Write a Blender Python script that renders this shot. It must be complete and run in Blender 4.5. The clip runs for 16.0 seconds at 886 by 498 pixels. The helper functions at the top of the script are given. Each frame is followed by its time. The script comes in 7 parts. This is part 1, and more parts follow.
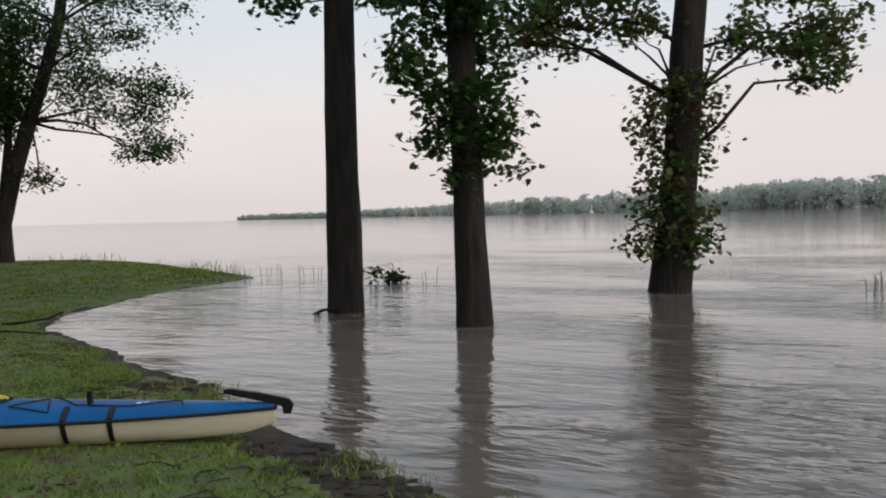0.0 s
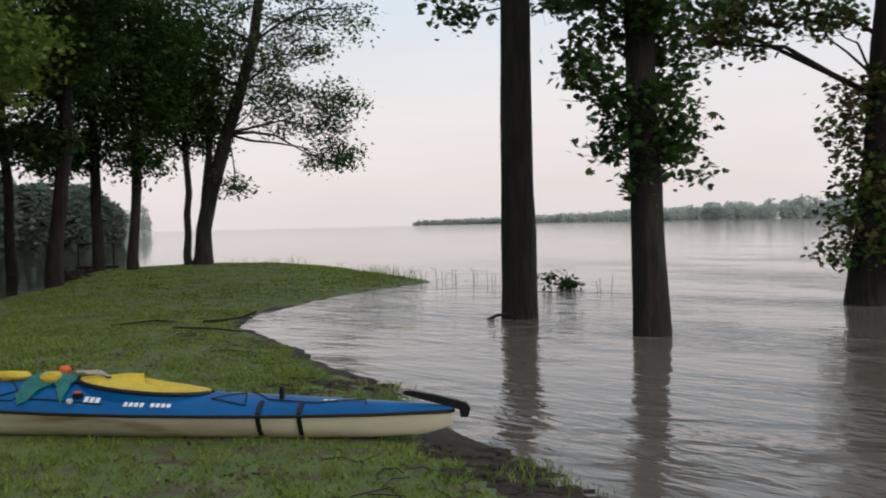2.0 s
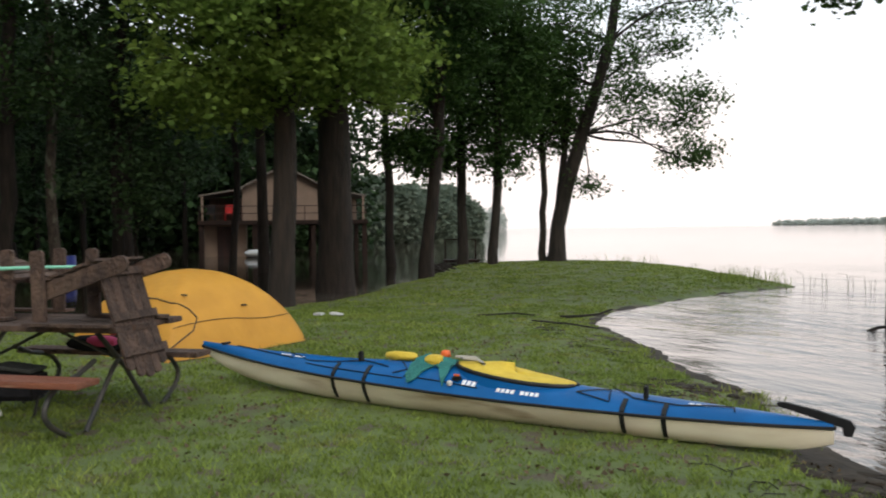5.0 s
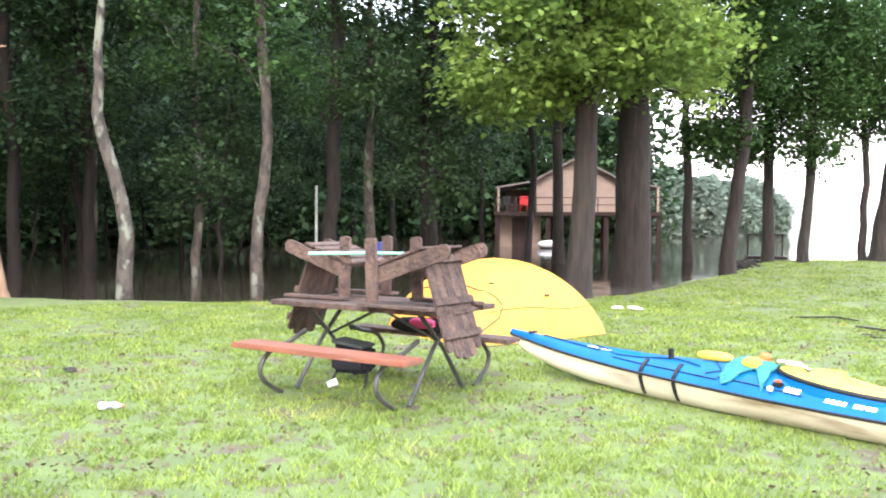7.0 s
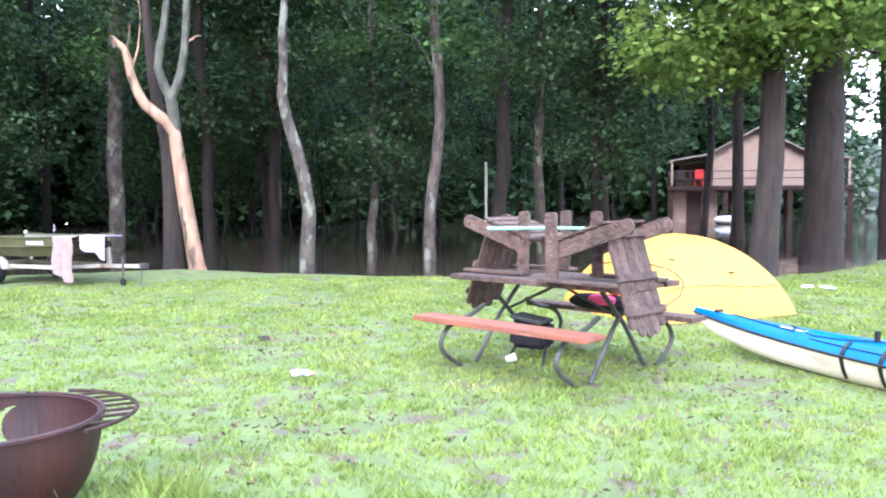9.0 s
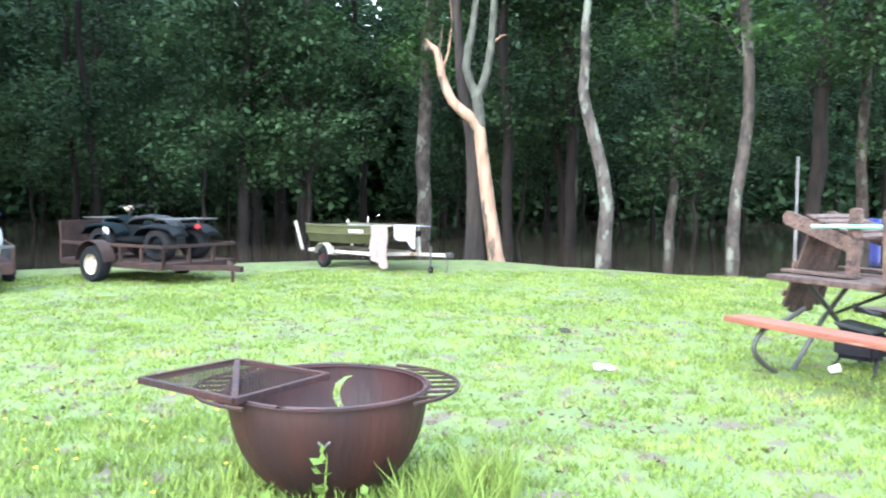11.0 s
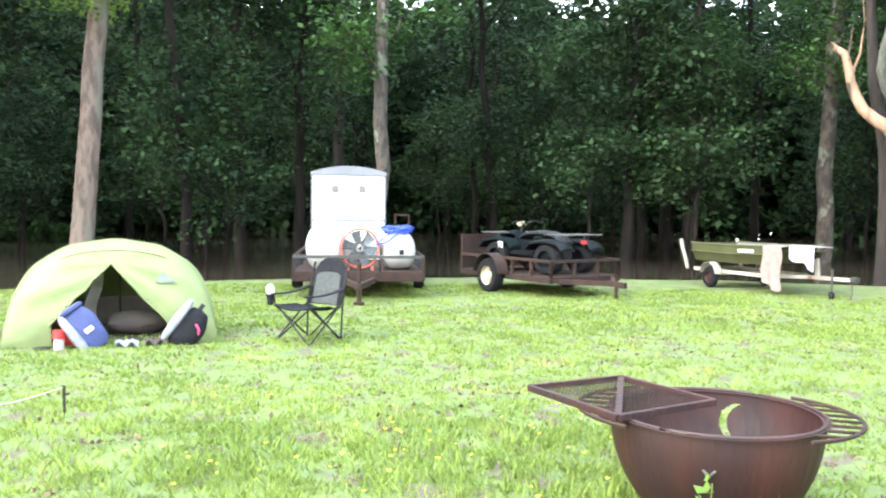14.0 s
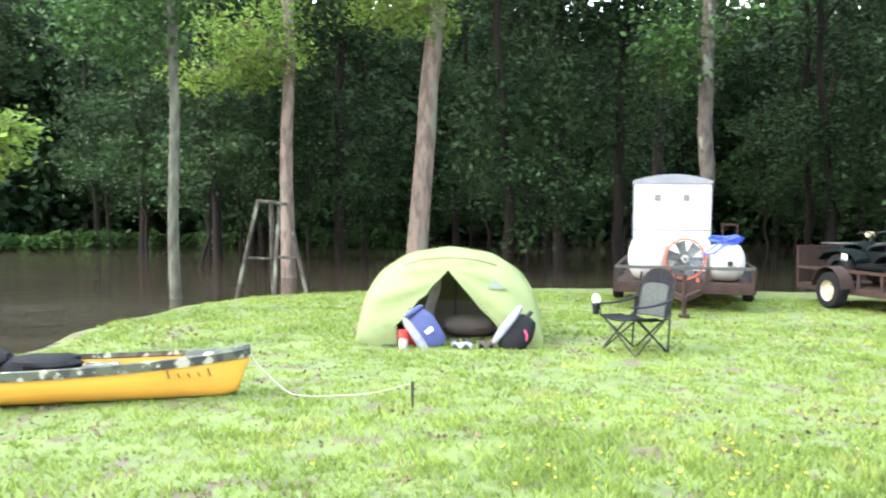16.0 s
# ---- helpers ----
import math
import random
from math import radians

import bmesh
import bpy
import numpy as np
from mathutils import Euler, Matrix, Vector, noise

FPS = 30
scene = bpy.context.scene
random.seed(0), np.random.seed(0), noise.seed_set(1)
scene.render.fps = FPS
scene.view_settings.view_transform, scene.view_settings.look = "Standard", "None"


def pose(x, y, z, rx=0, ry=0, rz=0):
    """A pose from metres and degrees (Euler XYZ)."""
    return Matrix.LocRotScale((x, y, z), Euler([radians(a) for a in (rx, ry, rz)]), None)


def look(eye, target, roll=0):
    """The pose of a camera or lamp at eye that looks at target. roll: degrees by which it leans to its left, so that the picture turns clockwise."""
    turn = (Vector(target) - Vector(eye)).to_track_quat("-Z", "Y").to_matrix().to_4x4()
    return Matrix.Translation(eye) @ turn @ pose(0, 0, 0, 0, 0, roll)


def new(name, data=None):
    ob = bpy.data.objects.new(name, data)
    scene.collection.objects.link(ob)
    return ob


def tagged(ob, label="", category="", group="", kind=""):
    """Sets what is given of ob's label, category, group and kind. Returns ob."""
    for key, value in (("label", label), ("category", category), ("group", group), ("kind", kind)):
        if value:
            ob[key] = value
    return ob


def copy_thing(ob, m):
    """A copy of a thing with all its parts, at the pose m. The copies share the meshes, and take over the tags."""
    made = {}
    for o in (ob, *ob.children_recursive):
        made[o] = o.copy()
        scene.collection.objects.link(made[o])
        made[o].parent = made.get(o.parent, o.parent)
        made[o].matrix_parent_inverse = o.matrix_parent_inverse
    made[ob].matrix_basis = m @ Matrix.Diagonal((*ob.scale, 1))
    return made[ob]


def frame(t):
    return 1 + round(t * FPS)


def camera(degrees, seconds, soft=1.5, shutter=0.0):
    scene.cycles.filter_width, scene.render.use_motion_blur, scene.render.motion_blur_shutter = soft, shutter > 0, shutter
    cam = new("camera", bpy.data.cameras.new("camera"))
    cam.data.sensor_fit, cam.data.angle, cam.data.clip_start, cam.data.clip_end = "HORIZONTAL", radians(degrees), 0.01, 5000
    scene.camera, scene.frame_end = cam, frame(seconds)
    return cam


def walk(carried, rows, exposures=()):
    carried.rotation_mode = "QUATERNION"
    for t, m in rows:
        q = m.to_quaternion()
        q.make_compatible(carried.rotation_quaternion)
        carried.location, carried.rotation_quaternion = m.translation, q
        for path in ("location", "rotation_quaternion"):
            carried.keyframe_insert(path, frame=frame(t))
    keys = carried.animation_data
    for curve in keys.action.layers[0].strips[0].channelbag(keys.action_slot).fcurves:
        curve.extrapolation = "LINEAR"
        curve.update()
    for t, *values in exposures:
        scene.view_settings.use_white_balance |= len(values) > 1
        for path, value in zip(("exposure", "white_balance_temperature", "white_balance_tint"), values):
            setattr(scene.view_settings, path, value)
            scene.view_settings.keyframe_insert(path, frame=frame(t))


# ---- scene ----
# ---------- camera and walk ----------
cam = camera(55.26, 16.0, soft=1.9, shutter=0.3)
walk(cam, [
    (0.0, pose(0.035, 0.022, 1.481, 87.69, 1.40, -3.51)),
    (0.5, pose(0.024, 0.012, 1.480, 87.72, 1.40, -1.04)),
    (1.0, pose(0.016, 0.018, 1.484, 87.83, 1.59, 1.89)),
    (1.5, pose(0.010, 0.023, 1.493, 88.02, 1.63, 4.69)),
    (2.0, pose(-0.000, 0.009, 1.491, 88.34, 1.33, 8.12)),
    (2.5, pose(-0.017, -0.008, 1.495, 88.62, 1.26, 11.85)),
    (3.0, pose(-0.038, -0.019, 1.497, 88.82, 1.06, 15.50)),
    (5.5, pose(-0.131, -0.119, 1.499, 88.78, 0.45, 36.55)),
    (6.0, pose(-0.167, -0.162, 1.495, 88.95, 0.09, 42.28)),
    (6.5, pose(-0.218, -0.186, 1.503, 88.53, -0.32, 47.53)),
    (7.0, pose(-0.248, -0.195, 1.507, 88.13, -0.29, 50.84)),
    (7.5, pose(-0.281, -0.204, 1.515, 87.74, -0.31, 53.89)),
    (8.0, pose(-0.302, -0.208, 1.514, 87.28, -0.62, 56.72)),
    (10.5, pose(-0.415, -0.363, 1.461, 86.24, 0.61, 75.11)),
    (11.0, pose(-0.422, -0.376, 1.465, 86.21, -0.42, 81.58)),
    (11.5, pose(-0.396, -0.378, 1.473, 86.25, -0.51, 86.18)),
    (12.0, pose(-0.393, -0.387, 1.477, 86.03, -0.18, 90.06)),
    (12.5, pose(-0.399, -0.383, 1.475, 86.31, 0.14, 94.21)),
    (13.0, pose(-0.405, -0.387, 1.477, 86.69, -0.41, 97.56)),
    (13.5, pose(-0.406, -0.392, 1.474, 86.68, -0.28, 103.35)),
    (14.0, pose(-0.400, -0.399, 1.477, 87.08, -0.63, 107.11)),
    (14.5, pose(-0.388, -0.424, 1.472, 87.20, -0.78, 112.40)),
    (15.0, pose(-0.366, -0.458, 1.475, 87.58, -0.97, 117.52)),
    (15.5, pose(-0.354, -0.490, 1.474, 87.11, -0.56, 122.54)),
    (16.0, pose(-0.333, -0.519, 1.481, 87.52, -0.37, 128.11)),
], exposures=[(0.0, -0.4, 6500, 10), (1.5, -0.35, 6500, 10), (3.2, -0.3, 6500, 10), (4.6, 0.15, 6600, 10), (5.5, 0.6, 6800, 12), (6.0, 1.4, 6800, 14), (6.5, 2.6, 7100, 20), (7.0, 2.75, 6200, 18), (7.5, 2.75, 5600, 26), (8.2, 2.8, 5450, 27), (10.3, 3.0, 5400, 12), (11.5, 3.1, 5550, 11), (12.5, 3.1, 5850, 11), (14.0, 3.05, 6150, 9), (16.0, 2.92, 6350, 9)])

# ---------- sky, sun ----------
WATER_Z = -0.12
world = bpy.data.worlds.new("world")
scene.world = world
world.use_nodes = True
wn, wl = world.node_tree.nodes, world.node_tree.links
wn.clear()
w_out = wn.new("ShaderNodeOutputWorld")
w_bg = wn.new("ShaderNodeBackground")
w_sky = wn.new("ShaderNodeTexSky")
w_sky.sky_type = "NISHITA"
w_sky.sun_disc = False
w_sky.sun_elevation = radians(14)
w_sky.sun_rotation = radians(131)
w_sky.dust_density = 4.0
w_sky.air_density = 1.2
w_sky.ozone_density = 2.0
w_co = wn.new("ShaderNodeTexCoord")
w_sep = wn.new("ShaderNodeSeparateXYZ")
w_ramp = wn.new("ShaderNodeValToRGB")      # thin high overcast: pale blue above, pink haze low down
w_ramp.color_ramp.elements[0].position = 0.0
w_ramp.color_ramp.elements[0].color = (9.0, 8.35, 8.25, 1)
w_ramp.color_ramp.elements[1].position = 0.30
w_ramp.color_ramp.elements[1].color = (7.3, 8.5, 9.5, 1)
e = w_ramp.color_ramp.elements.new(0.12)
e.color = (9.3, 8.6, 8.5, 1)
e = w_ramp.color_ramp.elements.new(0.04)
e.color = (9.2, 8.4, 8.3, 1)
w_ns = wn.new("ShaderNodeTexNoise")
w_ns.inputs["Scale"].default_value = 2.2
w_ns.inputs["Detail"].default_value = 5
w_map = wn.new("ShaderNodeMapping")
w_map.inputs["Scale"].default_value = (1, 1, 5)
w_cl = wn.new("ShaderNodeMapRange")
w_cl.inputs["From Min"].default_value, w_cl.inputs["From Max"].default_value = 0.3, 0.7
w_cl.inputs["To Min"].default_value, w_cl.inputs["To Max"].default_value = 0.95, 1.05
w_mul = wn.new("ShaderNodeMix")
w_mul.data_type, w_mul.blend_type = "RGBA", "MULTIPLY"
w_mul.inputs[0].default_value = 1.0
w_mix = wn.new("ShaderNodeMix")
w_mix.data_type = "RGBA"
w_mix.inputs[0].default_value = 0.82
wl.new(w_co.outputs["Generated"], w_sep.inputs[0])
wl.new(w_sep.outputs["Z"], w_ramp.inputs[0])
wl.new(w_co.outputs["Generated"], w_map.inputs[0])
wl.new(w_map.outputs[0], w_ns.inputs["Vector"])
wl.new(w_ns.outputs["Fac"], w_cl.inputs[0])
wl.new(w_ramp.outputs[0], w_mul.inputs[6])
wl.new(w_cl.outputs[0], w_mul.inputs[7])
wl.new(w_sky.outputs[0], w_mix.inputs[6])
wl.new(w_mul.outputs[2], w_mix.inputs[7])
wl.new(w_mix.outputs[2], w_bg.inputs[0])
w_bg.inputs[1].default_value = 0.135
wl.new(w_bg.outputs[0], w_out.inputs[0])

sun_data = bpy.data.lights.new("sun", "SUN")
sun_data.energy = 1.05
sun_data.angle = radians(25)
sun_data.color = (1.0, 0.93, 0.82)
sun = new("sun", sun_data)
sun.matrix_world = look((22, -19, 25), (0, 0, 0))


# ---------- materials ----------
def material(name, col, col2=None, rough=0.7, metal=0.0, scale=6.0, bump=0.0, bscale=40.0, stretch=(1, 1, 1), detail=6, low=0.35, high=0.65,
             translucent=0.0, spec=0.5, island=0.0, rand=0.0, third=None, third_scale=1.5, third_low=0.5, third_high=0.7):
    """Base colour mixed from two tones by noise, an optional third tone in patches, and a fine bump."""
    m = bpy.data.materials.new(name)
    m.use_nodes = True
    n, l = m.node_tree.nodes, m.node_tree.links
    b = n["Principled BSDF"]
    b.inputs["Roughness"].default_value = rough
    b.inputs["Metallic"].default_value = metal
    b.inputs["Specular IOR Level"].default_value = spec
    co = n.new("ShaderNodeTexCoord")
    mp = n.new("ShaderNodeMapping")
    mp.inputs["Scale"].default_value = stretch
    l.new(co.outputs["Object"], mp.inputs[0])
    col2 = col2 or tuple(c * 0.7 for c in col)
    ns = n.new("ShaderNodeTexNoise")
    ns.inputs["Scale"].default_value, ns.inputs["Detail"].default_value = scale, detail
    l.new(mp.outputs[0], ns.inputs["Vector"])
    mr = n.new("ShaderNodeMapRange")
    mr.inputs["From Min"].default_value, mr.inputs["From Max"].default_value = low, high
    l.new(ns.outputs["Fac"], mr.inputs[0])
    mx = n.new("ShaderNodeMix")
    mx.data_type = "RGBA"
    mx.inputs[6].default_value, mx.inputs[7].default_value = (*col, 1), (*col2, 1)
    l.new(mr.outputs[0], mx.inputs[0])
    last = mx.outputs[2]
    if third:
        n3 = n.new("ShaderNodeTexNoise")
        n3.inputs["Scale"].default_value, n3.inputs["Detail"].default_value = third_scale, 5
        l.new(mp.outputs[0], n3.inputs["Vector"])
        r3 = n.new("ShaderNodeMapRange")
        r3.inputs["From Min"].default_value, r3.inputs["From Max"].default_value = third_low, third_high
        l.new(n3.outputs["Fac"], r3.inputs[0])
        m3 = n.new("ShaderNodeMix")
        m3.data_type = "RGBA"
        l.new(r3.outputs[0], m3.inputs[0])
        l.new(last, m3.inputs[6])
        m3.inputs[7].default_value = (*third, 1)
        last = m3.outputs[2]
    if island or rand:
        src = n.new("ShaderNodeNewGeometry").outputs["Random Per Island"] if island else n.new("ShaderNodeObjectInfo").outputs["Random"]
        k = island or rand
        rr = n.new("ShaderNodeMapRange")
        rr.inputs["To Min"].default_value, rr.inputs["To Max"].default_value = 1 - k, 1 + k
        l.new(src, rr.inputs[0])
        hs = n.new("ShaderNodeHueSaturation")
        l.new(rr.outputs[0], hs.inputs["Value"])
        l.new(last, hs.inputs["Color"])
        last = hs.outputs[0]
    l.new(last, b.inputs["Base Color"])
    if bump:
        nb = n.new("ShaderNodeTexNoise")
        nb.inputs["Scale"].default_value, nb.inputs["Detail"].default_value = bscale, 6
        l.new(mp.outputs[0], nb.inputs["Vector"])
        bp = n.new("ShaderNodeBump")
        bp.inputs["Strength"].default_value, bp.inputs["Distance"].default_value = min(1, bump), 0.02 * max(1, bump)
        l.new(nb.outputs["Fac"], bp.inputs["Height"])
        l.new(bp.outputs[0], b.inputs["Normal"])
    if translucent:
        tr = n.new("ShaderNodeBsdfTranslucent")
        l.new(last, tr.inputs[0])
        ms = n.new("ShaderNodeMixShader")
        ms.inputs[0].default_value = translucent
        l.new(b.outputs[0], ms.inputs[1])
        l.new(tr.outputs[0], ms.inputs[2])
        l.new(ms.outputs[0], n["Material Output"].inputs[0])
    return m


def water_material():
    m = bpy.data.materials.new("muddy_water")
    m.use_nodes = True
    n, l = m.node_tree.nodes, m.node_tree.links
    b = n["Principled BSDF"]
    b.inputs["Roughness"].default_value = 0.06
    b.inputs["IOR"].default_value = 1.33
    geo = n.new("ShaderNodeTexCoord")
    total = None
    # long swirls of the current, wind ripples, fine chop
    for scale, stretch, weight, turn in ((0.35, (3.0, 1, 1), 1.3, -12), (1.5, (2.6, 1, 1), 0.95, -24), (4.2, (2.4, 1, 1), 0.36, -38), (10.0, (2.0, 1, 1), 0.10, -30), (0.07, (4.0, 1, 1), 1.3, 6)):
        mp = n.new("ShaderNodeMapping")
        mp.vector_type = "TEXTURE"
        mp.inputs["Scale"].default_value = stretch
        mp.inputs["Rotation"].default_value = (0, 0, radians(turn))
        l.new(geo.outputs["Object"], mp.inputs[0])
        ns = n.new("ShaderNodeTexNoise")
        ns.inputs["Scale"].default_value, ns.inputs["Detail"].default_value = scale, 3
        ns.inputs["Distortion"].default_value = 0.6
        l.new(mp.outputs[0], ns.inputs["Vector"])
        mu = n.new("ShaderNodeMath")
        mu.operation = "MULTIPLY"
        mu.inputs[1].default_value = weight
        l.new(ns.outputs["Fac"], mu.inputs[0])
        if total:
            ad = n.new("ShaderNodeMath")
            l.new(total, ad.inputs[0])
            l.new(mu.outputs[0], ad.inputs[1])
            total = ad.outputs[0]
        else:
            total = mu.outputs[0]
    # the current runs in the open river; the flooded wood lies still
    sep = n.new("ShaderNodeSeparateXYZ")
    l.new(geo.outputs["Object"], sep.inputs[0])
    side = n.new("ShaderNodeMapRange")
    side.inputs["From Min"].default_value, side.inputs["From Max"].default_value = -16, -8
    side.inputs["To Min"].default_value, side.inputs["To Max"].default_value = 0.06, 0.55
    l.new(sep.outputs["X"], side.inputs[0])
    river_mix = None      # base colour goes from dark brown flood to paler brown river by position
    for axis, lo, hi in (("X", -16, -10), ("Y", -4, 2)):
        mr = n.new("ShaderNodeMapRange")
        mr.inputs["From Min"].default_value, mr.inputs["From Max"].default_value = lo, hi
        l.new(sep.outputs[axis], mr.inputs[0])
        if river_mix:
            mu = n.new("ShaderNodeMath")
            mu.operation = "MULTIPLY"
            l.new(river_mix, mu.inputs[0])
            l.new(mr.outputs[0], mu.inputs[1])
            river_mix = mu.outputs[0]
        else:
            river_mix = mr.outputs[0]
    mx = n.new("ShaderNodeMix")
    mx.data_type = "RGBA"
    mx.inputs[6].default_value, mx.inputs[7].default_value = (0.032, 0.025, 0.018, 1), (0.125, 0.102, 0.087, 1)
    l.new(river_mix, mx.inputs[0])
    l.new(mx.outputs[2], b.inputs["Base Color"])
    ln = n.new("ShaderNodeVectorMath")      # ripples fade with distance from the origin, fitted to the camera's view there
    ln.operation = "LENGTH"
    l.new(geo.outputs["Object"], ln.inputs[0])
    fade = n.new("ShaderNodeMapRange")
    fade.inputs["From Min"].default_value, fade.inputs["From Max"].default_value = 5, 40
    fade.inputs["To Min"].default_value, fade.inputs["To Max"].default_value = 2.1, 0.16
    l.new(ln.outputs["Value"], fade.inputs[0])
    sm = n.new("ShaderNodeMath")
    sm.operation = "MULTIPLY"
    l.new(side.outputs[0], sm.inputs[0])
    l.new(fade.outputs[0], sm.inputs[1])
    calm_map = n.new("ShaderNodeMapping")     # glassy slicks lie between the rippled runs of current
    calm_map.vector_type = "TEXTURE"
    calm_map.inputs["Scale"].default_value = (2.6, 1, 1)
    calm_map.inputs["Rotation"].default_value = (0, 0, radians(-42))
    l.new(geo.outputs["Object"], calm_map.inputs[0])
    calm = n.new("ShaderNodeTexNoise")
    calm.inputs["Scale"].default_value, calm.inputs["Detail"].default_value = 0.26, 3
    l.new(calm_map.outputs[0], calm.inputs["Vector"])
    slick = n.new("ShaderNodeMapRange")
    slick.inputs["From Min"].default_value, slick.inputs["From Max"].default_value = 0.42, 0.60
    slick.inputs["To Min"].default_value, slick.inputs["To Max"].default_value = 0.25, 1.2
    l.new(calm.outputs["Fac"], slick.inputs[0])
    sk = n.new("ShaderNodeMath")
    sk.operation = "MULTIPLY"
    l.new(sm.outputs[0], sk.inputs[0])
    l.new(slick.outputs[0], sk.inputs[1])
    bp = n.new("ShaderNodeBump")
    bp.inputs["Distance"].default_value = 0.10
    l.new(sk.outputs[0], bp.inputs["Strength"])
    l.new(total, bp.inputs["Height"])
    l.new(bp.outputs[0], b.inputs["Normal"])
    return m


GRASS = material("grass", (0.110, 0.145, 0.034), (0.074, 0.100, 0.027), rough=0.85, scale=2.3, bump=1.2, bscale=45, third=(0.085, 0.066, 0.042), third_scale=3.2, third_low=0.55, third_high=0.62)
BLADE = material("grass_blade", (0.195, 0.250, 0.056), (0.130, 0.182, 0.040), rough=0.6, scale=0.8, island=0.4, translucent=0.35, third=(0.30, 0.295, 0.10), third_scale=1.4, third_low=0.56, third_high=0.82, spec=0.08)
LITTER = material("dead_leaf_litter", (0.115, 0.085, 0.052), (0.075, 0.055, 0.035), rough=0.9, scale=3, island=0.35, spec=0.1)
MUD = material("wet_mud", (0.045, 0.035, 0.026), (0.02, 0.016, 0.012), rough=0.75, spec=0.15, scale=5, bump=1.0, bscale=14)
BARK = material("bark_brown", (0.025, 0.017, 0.0125), (0.010, 0.007, 0.0055), rough=0.95, scale=9, stretch=(1, 1, 0.18), bump=2.5, bscale=16)
# Trunk shade is put into these two bark colours, deepest in the second.
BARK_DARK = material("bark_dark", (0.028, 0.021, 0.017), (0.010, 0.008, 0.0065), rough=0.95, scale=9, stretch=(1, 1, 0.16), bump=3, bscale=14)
BARK_SHADE = material("bark_shaded_dark", (0.014, 0.0105, 0.0085), (0.006, 0.005, 0.004), rough=0.95, spec=0.2, scale=9, stretch=(1, 1, 0.16), bump=2, bscale=14)
BARK_PALE = material("bark_pale_lichen", (0.062, 0.050, 0.040), (0.026, 0.021, 0.017), rough=0.95, scale=7, stretch=(1, 1, 0.5), low=0.43, high=0.57, bump=2, bscale=18, third=(0.125, 0.13, 0.10), third_scale=3.4, third_low=0.55, third_high=0.61)
BARK_GREEN = material("bark_lichen_green", (0.088, 0.090, 0.066), (0.034, 0.033, 0.025), rough=0.95, scale=7, stretch=(1, 1, 0.4), bump=2.5, bscale=18)
BARK_TAN = material("bark_tan", (0.145, 0.105, 0.082), (0.07, 0.05, 0.04), rough=0.95, scale=8, stretch=(1, 1, 0.3), low=0.42, high=0.58, bump=2, bscale=18, third=(0.13, 0.12, 0.09), third_scale=1.8, third_low=0.52, third_high=0.62)
BARE = material("bare_dead_wood", (0.29, 0.18, 0.115), (0.17, 0.10, 0.062), rough=0.85, scale=7, stretch=(1, 1, 0.25), bump=1.5, bscale=20, third=(0.05, 0.035, 0.025), third_scale=5, third_low=0.57, third_high=0.63)
LEAF = material("leaf_green", (0.050, 0.098, 0.026), (0.030, 0.064, 0.018), rough=0.55, scale=0.7, island=0.32, translucent=0.35, spec=0.12)
LEAF_LIGHT = material("leaf_light_green", (0.150, 0.215, 0.044), (0.090, 0.150, 0.032), rough=0.55, scale=0.6, island=0.4, translucent=0.48, spec=0.12)
LEAF_VINE = material("leaf_vine", (0.06, 0.12, 0.028), (0.11, 0.075, 0.03), rough=0.55, scale=1.6, island=0.45, translucent=0.35, low=0.45, high=0.62, spec=0.12)
# Darker copy of the green leaf: the wood's shade is in its base colour.
LEAF_DARK = material("leaf_shaded_wood", (0.036, 0.066, 0.025), (0.015, 0.031, 0.0135), rough=0.6, scale=0.45, low=0.42, high=0.58, island=0.4, translucent=0.3, spec=0.12)
# Distance haze is painted into these two pale foliage colours.
LEAF_FAR = material("leaf_far_haze", (0.54, 0.57, 0.52), (0.47, 0.50, 0.46), rough=0.9, scale=0.02, island=0.12, translucent=0.58, spec=0.12)
LEAF_MID = material("leaf_backwater_haze", (0.19, 0.23, 0.18), (0.14, 0.18, 0.135), rough=0.8, scale=0.1, island=0.12, translucent=0.45, spec=0.12)
WATER = water_material()


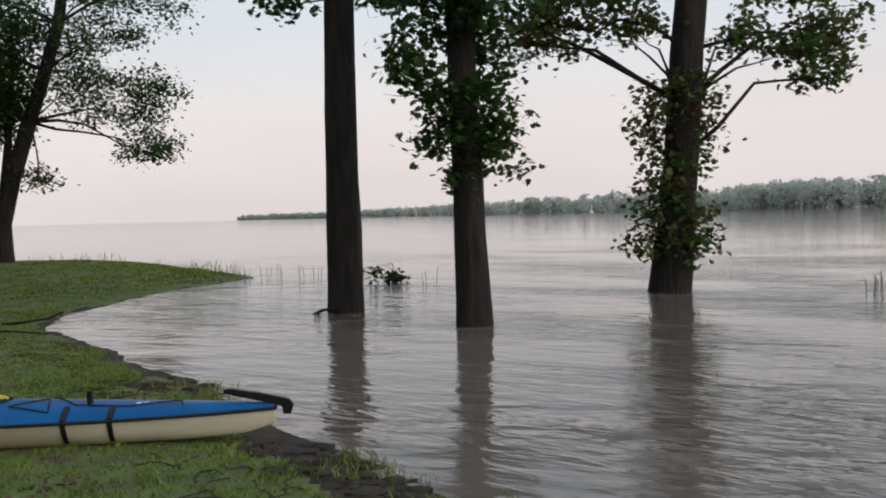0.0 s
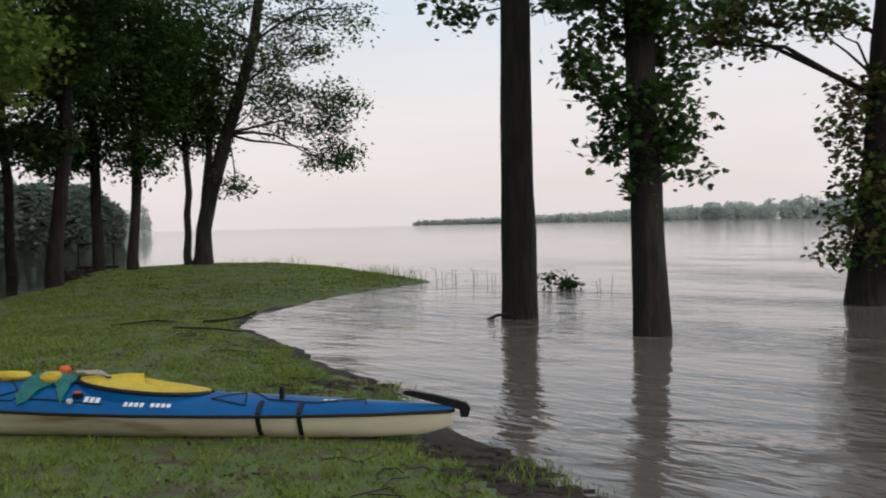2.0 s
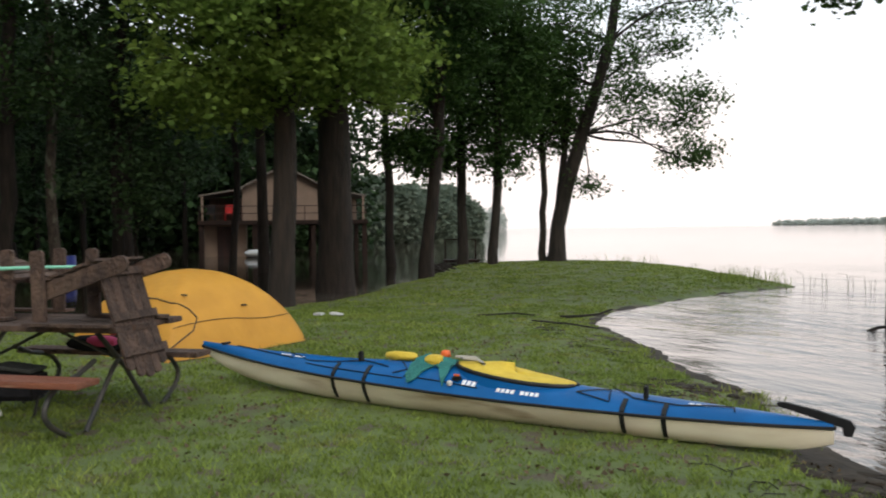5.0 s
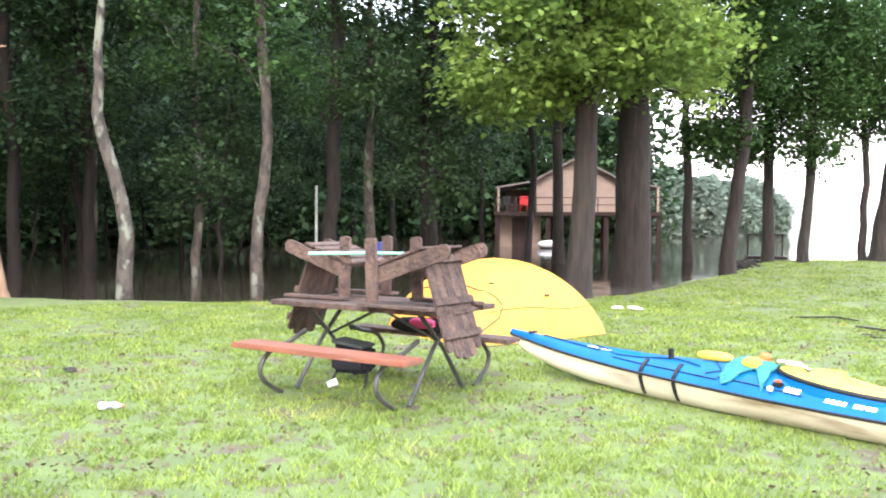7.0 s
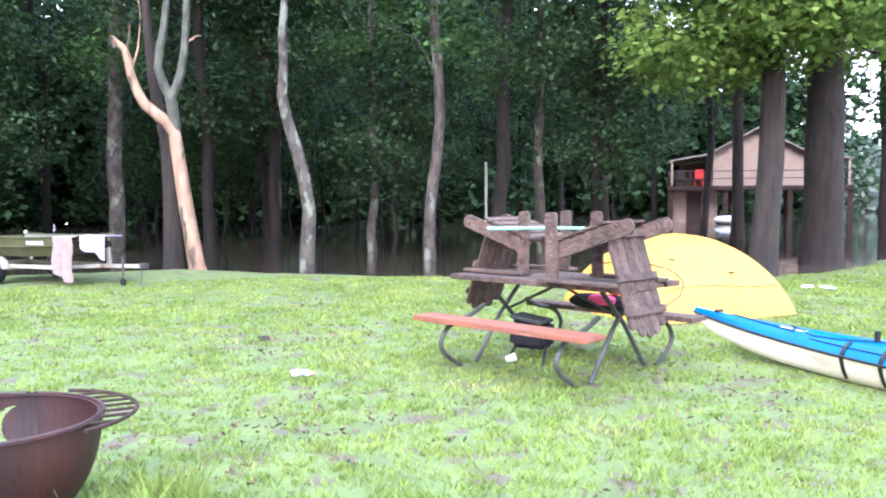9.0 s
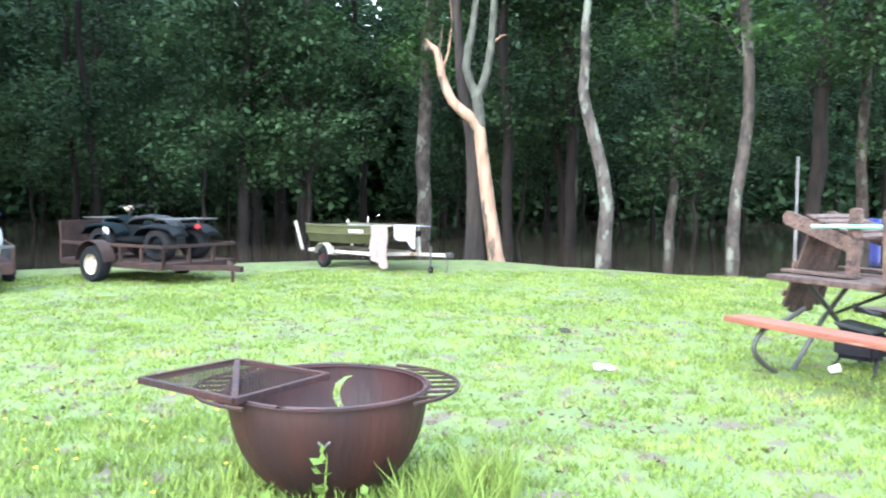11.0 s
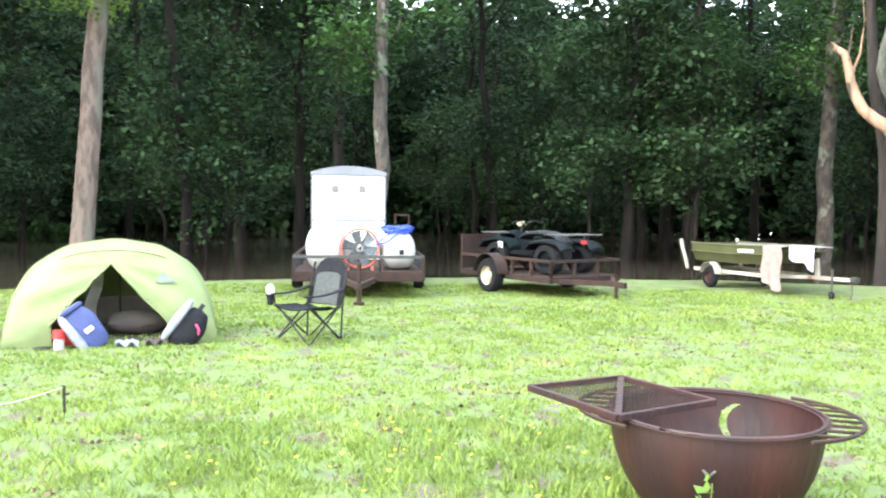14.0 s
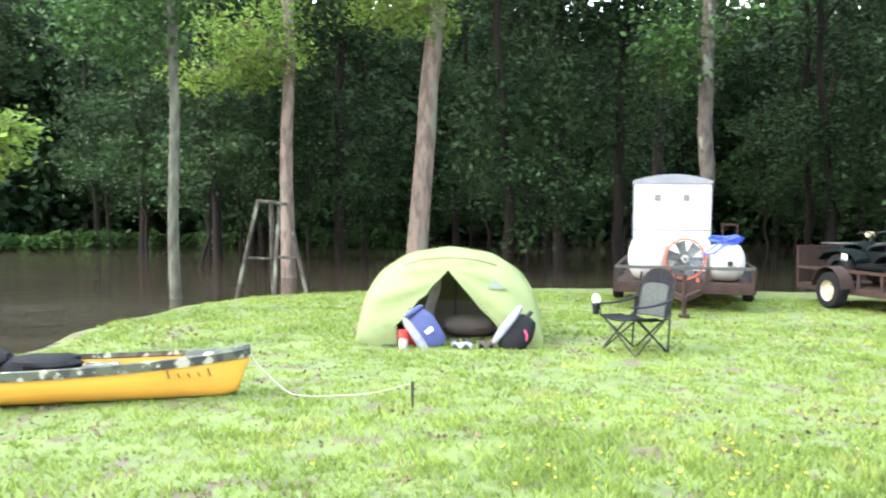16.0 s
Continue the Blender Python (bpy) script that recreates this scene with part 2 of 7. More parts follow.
# ---------- building blocks ----------
class Shape:
    """Collects vertices and faces of one mesh."""

    def __init__(self):
        self.v, self.f = [], []

    def add(self, verts, faces, m=None):
        o = len(self.v)
        self.v += [tuple(m @ Vector(p)) if m else tuple(p) for p in verts]
        self.f += [tuple(i + o for i in q) for q in faces]
        return self

    def rings(self, rings, cap=True, closed=True):
        n = len(rings[0])
        fs = []
        for i in range(len(rings) - 1):
            for j in range(n if closed else n - 1):
                k = (j + 1) % n
                fs.append((i * n + j, i * n + k, (i + 1) * n + k, (i + 1) * n + j))
        if cap:
            fs += [tuple(range(n - 1, -1, -1)), tuple(range((len(rings) - 1) * n, len(rings) * n))]
        return self.add([p for r in rings for p in r], fs)

    def tube(self, pts, radii, n=8, cap=True, rough=0.0, rng=random):
        pts = [Vector(p) for p in pts]
        if not hasattr(radii, "__len__"):
            radii = [radii] * len(pts)
        up = Vector((0.31, 0.95, 0.05))
        out = []
        for i, p in enumerate(pts):
            d = (pts[min(i + 1, len(pts) - 1)] - pts[max(i - 1, 0)]).normalized()
            a = d.cross(up)
            if a.length < 0.1:
                a = d.cross(Vector((1, 0, 0)))
            a.normalize()
            b = d.cross(a)
            up = -b.cross(d) if False else up
            out.append([p + (a * math.cos(t) + b * math.sin(t)) * radii[i] * (1 + rng.uniform(-rough, rough)) for t in (2 * math.pi * j / n for j in range(n))])
        return self.rings(out, cap)

    def box(self, c, s, m=None, bevel=0.0):
        bm = bmesh.new()
        bmesh.ops.create_cube(bm, size=1, matrix=Matrix.Diagonal((*s, 1)))
        if bevel:
            bmesh.ops.bevel(bm, geom=bm.edges[:], offset=bevel, segments=2, affect="EDGES")
        t = (m or Matrix()) @ Matrix.Translation(c)
        bm.verts.index_update()
        self.add([v.co.copy() for v in bm.verts], [[v.index for v in q.verts] for q in bm.faces], t)
        bm.free()
        return self

    def bar(self, a, b, w, h, bevel=0.0, roll=0.0):
        """A straight bar of section w x h from a to b."""
        a, b = Vector(a), Vector(b)
        d = b - a
        q = d.to_track_quat("Z", "Y").to_matrix().to_4x4()
        return self.box((0, 0, 0), (w, h, d.length), Matrix.Translation((a + b) / 2) @ q @ pose(0, 0, 0, 0, 0, roll), bevel)

    def mesh(self, name, mat, smooth=True):
        me = bpy.data.meshes.new(name)
        me.from_pydata(self.v, [], self.f)
        me.materials.append(mat)
        if smooth:
            me.polygons.foreach_set("use_smooth", [True] * len(me.polygons))
            me.set_sharp_from_angle(angle=radians(38))
        me.update()
        return me


def part(name, shape, mat, parent, label="", smooth=True):
    ob = new(name, shape.mesh(name, mat, smooth) if isinstance(shape, Shape) else shape)
    ob.parent = parent
    return tagged(ob, label)


def thing(name, m, label, category, group="", kind=""):
    ob = new(name)
    ob.empty_display_size = 0.1
    ob.matrix_world = m
    return tagged(ob, label, category, group, kind)


def solo(name, shape, mat, label, category="", group="", kind="", m=None, smooth=True):
    ob = new(name, shape.mesh(name, mat, smooth) if isinstance(shape, Shape) else shape)
    if m:
        ob.matrix_world = m
    return tagged(ob, label, category, group, kind)


DIAMOND = np.array([[0, 0, 0], [0.32, 0.45, 0.06], [0, 1, -0.05], [-0.32, 0.45, 0.06]])
LOBED = np.array([[0, 0, 0], [0.25, 0.02, 0.02], [0.5, 0.25, -0.03], [0.27, 0.40, 0.03], [0.36, 0.78, -0.03], [0.12, 0.62, 0.02], [0, 1, -0.05],
                  [-0.12, 0.62, 0.02], [-0.36, 0.78, -0.03], [-0.27, 0.40, 0.03], [-0.5, 0.25, -0.03], [-0.25, 0.02, 0.02]])


def leaf_mesh(name, pts, size, mat, rng, template=DIAMOND, droop=0.3):
    """One mesh of single leaves at the points, each turned its own way and of its own size."""
    n, k = len(pts), len(template)
    az = rng.uniform(0, 2 * np.pi, n)
    tilt = rng.normal(-droop, 0.55, n)
    roll = rng.normal(0, 0.6, n)
    fwd = np.c_[np.cos(az) * np.cos(tilt), np.sin(az) * np.cos(tilt), np.sin(tilt)]
    side = np.c_[-np.sin(az), np.cos(az), 0 * az]
    upv = np.cross(side, fwd) * -1
    s2 = side * np.cos(roll)[:, None] + upv * np.sin(roll)[:, None]
    u2 = np.cross(s2, fwd)
    sz = size * rng.uniform(0.6, 1.35, n)
    v = pts[:, None, :] + sz[:, None, None] * (template[None, :, 0:1] * s2[:, None, :] + template[None, :, 1:2] * fwd[:, None, :] + template[None, :, 2:3] * u2[:, None, :])
    me = bpy.data.meshes.new(name)
    me.vertices.add(n * k)
    me.vertices.foreach_set("co", v.astype(np.float32).ravel())
    me.loops.add(n * k)
    me.loops.foreach_set("vertex_index", np.arange(n * k, dtype=np.int32))
    me.polygons.add(n)
    me.polygons.foreach_set("loop_start", np.arange(0, n * k, k, dtype=np.int32))
    me.polygons.foreach_set("loop_total", np.full(n, k, dtype=np.int32))
    me.materials.append(mat)
    me.update(calc_edges=True)
    return me


def clumped(rng, centres, n_each, spread, flat=0.6):
    c = np.repeat(np.asarray(centres, float), n_each, axis=0)
    return c + rng.normal(0, 1, c.shape) * np.array([spread, spread, spread * flat])


def spine(rng, base, top, n, wobble):
    """Points from base to top with a gentle bend."""
    base, top = np.array(base, float), np.array(top, float)
    t = np.linspace(0, 1, n)[:, None]
    w = np.cumsum(rng.normal(0, wobble, (n, 3)), axis=0) * [1, 1, 0]
    w -= t * w[-1]
    w[0] = 0
    return base + (top - base) * t + w


def tree(name, x, y, z, height, r, seed, label, lean=(0, 0), bark=None, leaf=None, boxes=(), clumps=60, per=60, spread=0.45, leafsize=0.16,
         template=DIAMOND, limbs=8, limb_from=0.35, wobble=0.06, flare=1.35, group="", path=None, category="tree", droop=0.3, flat=0.6, taper=0.72):
    """A tree: a tapered trunk with limbs out to the leaf clumps, and a crown of single leaves.
    boxes: (cx, cy, cz, rx, ry, rz, weight), ellipsoids about the base in which the clumps lie."""
    rng = np.random.default_rng(seed)
    rnd = random.Random(seed)
    ob = thing(name, pose(x, y, z), label, category, group)
    s = Shape()
    ax = spine(rng, (0, 0, -0.5), (lean[0], lean[1], height), 16, wobble) if path is None else np.array(path, float)
    k = len(ax)
    rad = [r * (1 - taper * (i / (k - 1)) ** 1.6) for i in range(k)]
    rad[0] *= flare
    rad[1] *= 1 + (flare - 1) * 0.35
    s.tube(ax, rad, 14, rough=0.05, rng=rnd)
    cs = []
    if boxes:
        wt = np.array([b[6] for b in boxes], float)
        for b in np.repeat(np.arange(len(boxes)), np.maximum(1, (clumps * wt / wt.sum()).astype(int))):
            cx, cy, cz, rx, ry, rz, _ = boxes[b]
            d = rng.normal(0, 1, 3)
            d *= rng.uniform(0.25, 1) ** 0.5 / np.linalg.norm(d)
            cs.append((cx + rx * d[0], cy + ry * d[1], cz + rz * d[2]))
    cs = np.array(cs) if len(cs) else np.zeros((0, 3))
    if len(cs):
        for c in cs[rng.permutation(len(cs))[:limbs]]:
            hgt = max(limb_from * height, c[2] - rng.uniform(0.15, 0.3) * height * 0.5)
            j = int(np.clip(np.searchsorted(ax[:, 2], hgt), 1, k - 2))
            a = ax[j]
            mid = (a + c) / 2 + [0, 0, 0.12 * np.linalg.norm(c - a)] + rng.normal(0, 0.15, 3)
            q1, q2 = (a + mid) / 2 + rng.normal(0, 0.06, 3), (mid + c) / 2 + rng.normal(0, 0.1, 3)
            rr = min(rad[j] * 0.45, 0.012 + 0.012 * np.linalg.norm(c - a))
            s.tube([a, q1, mid, q2, c], [rr, rr * 0.8, rr * 0.6, rr * 0.4, rr * 0.15], 6)
            for _ in range(3):
                e2 = c + rng.normal(0, min(0.5, 1.1 * spread), 3)
                s.tube([q2, (q2 + e2) / 2 + rng.normal(0, 0.06, 3), e2], [rr * 0.35, rr * 0.22, rr * 0.08], 5)
    part("trunk", s, bark or BARK, ob)
    if len(cs):
        part("crown", leaf_mesh("crown", clumped(rng, cs, per, spread, flat), leafsize, leaf or LEAF, rng, template, droop), None, ob)
    return ob


# ---------- ground and water ----------
SHORE = [(60, -25), (20, -6), (8, -0.5), (3.4, 2.3), (1.7, 3.5), (0.8, 4.4), (0.2, 5.0), (-0.35, 5.8), (-0.8, 6.5), (-1.5, 7.9), (-2.7, 9.6), (-3.9, 11.4), (-5.2, 13.2),
         (-5.5, 14.4), (-5.6, 17.2), (-5.0, 20.0), (-3.7, 23.6), (-5.2, 26.5), (-9, 33), (-13, 37.5), (-16.5, 38), (-19, 35), (-18.4, 30), (-15.6, 24.2), (-13.9, 19.5),
         (-12.6, 16.5), (-12.2, 13.2), (-13.4, 10.4), (-15.6, 7.2), (-17.4, 5.6), (-19.6, 3.4), (-20.0, 0), (-19.2, -3), (-17.6, -7), (-15.4, -10.2), (-12.0, -12.4), (-10.2, -12.9),
         (-8.5, -12.6), (-6.2, -11.1), (-4.6, -10.0), (-2, -9.4), (3, -11), (20, -24), (60, -60)]


def shore_distance(px, py):
    """Signed distance to the lawn's edge, positive on land."""
    best = np.full(px.shape, 1e9)
    inside = np.zeros(px.shape, bool)
    n = len(SHORE)
    for i in range(n):
        (ax, ay), (bx, by) = SHORE[i], SHORE[(i + 1) % n]
        dx, dy = bx - ax, by - ay
        t = np.clip(((px - ax) * dx + (py - ay) * dy) / (dx * dx + dy * dy), 0, 1)
        best = np.minimum(best, np.hypot(px - ax - t * dx, py - ay - t * dy))
        cross = (ay > py) != (by > py)
        with np.errstate(divide="ignore", invalid="ignore"):
            inside ^= cross & (px < dx * (py - ay) / (dy if dy else 1e-9) + ax)
    return np.where(inside, best, -best)


def wave(px, py, s, seed):
    r = np.random.default_rng(seed)
    z = 0
    for _ in range(7):
        a, f, p = r.uniform(0, 6.28), s * r.uniform(0.6, 1.7), r.uniform(0, 6.28)
        z = z + np.sin((px * np.cos(a) + py * np.sin(a)) * f + p)
    return z / 7


def land_height(px, py):
    d = shore_distance(px, py) + 0.22 * wave(px, py, 2.3, 3) + 0.1 * wave(px, py, 6, 8)
    up = np.clip(d / 1.6, 0, 1)
    z = np.where(d > 0, WATER_Z + 0.12 * up * (2 - up), WATER_Z + np.maximum(d * 0.3, -1.4))
    return z + np.where(d > 0, 0.018 * wave(px, py, 1.1, 5) * up + 0.008 * wave(px, py, 7, 6) * up, 0), d


def ground():
    xs = np.r_[-4600, -1500, -500, -200, -100, -60, -40, -30, np.arange(-24, -3.0, 0.2), np.arange(-3, 2, 0.07), np.arange(2, 9.01, 0.25), 12, 18, 30, 60, 120, 300, 1000, 4600]
    ys = np.r_[-4600, -1500, -500, -150, -70, -40, -26, -20, np.arange(-15, 3.4, 0.2), np.arange(3.4, 9.0, 0.07), np.arange(9, 40.01, 0.2), 44, 50, 70, 120, 300, 1000, 4600]
    gx, gy = np.meshgrid(xs, ys, indexing="ij")
    z, d = land_height(gx, gy)
    nx, ny = gx.shape
    i = np.arange(nx * ny).reshape(nx, ny)
    q = np.stack([i[:-1, :-1], i[1:, :-1], i[1:, 1:], i[:-1, 1:]], -1).reshape(-1, 4)
    me = bpy.data.meshes.new("ground")
    me.from_pydata(np.c_[gx.ravel(), gy.ravel(), z.ravel()].tolist(), [], q.tolist())
    me.materials.append(GRASS)
    me.materials.append(MUD)
    dq = (d[:-1, :-1] + d[1:, 1:]) / 2 + 0.25 * wave((gx[:-1, :-1]), gy[:-1, :-1], 3.5, 11)
    cx, cy = gx[:-1, :-1], gy[:-1, :-1]
    track = np.full(cx.shape, 9.0)      # muddy drag mark below the kayak
    for (ax, ay), (bx, by) in (((-1.0, 6.1), (-0.45, 5.15)), ((-0.45, 5.15), (-0.05, 4.4)), ((-2.6, 8.2), (-2.2, 7.9)), ((-4.6, 11.3), (-3.3, 9.9))):
        f = np.clip(((cx - ax) * (bx - ax) + (cy - ay) * (by - ay)) / ((bx - ax) ** 2 + (by - ay) ** 2), 0, 1)
        track = np.minimum(track, np.hypot(cx - ax - f * (bx - ax), cy - ay - f * (by - ay)))
    dq = np.where(track + 0.09 * wave(cx, cy, 14, 17) < 0.17, -1, dq)
    river = ((gx[:-1, :-1] > -7) & (gy[:-1, :-1] > 0) & (gy[:-1, :-1] < 15)).ravel()
    me.polygons.foreach_set("material_index", np.where((dq.ravel() < np.where(river, 0.22, 0.02)), 1, 0).astype(np.int32))
    me.polygons.foreach_set("use_smooth", [True] * len(me.polygons))
    me.update()
    return solo("ground", me, None, "mown lawn of short patchy grass with muddy bank", "lawn", kind="structure")


ground()
sh = Shape()
sh.add([(-4600, -4600, 0), (4600, -4600, 0), (4600, 4600, 0), (-4600, 4600, 0)], [(0, 1, 2, 3)])
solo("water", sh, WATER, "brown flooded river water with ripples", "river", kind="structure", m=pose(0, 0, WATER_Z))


def grass_blades():
    """Short mown tufts on the lawn, each a small fan of blades, thinner with distance, with bare soil between."""
    rng = np.random.default_rng(7)
    n = 62000
    rad = 0.4 + 16.0 * rng.uniform(0, 1, n) ** 0.95
    ang = rng.uniform(radians(-45), radians(170), n)
    rad[:9000] = rng.uniform(14, 38, 9000)
    ang[:9000] = rng.uniform(radians(5), radians(50), 9000)
    cx, cy = -rad * np.sin(ang), rad * np.cos(ang)
    d = land_height(cx, cy)[1]
    bare = 0.7 * wave(cx, cy, 2.2, 21) + 0.8 * wave(cx, cy, 8, 22) + 0.5 * wave(cx, cy, 19, 23)
    trk = np.abs((cx + 1.0) * 0.865 + (cy - 6.1) * 0.5)
    keep = ~((trk < 0.17) & (cy > 4.4) & (cy < 6.2) & (cx > -1.1)) & (d > 0.28 + 0.25 * wave(cx, cy, 5, 12)) & (bare < 0.37 + 0.14 * rng.uniform(-1, 1, n))
    cx, cy, rad = cx[keep], cy[keep], rad[keep]
    m, per = len(cx), 11
    lush = np.clip(0.5 + 0.7 * (wave(cx, cy, 1.3, 31) + 0.8 * wave(cx, cy, 5, 32)), 0.05, 1.2)
    hgt = (0.016 + 0.030 * lush) * rng.uniform(0.6, 1.5, m)
    spread = (0.020 + 0.020 * lush) * (1 + rad / 9)
    cx, cy, hgt, spread, rad = [np.repeat(q, per) for q in (cx, cy, hgt, spread, rad)]
    n = m * per
    out = rng.uniform(0, 6.283, n)
    px = cx + spread * rng.normal(0, 0.8, n)
    py = cy + spread * rng.normal(0, 0.8, n)
    z = land_height(px, py)[0]
    h = hgt * rng.uniform(0.5, 1.3, n)
    a = rng.uniform(0, 6.283, n)
    w = rng.uniform(0.004, 0.0075, n) * (0.8 + rad / 8)
    lx, ly = np.cos(out) * h * rng.uniform(0.2, 1.3, n), np.sin(out) * h * rng.uniform(0.2, 1.3, n)
    v = np.empty((n, 3, 3))
    v[:, 0] = np.c_[px - w * np.cos(a), py - w * np.sin(a), z - 0.008]
    v[:, 1] = np.c_[px + w * np.cos(a), py + w * np.sin(a), z - 0.008]
    v[:, 2] = np.c_[px + lx, py + ly, z + h]
    me = bpy.data.meshes.new("grass")
    me.vertices.add(n * 3)
    me.vertices.foreach_set("co", v.astype(np.float32).ravel())
    me.loops.add(n * 3)
    me.loops.foreach_set("vertex_index", np.arange(n * 3, dtype=np.int32))
    me.polygons.add(n)
    me.polygons.foreach_set("loop_start", np.arange(0, n * 3, 3, dtype=np.int32))
    me.polygons.foreach_set("loop_total", np.full(n, 3, dtype=np.int32))
    me.materials.append(BLADE)
    me.update(calc_edges=True)
    solo("grass", me, None, "short green lawn grass with bare patches", "grass", kind="stuff")


def leaf_litter():
    """Dead leaves and thatch lying in the bare patches."""
    rng = np.random.default_rng(17)
    n = 60000
    rad = 2.0 + 11.0 * rng.uniform(0, 1, n)
    ang = rng.uniform(radians(-20), radians(160), n)
    px, py = -rad * np.sin(ang), rad * np.cos(ang)
    z, d = land_height(px, py)
    bare = 0.7 * wave(px, py, 2.2, 21) + 0.8 * wave(px, py, 8, 22) + 0.5 * wave(px, py, 19, 23)
    keep = (d > 0.35) & (bare > 0.36 + 0.14 * rng.uniform(-1, 1, n))
    pts = np.c_[px, py, z + 0.012][keep][:12000]
    solo("leaf_litter", leaf_mesh("leaf_litter", pts, 0.040, LITTER, rng, droop=0.0), None, "dead brown leaves and thatch on bare soil", "dead leaves", kind="stuff")


leaf_litter()
grass_blades()


# ---------- far banks ----------
def woods(name, line, n, height, depth, leafsize, per, mat, label, seed):
    """Far trees along a line, ONE object: crowns of loose leaf clumps down to the water."""
    rng = np.random.default_rng(seed)
    line = np.array(line, float)
    seg = np.hypot(*np.diff(line, axis=0).T)
    t = rng.uniform(0, seg.sum(), n)
    cum = np.r_[0, np.cumsum(seg)]
    k = np.clip(np.searchsorted(cum, t) - 1, 0, len(seg) - 1)
    u = (t - cum[k]) / seg[k]
    p = line[k] + (line[k + 1] - line[k]) * u[:, None]
    nrm = np.c_[line[k + 1, 1] - line[k, 1], line[k, 0] - line[k + 1, 0]] / seg[k][:, None]
    p = p + nrm * (rng.uniform(0, 1, n) * depth)[:, None]
    h = height * rng.uniform(0.62, 1.0, n) * (0.9 + 0.1 * np.sin(t / height * 0.5))
    w = h * rng.uniform(0.2, 0.36, n)
    c = np.repeat(np.c_[p, 0 * h], per, axis=0)
    hh, ww = np.repeat(h, per), np.repeat(w, per)
    f = rng.uniform(0, 1, len(c)) ** 0.8
    prof = np.sqrt(np.clip(1 - ((f - 0.45) / 0.58) ** 2, 0.05, 1))
    a = rng.uniform(0, 6.283, len(c))
    rr = ww * prof * rng.uniform(0.6, 1.05, len(c))
    pts = c + np.c_[rr * np.cos(a), rr * np.sin(a), f * hh + WATER_Z]
    solo(name, leaf_mesh(name, pts, leafsize, mat, rng), None, label, "woods", kind="stuff")


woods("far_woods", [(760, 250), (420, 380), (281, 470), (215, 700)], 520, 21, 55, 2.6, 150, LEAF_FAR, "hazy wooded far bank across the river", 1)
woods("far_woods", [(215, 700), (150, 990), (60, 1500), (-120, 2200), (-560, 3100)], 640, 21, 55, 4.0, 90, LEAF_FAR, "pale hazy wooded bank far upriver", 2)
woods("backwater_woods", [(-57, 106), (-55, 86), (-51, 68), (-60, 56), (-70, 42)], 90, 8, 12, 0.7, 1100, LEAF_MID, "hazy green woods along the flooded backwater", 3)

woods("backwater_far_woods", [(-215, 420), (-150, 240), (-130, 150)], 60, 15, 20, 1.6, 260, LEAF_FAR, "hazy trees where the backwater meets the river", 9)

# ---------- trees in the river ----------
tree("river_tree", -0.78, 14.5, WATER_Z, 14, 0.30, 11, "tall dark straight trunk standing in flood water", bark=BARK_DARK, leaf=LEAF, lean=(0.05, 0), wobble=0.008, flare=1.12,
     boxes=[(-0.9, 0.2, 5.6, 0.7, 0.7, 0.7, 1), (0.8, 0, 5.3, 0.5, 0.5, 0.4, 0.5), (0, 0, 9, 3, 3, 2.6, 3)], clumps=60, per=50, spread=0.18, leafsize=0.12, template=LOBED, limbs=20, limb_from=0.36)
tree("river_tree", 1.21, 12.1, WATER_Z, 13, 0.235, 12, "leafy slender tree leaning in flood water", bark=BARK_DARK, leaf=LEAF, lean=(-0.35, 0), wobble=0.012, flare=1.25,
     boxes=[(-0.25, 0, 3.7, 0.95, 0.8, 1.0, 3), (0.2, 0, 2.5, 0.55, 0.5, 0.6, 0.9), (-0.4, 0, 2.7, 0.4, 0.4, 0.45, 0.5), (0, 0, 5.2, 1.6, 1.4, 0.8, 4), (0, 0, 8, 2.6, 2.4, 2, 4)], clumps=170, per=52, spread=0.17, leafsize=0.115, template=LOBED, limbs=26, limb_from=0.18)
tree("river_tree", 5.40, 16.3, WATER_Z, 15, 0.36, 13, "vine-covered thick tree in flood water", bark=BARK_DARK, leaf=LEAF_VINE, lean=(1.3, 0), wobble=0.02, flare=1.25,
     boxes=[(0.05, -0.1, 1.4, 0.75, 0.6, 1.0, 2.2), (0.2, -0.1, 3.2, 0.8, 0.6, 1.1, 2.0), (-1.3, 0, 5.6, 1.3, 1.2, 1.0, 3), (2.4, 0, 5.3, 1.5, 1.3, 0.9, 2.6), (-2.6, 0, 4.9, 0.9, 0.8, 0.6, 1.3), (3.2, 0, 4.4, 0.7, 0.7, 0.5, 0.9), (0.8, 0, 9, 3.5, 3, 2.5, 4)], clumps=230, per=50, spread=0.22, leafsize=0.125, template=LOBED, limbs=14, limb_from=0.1)

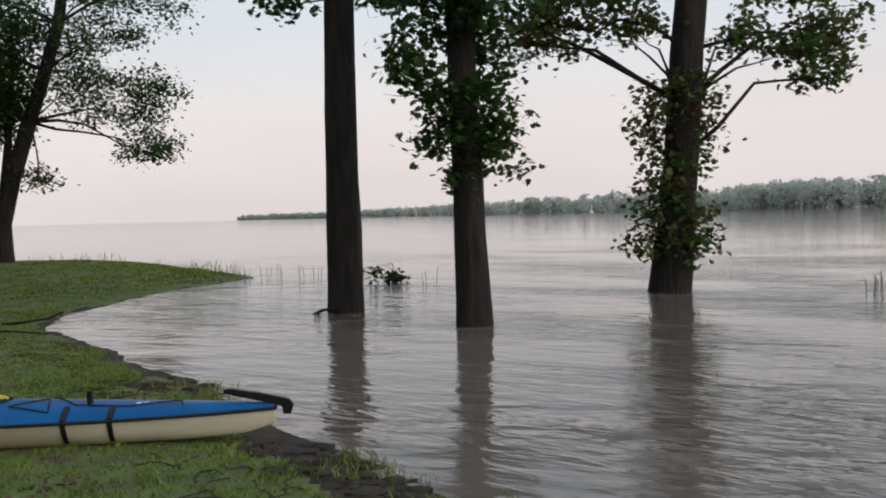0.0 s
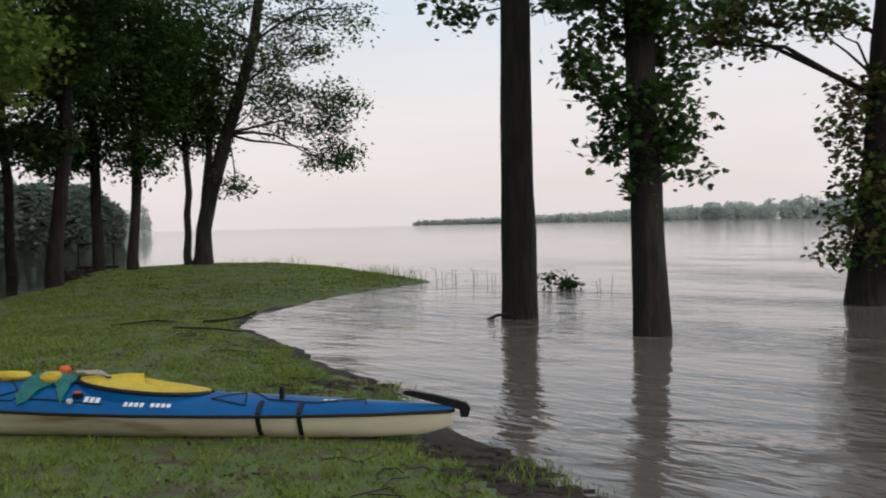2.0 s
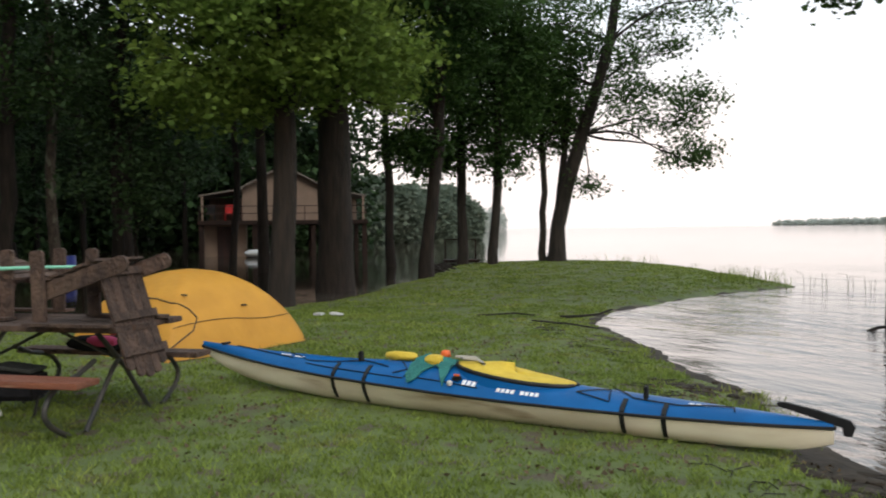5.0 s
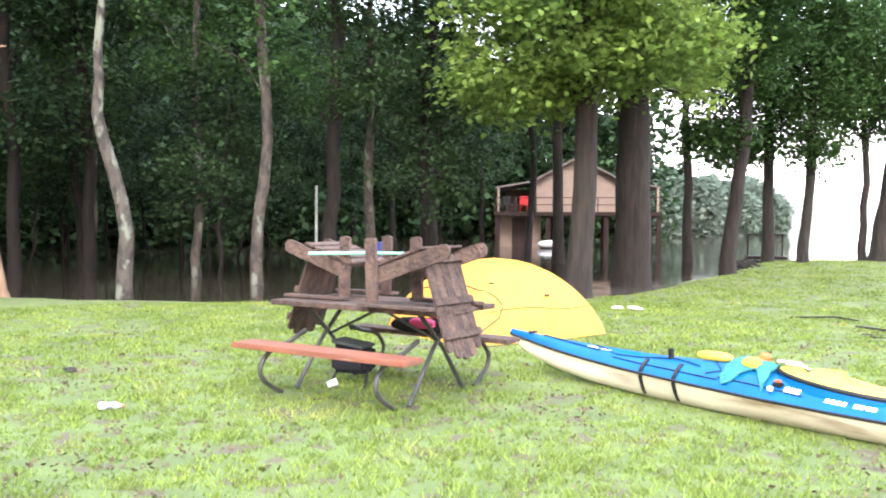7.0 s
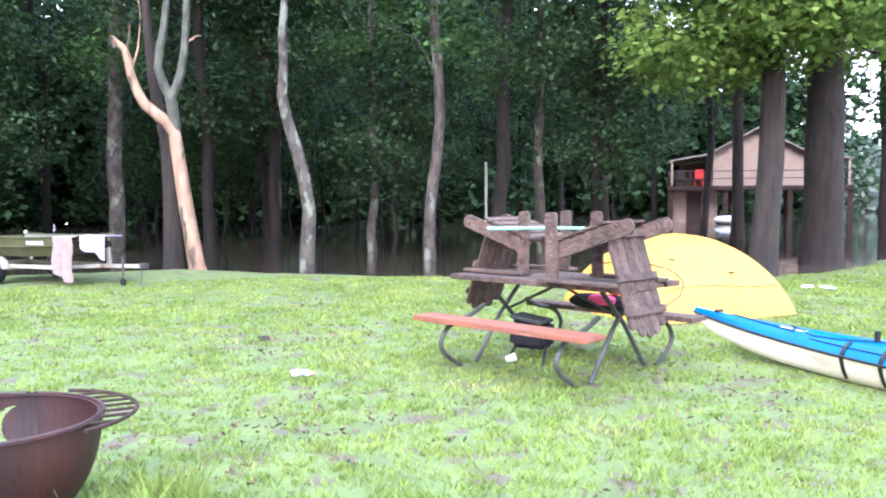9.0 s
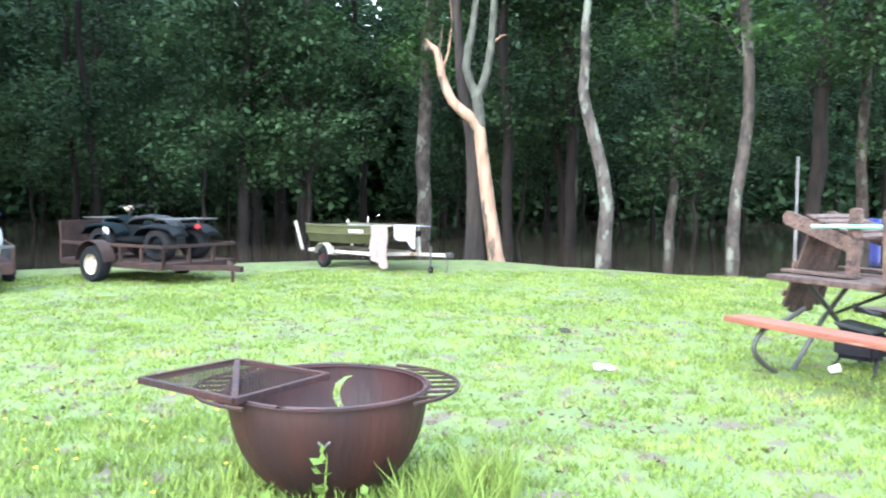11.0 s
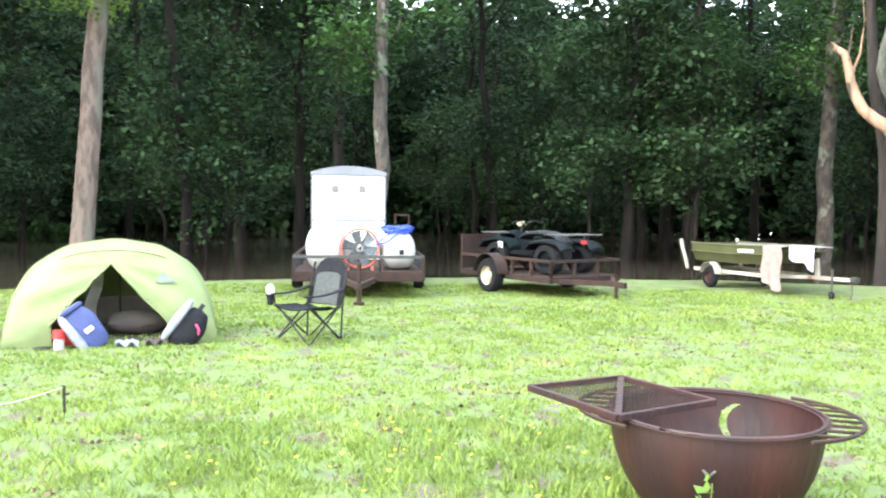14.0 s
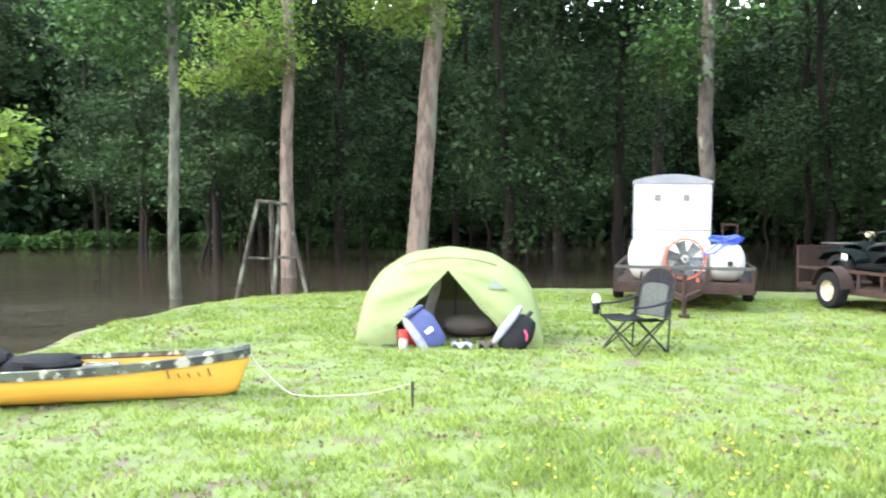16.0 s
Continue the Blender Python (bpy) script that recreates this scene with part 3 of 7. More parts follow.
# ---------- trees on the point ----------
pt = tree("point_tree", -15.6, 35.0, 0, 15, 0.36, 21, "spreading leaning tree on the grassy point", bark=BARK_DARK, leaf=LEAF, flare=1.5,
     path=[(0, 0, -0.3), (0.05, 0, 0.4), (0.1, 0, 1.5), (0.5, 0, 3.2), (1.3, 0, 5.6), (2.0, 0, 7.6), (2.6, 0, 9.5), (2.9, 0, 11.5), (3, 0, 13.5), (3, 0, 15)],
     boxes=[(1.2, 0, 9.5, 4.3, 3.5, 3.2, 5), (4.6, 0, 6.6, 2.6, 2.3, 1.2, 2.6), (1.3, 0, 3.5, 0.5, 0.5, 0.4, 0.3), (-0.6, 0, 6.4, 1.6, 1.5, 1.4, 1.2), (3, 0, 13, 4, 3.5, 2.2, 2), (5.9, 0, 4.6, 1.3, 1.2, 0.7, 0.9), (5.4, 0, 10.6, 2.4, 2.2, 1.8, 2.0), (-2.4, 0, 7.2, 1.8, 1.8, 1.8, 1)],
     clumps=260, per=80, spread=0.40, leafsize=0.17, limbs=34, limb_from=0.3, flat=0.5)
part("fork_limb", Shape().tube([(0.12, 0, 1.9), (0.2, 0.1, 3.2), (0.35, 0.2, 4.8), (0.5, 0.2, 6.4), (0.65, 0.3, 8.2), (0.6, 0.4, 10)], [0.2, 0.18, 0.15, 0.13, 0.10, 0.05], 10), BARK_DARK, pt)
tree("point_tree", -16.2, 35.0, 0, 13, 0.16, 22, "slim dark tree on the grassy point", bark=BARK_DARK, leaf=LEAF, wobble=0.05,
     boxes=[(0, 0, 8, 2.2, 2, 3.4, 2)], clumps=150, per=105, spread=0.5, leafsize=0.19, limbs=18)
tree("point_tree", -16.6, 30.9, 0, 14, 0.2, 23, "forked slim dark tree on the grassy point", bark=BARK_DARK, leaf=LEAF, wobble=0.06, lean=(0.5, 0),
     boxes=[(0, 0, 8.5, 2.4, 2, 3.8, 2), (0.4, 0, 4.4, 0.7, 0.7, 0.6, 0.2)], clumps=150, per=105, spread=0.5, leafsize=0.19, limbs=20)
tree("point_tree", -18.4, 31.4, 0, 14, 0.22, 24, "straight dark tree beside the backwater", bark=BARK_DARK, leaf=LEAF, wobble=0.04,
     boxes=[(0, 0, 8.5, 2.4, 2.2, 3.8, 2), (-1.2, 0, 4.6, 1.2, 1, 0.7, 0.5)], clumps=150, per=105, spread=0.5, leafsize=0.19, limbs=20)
tree("point_tree", -14.9, 23.1, -0.03, 13, 0.22, 25, "dark tree on the backwater edge", bark=BARK, leaf=LEAF, wobble=0.05, lean=(0.9, 0.3),
     boxes=[(0, 0, 8.2, 2.0, 2, 3.2, 2), (-0.6, 0, 4.3, 1.0, 1, 0.6, 0.4)], clumps=150, per=105, spread=0.36, leafsize=0.17, limbs=18)
tree("backwater_tree", -21.2, 30.2, WATER_Z, 13, 0.2, 26, "dark tree standing in the backwater", bark=BARK, leaf=LEAF, wobble=0.05, lean=(-0.6, 0.3),
     boxes=[(0, 0, 8.2, 2.2, 2, 3.2, 2)], clumps=70, per=70, spread=0.4, leafsize=0.18, limbs=14)

# ---------- trees behind the yellow tent ----------
tree("tent_tree", -11.7, 12.6, WATER_Z, 13, 0.25, 31, "brown tree trunk with bright green low boughs", bark=BARK, leaf=LEAF_LIGHT, wobble=0.03, lean=(0.2, 0.3),
     boxes=[(0.2, -0.6, 5.6, 2.4, 2.2, 1.3, 3), (-1.0, -1.0, 4.3, 1.3, 1.2, 0.6, 1.2), (1.4, 0.5, 4.7, 1.6, 1.6, 0.8, 1.2), (-0.5, 0, 7.4, 3.5, 3.2, 1.4, 3.5)], clumps=260, per=85, spread=0.32, leafsize=0.13, template=LOBED, limbs=26, limb_from=0.28)
tree("backwater_tree", -14.3, 17.6, WATER_Z, 15, 0.47, 32, "thick brown trunk standing in the backwater", bark=BARK, leaf=LEAF_LIGHT, wobble=0.02, flare=1.25,
     boxes=[(0.3, -0.3, 6.2, 2.5, 2.5, 1.6, 2), (0, 0, 10, 3.5, 3.5, 2.5, 2)], clumps=200, per=90, spread=0.42, leafsize=0.16, limbs=20)
tree("backwater_tree", -23.2, 24.4, WATER_Z, 14, 0.22, 33, "brown trunk standing in the backwater", bark=BARK, leaf=LEAF, wobble=0.04,
     boxes=[(0, 0, 8.5, 2.4, 2.4, 3, 2)], clumps=130, per=90, spread=0.4, leafsize=0.18, limbs=14)


# ---------- flooded wood ----------
def forest():
    """Single trees of the flooded wood's edge, then repeats of four kinds deeper in."""
    edge = [  # x, y, radius, bark, lean x, lean y, label
        (-19.8, 9.7, 0.15, BARK_PALE, 0.1, 0.1, "pale straight trunk in the flooded wood"),
        (-23.5, 9.7, 0.13, BARK_PALE, 0.2, 0.0, "pale slim trunk in the flooded wood"),
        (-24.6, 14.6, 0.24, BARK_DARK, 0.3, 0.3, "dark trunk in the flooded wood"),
        (-24.2, 16.2, 0.17, BARK_PALE, -0.2, 0.1, "lichened pale trunk in the flooded wood"),
        (-24.4, 19.0, 0.24, BARK, -0.9, -0.6, "leaning brown trunk in the flooded wood"),
        (-26.6, 26.0, 0.15, BARK, 0.2, 0.2, "slim brown trunk in the flooded wood"),
        (-28.3, 3.0, 0.24, BARK_PALE, 0.3, 0.3, "lichened grey trunk behind the boat"),
        (-20.6, -8.2, 0.19, BARK_PALE, 0.2, 0.0, "tall grey-brown trunk behind the white trailer"),
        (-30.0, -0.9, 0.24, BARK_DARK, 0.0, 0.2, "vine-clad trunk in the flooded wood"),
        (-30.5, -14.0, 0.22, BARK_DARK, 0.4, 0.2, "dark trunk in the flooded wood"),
        (-27.3, 7.9, 0.10, BARK_PALE, 0.1, 0.2, "thin pale trunk in the flooded wood"),
    ]
    for i, (x, y, r, bark, lx, ly, label) in enumerate(edge):
        tree("forest_tree", x, y, WATER_Z, 15, r, 100 + i, label, lean=(lx, ly), bark=bark, leaf=LEAF, wobble=0.06, flare=1.2, group="flooded forest trees",
             boxes=[(0.3, 0, 6.5, 1.8, 1.8, 2.0, 1), (0, 0, 11, 2.6, 2.6, 3.5, 2)], clumps=70, per=75, spread=0.36, leafsize=0.17, limbs=16, limb_from=0.3)
    kinds = []
    for k in range(5):
        low = 2.2 + 0.7 * k
        kinds.append(tree("forest_tree", -34 - 3 * k, 6 - 8 * k, WATER_Z, 17, 0.13 + 0.035 * k, 200 + k, "shaded tree standing in the flooded wood", lean=(0.5 * (k - 2), 0.3), bark=BARK_SHADE,
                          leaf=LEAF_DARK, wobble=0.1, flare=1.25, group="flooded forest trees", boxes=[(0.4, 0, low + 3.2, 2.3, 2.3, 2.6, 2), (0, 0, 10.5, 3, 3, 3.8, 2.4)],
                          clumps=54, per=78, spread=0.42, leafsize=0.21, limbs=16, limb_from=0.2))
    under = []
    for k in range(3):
        under.append(tree("forest_sapling", -30 - 2 * k, -6 + 11 * k, WATER_Z, 6.5, 0.06, 300 + k, "leafy understorey sapling in flood water", lean=(0.4, 0.3), bark=BARK_SHADE, leaf=LEAF_DARK, wobble=0.08, group="flooded forest saplings",
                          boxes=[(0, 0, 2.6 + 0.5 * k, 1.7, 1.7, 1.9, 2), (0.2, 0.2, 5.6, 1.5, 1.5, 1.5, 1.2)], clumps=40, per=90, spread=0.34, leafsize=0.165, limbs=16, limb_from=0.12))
    rng = np.random.default_rng(5)
    made = 0
    while made < 98:
        a = rng.uniform(radians(47), radians(156))
        rad = rng.uniform(24, 62)
        x, y = -rad * np.sin(a), rad * np.cos(a)
        if shore_distance(np.array([x]), np.array([y]))[0] > -4.5 or (a < radians(51) and rad < 58):
            continue
        src = kinds[made % 5] if made % 5 < 2 or rad > 44 else under[made % 3]
        copy_thing(src, pose(x, y, WATER_Z, 0, 0, rng.uniform(0, 360)))
        made += 1

    for x, y in ((-15.2, -21.0), (-18.5, -23.5), (-24.5, -17.5), (-25.5, -3.8), (-27.5, 11.8)):
        copy_thing(under[made % 3], pose(x, y, WATER_Z, 0, 0, 40 * x))
        made += 1


forest()
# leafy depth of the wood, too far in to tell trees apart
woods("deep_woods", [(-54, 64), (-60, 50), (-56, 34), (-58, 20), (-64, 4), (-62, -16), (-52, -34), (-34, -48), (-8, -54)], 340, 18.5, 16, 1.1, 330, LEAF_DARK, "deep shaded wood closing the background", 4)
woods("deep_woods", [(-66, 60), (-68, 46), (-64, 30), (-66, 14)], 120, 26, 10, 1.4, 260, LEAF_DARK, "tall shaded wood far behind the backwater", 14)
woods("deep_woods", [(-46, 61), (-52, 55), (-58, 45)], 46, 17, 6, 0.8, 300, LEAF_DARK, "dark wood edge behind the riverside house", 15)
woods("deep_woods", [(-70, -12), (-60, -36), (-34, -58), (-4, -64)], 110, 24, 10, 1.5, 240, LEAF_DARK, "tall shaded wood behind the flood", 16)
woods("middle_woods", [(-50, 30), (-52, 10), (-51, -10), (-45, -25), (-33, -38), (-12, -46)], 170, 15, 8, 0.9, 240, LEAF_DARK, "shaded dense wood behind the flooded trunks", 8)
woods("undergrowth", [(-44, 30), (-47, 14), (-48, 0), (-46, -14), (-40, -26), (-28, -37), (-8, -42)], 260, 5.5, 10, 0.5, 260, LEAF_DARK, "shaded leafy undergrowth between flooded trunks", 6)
woods("bank_scrub", [(-8, -36), (-22, -34), (-32, -28)], 110, 0.8, 2, 0.22, 150, LEAF, "low green scrub along the far edge of the flood", 10)


def canopy(name, r0, r1, a0, a1, base, slope, thick, clumps, per, spread, size, mat, label, seed):
    """A closed roof of crowns added over the flooded wood, rising with distance."""
    rng = np.random.default_rng(seed)
    rad = np.sqrt(rng.uniform(r0 * r0, r1 * r1, clumps))
    ang = rng.uniform(radians(a0), radians(a1), clumps)
    c = np.c_[-rad * np.sin(ang), rad * np.cos(ang), base + slope * rad + rng.uniform(0, thick, clumps)]
    solo(name, leaf_mesh(name, clumped(rng, c, per, spread), size, mat, rng), None, label, "canopy", kind="stuff")


# The first roof is added above the camera's view to darken the wood.
canopy("forest_canopy", 23, 68, 46, 160, 3.2, 0.29, 4.5, 270, 50, 1.8, 1.0, LEAF_DARK, "unseen leafy roof added to shade the flooded wood", 51)
canopy("backwater_canopy", 17, 40, 26, 50, 4.6, 0.16, 4.0, 150, 110, 0.8, 0.30, LEAF, "joined crowns above the backwater", 52)


# ---------- materials of the things ----------
BLUE = material("blue_deck_gelcoat", (0.003, 0.095, 0.29), (0.002, 0.074, 0.23), rough=0.35, spec=0.15, scale=3, bump=0.1, bscale=30)
CREAM = material("scuffed_cream_hull", (0.72, 0.66, 0.52), (0.58, 0.51, 0.38), rough=0.35, scale=2.5, stretch=(0.5, 1, 3), third=(0.28, 0.20, 0.12), third_scale=1.6, third_low=0.62, third_high=0.74)
BLACK = material("black_plastic", (0.014, 0.014, 0.015), (0.009, 0.009, 0.010), rough=0.5, spec=0.25, scale=20)
RUBBER = material("black_tyre", (0.010, 0.010, 0.011), (0.006, 0.006, 0.007), rough=0.9, spec=0.2, scale=30, bump=0.6, bscale=60)
YELLOW_CLOTH = material("yellow_spray_cover", (0.62, 0.44, 0.045), (0.50, 0.34, 0.03), rough=0.7, scale=8, bump=0.8, bscale=22)
TEAL = material("teal_towel", (0.03, 0.19, 0.17), (0.02, 0.14, 0.13), rough=0.95, scale=14, bump=1.0, bscale=60)
WHITE = material("white_paint", (0.56, 0.55, 0.54), (0.48, 0.47, 0.46), rough=0.4, scale=2, bump=0.05)
WHITE_MARK = material("white_decal", (0.80, 0.80, 0.80), (0.72, 0.72, 0.72), rough=0.4, scale=5)
ORANGE = material("orange_plastic", (0.75, 0.14, 0.03), (0.6, 0.1, 0.02), rough=0.45, scale=5)
RED = material("red_plastic", (0.50, 0.02, 0.02), (0.38, 0.015, 0.015), rough=0.4, scale=5)
TENT_YELLOW = material("yellow_tent_fly", (0.66, 0.325, 0.040), (0.57, 0.275, 0.032), rough=0.6, scale=2.5, bump=0.5, bscale=7, translucent=0.25)
TENT_GREEN = material("lime_tent_fly", (0.190, 0.225, 0.085), (0.150, 0.182, 0.068), rough=0.6, scale=2.5, bump=1.0, bscale=5, translucent=0.25)
TENT_INNER = material("grey_tent_inner", (0.17, 0.15, 0.14), (0.12, 0.11, 0.10), rough=0.9, scale=6)
STITCH = material("dark_stitching", (0.09, 0.06, 0.03), (0.07, 0.05, 0.03), rough=0.9)
OLD_WOOD = material("weathered_board", (0.085, 0.050, 0.036), (0.036, 0.021, 0.016), rough=0.9, scale=9, stretch=(1.5, 1.5, 1.1), bump=1.6, bscale=26, rand=0.25, third=(0.125, 0.080, 0.056), third_scale=2, third_low=0.55, third_high=0.75)
RED_WOOD = material("worn_red_bench_board", (0.22, 0.075, 0.04), (0.15, 0.05, 0.028), rough=0.5, scale=5, stretch=(0.4, 4, 4), bump=0.6, bscale=30, third=(0.42, 0.30, 0.22), third_scale=3, third_low=0.62, third_high=0.72)
STEEL = material("dull_black_steel", (0.035, 0.038, 0.036), (0.06, 0.055, 0.05), rough=0.55, metal=0.3, scale=12, bump=0.3)
RUST = material("rusted_steel", (0.036, 0.0115, 0.009), (0.021, 0.0075, 0.0065), rough=0.55, metal=0.0, spec=0.35, scale=7, bump=0.4, bscale=30, stretch=(1, 1, 0.16), third=(0.016, 0.0075, 0.008), third_scale=4, third_low=0.55, third_high=0.68)
RUST_DARK = material("dark_rusty_frame", (0.034, 0.017, 0.012), (0.018, 0.011, 0.009), rough=0.85, spec=0.25, metal=0.0, scale=7, bump=0.6, bscale=40)
GREY_ROOF = material("grey_roof_skin", (0.15, 0.155, 0.175), (0.12, 0.125, 0.14), rough=0.5, scale=4)
GALV = material("painted_white_frame_chipped", (0.34, 0.31, 0.26), (0.25, 0.225, 0.185), rough=0.55, scale=5, third=(0.20, 0.09, 0.04), third_scale=5, third_low=0.60, third_high=0.68)
OLIVE = material("olive_boat_paint", (0.06, 0.062, 0.024), (0.045, 0.047, 0.019), rough=0.5, scale=3, bump=0.2)
ALU = material("bare_aluminium", (0.22, 0.22, 0.20), (0.16, 0.16, 0.15), rough=0.45, metal=0.5, scale=6)
ATV_BLACK = material("quad_black_bodywork", (0.003, 0.004, 0.005), (0.005, 0.006, 0.007), rough=0.5, spec=0.1, scale=5)
QUAD_GREY = material("quad_blue_grey", (0.004, 0.0075, 0.0085), (0.003, 0.0055, 0.006), rough=0.7, spec=0.05, scale=5)
RIM_CREAM = material("cream_wheel_rim", (0.44, 0.38, 0.27), (0.32, 0.27, 0.18), rough=0.6, scale=8, third=(0.15, 0.08, 0.04), third_scale=10, third_low=0.6, third_high=0.7)
TOWEL_PALE = material("pale_pink_towel", (0.24, 0.175, 0.16), (0.19, 0.14, 0.125), rough=0.95, scale=10, bump=1, bscale=30)
LAVENDER = material("lavender_cloth", (0.36, 0.31, 0.43), (0.30, 0.26, 0.37), rough=0.95, scale=8, bump=0.8, bscale=20)
FABRIC_GREY = material("grey_mesh_fabric", (0.062, 0.066, 0.064), (0.046, 0.05, 0.048), rough=0.95, spec=0.1, scale=30, bump=0.4, bscale=90)
FABRIC_DARK = material("charcoal_fabric", (0.015, 0.0145, 0.017), (0.010, 0.010, 0.012), rough=0.95, spec=0.12, scale=20, bump=0.4, bscale=60)
PACK_BLUE = material("blue_pack_fabric", (0.035, 0.045, 0.14), (0.025, 0.033, 0.10), rough=0.8, scale=9, bump=0.6, bscale=24)
PACK_GREY = material("grey_pack_fabric", (0.20, 0.205, 0.24), (0.15, 0.155, 0.19), rough=0.8, scale=9, bump=0.5, bscale=24)
BROWN_MAT = material("brown_sleeping_mat", (0.05, 0.036, 0.03), (0.035, 0.026, 0.022), rough=0.9, scale=6, bump=0.5)
GOLD_HULL = material("golden_yellow_canoe_hull", (0.56, 0.29, 0.045), (0.48, 0.235, 0.035), rough=0.3, scale=2, stretch=(0.4, 1, 2), third=(0.62, 0.38, 0.10), third_scale=1.4)
CAMO = material("camouflage_gunwale", (0.055, 0.06, 0.035), (0.018, 0.018, 0.015), rough=0.7, scale=9, third=(0.26, 0.25, 0.20), third_scale=11, third_low=0.56, third_high=0.62, low=0.47, high=0.53)
ROPE = material("white_rope", (0.36, 0.34, 0.29), (0.28, 0.26, 0.22), rough=0.9, scale=40)
HOSE_BLUE = material("blue_hose", (0.03, 0.06, 0.42), (0.02, 0.05, 0.33), rough=0.4, scale=6)
TANK = material("milky_plastic_tank", (0.40, 0.39, 0.37), (0.32, 0.31, 0.295), rough=0.45, scale=3)
SIDING = material("tan_house_siding", (0.26, 0.18, 0.135), (0.22, 0.155, 0.115), rough=0.8, scale=2, bump=0.2)
ROOFING = material("brown_house_roof", (0.16, 0.13, 0.11), (0.12, 0.10, 0.085), rough=0.8, scale=3)
PINK = material("pink_cloth", (0.50, 0.05, 0.14), (0.40, 0.04, 0.11), rough=0.8, scale=9)
FAN_RED = material("faded_orange_red_paint", (0.42, 0.085, 0.04), (0.30, 0.06, 0.03), rough=0.55, scale=6)
FAN_GREY = material("grey_fan_blade", (0.13, 0.14, 0.15), (0.09, 0.10, 0.11), rough=0.5, scale=6)
VENT_PINK = material("greyed_pink_vent", (0.15, 0.12, 0.115), (0.12, 0.10, 0.095), rough=0.7, scale=30)
MARK_GREY = material("printed_grey_mark", (0.13, 0.15, 0.12), (0.10, 0.12, 0.10), rough=0.7, scale=8)
GREEN_POLE = material("pale_green_pole", (0.20, 0.52, 0.38), (0.16, 0.44, 0.32), rough=0.5, scale=6)


def cloth(pts, mat_thick=0.006):
    """A draped sheet with thickness from a grid of points."""
    s = Shape()
    g = np.array(pts, float)
    a, b = g.shape[:2]
    du, dv = np.gradient(g, axis=0), np.gradient(g, axis=1)
    nr = np.cross(du, dv)
    nr /= np.linalg.norm(nr, axis=2, keepdims=True) + 1e-9
    top, bot = g + nr * mat_thick, g - nr * mat_thick
    i = np.arange(a * b).reshape(a, b)
    fs = []
    for p in range(a - 1):
        for q in range(b - 1):
            fs.append((i[p, q], i[p + 1, q], i[p + 1, q + 1], i[p, q + 1]))
            fs.append((a * b + i[p, q], a * b + i[p, q + 1], a * b + i[p + 1, q + 1], a * b + i[p + 1, q]))
    edge = [i[p, 0] for p in range(a)] + [i[a - 1, q] for q in range(1, b)] + [i[p, b - 1] for p in range(a - 2, -1, -1)] + [i[0, q] for q in range(b - 2, 0, -1)]
    for p, q in zip(edge, edge[1:] + edge[:1]):
        fs.append((p, a * b + p, a * b + q, q))
    return s.add(np.r_[top.reshape(-1, 3), bot.reshape(-1, 3)].tolist(), [tuple(int(k) for k in f) for f in fs])


def lathe(s, prof, n=32, m=None):
    rings = [[(r * math.cos(t), r * math.sin(t), z) for t in (2 * math.pi * j / n for j in range(n))] for r, z in prof]
    if m:
        rings = [[tuple(m @ Vector(p)) for p in r] for r in rings]
    return s.rings(rings, cap=False)


def blob(s, c, r, rng, n=10, k=6, bumpy=0.12, m=None):
    """A lumpy rounded mass, as a stuffed bag."""
    rings = []
    for i in range(k + 1):
        p = -math.pi / 2 + math.pi * i / k
        e = max(0.05, abs(math.cos(p)) ** 0.6)
        rings.append([(c[0] + r[0] * e * math.copysign(abs(math.cos(t)) ** 0.7, math.cos(t)) * (1 + rng.uniform(-bumpy, bumpy)),
                       c[1] + r[1] * e * math.copysign(abs(math.sin(t)) ** 0.7, math.sin(t)) * (1 + rng.uniform(-bumpy, bumpy)),
                       c[2] + r[2] * math.sin(p)) for t in (2 * math.pi * j / n for j in range(n))])
    if m:
        rings = [[tuple(m @ Vector(p)) for p in q] for q in rings]
    return s.rings(rings)


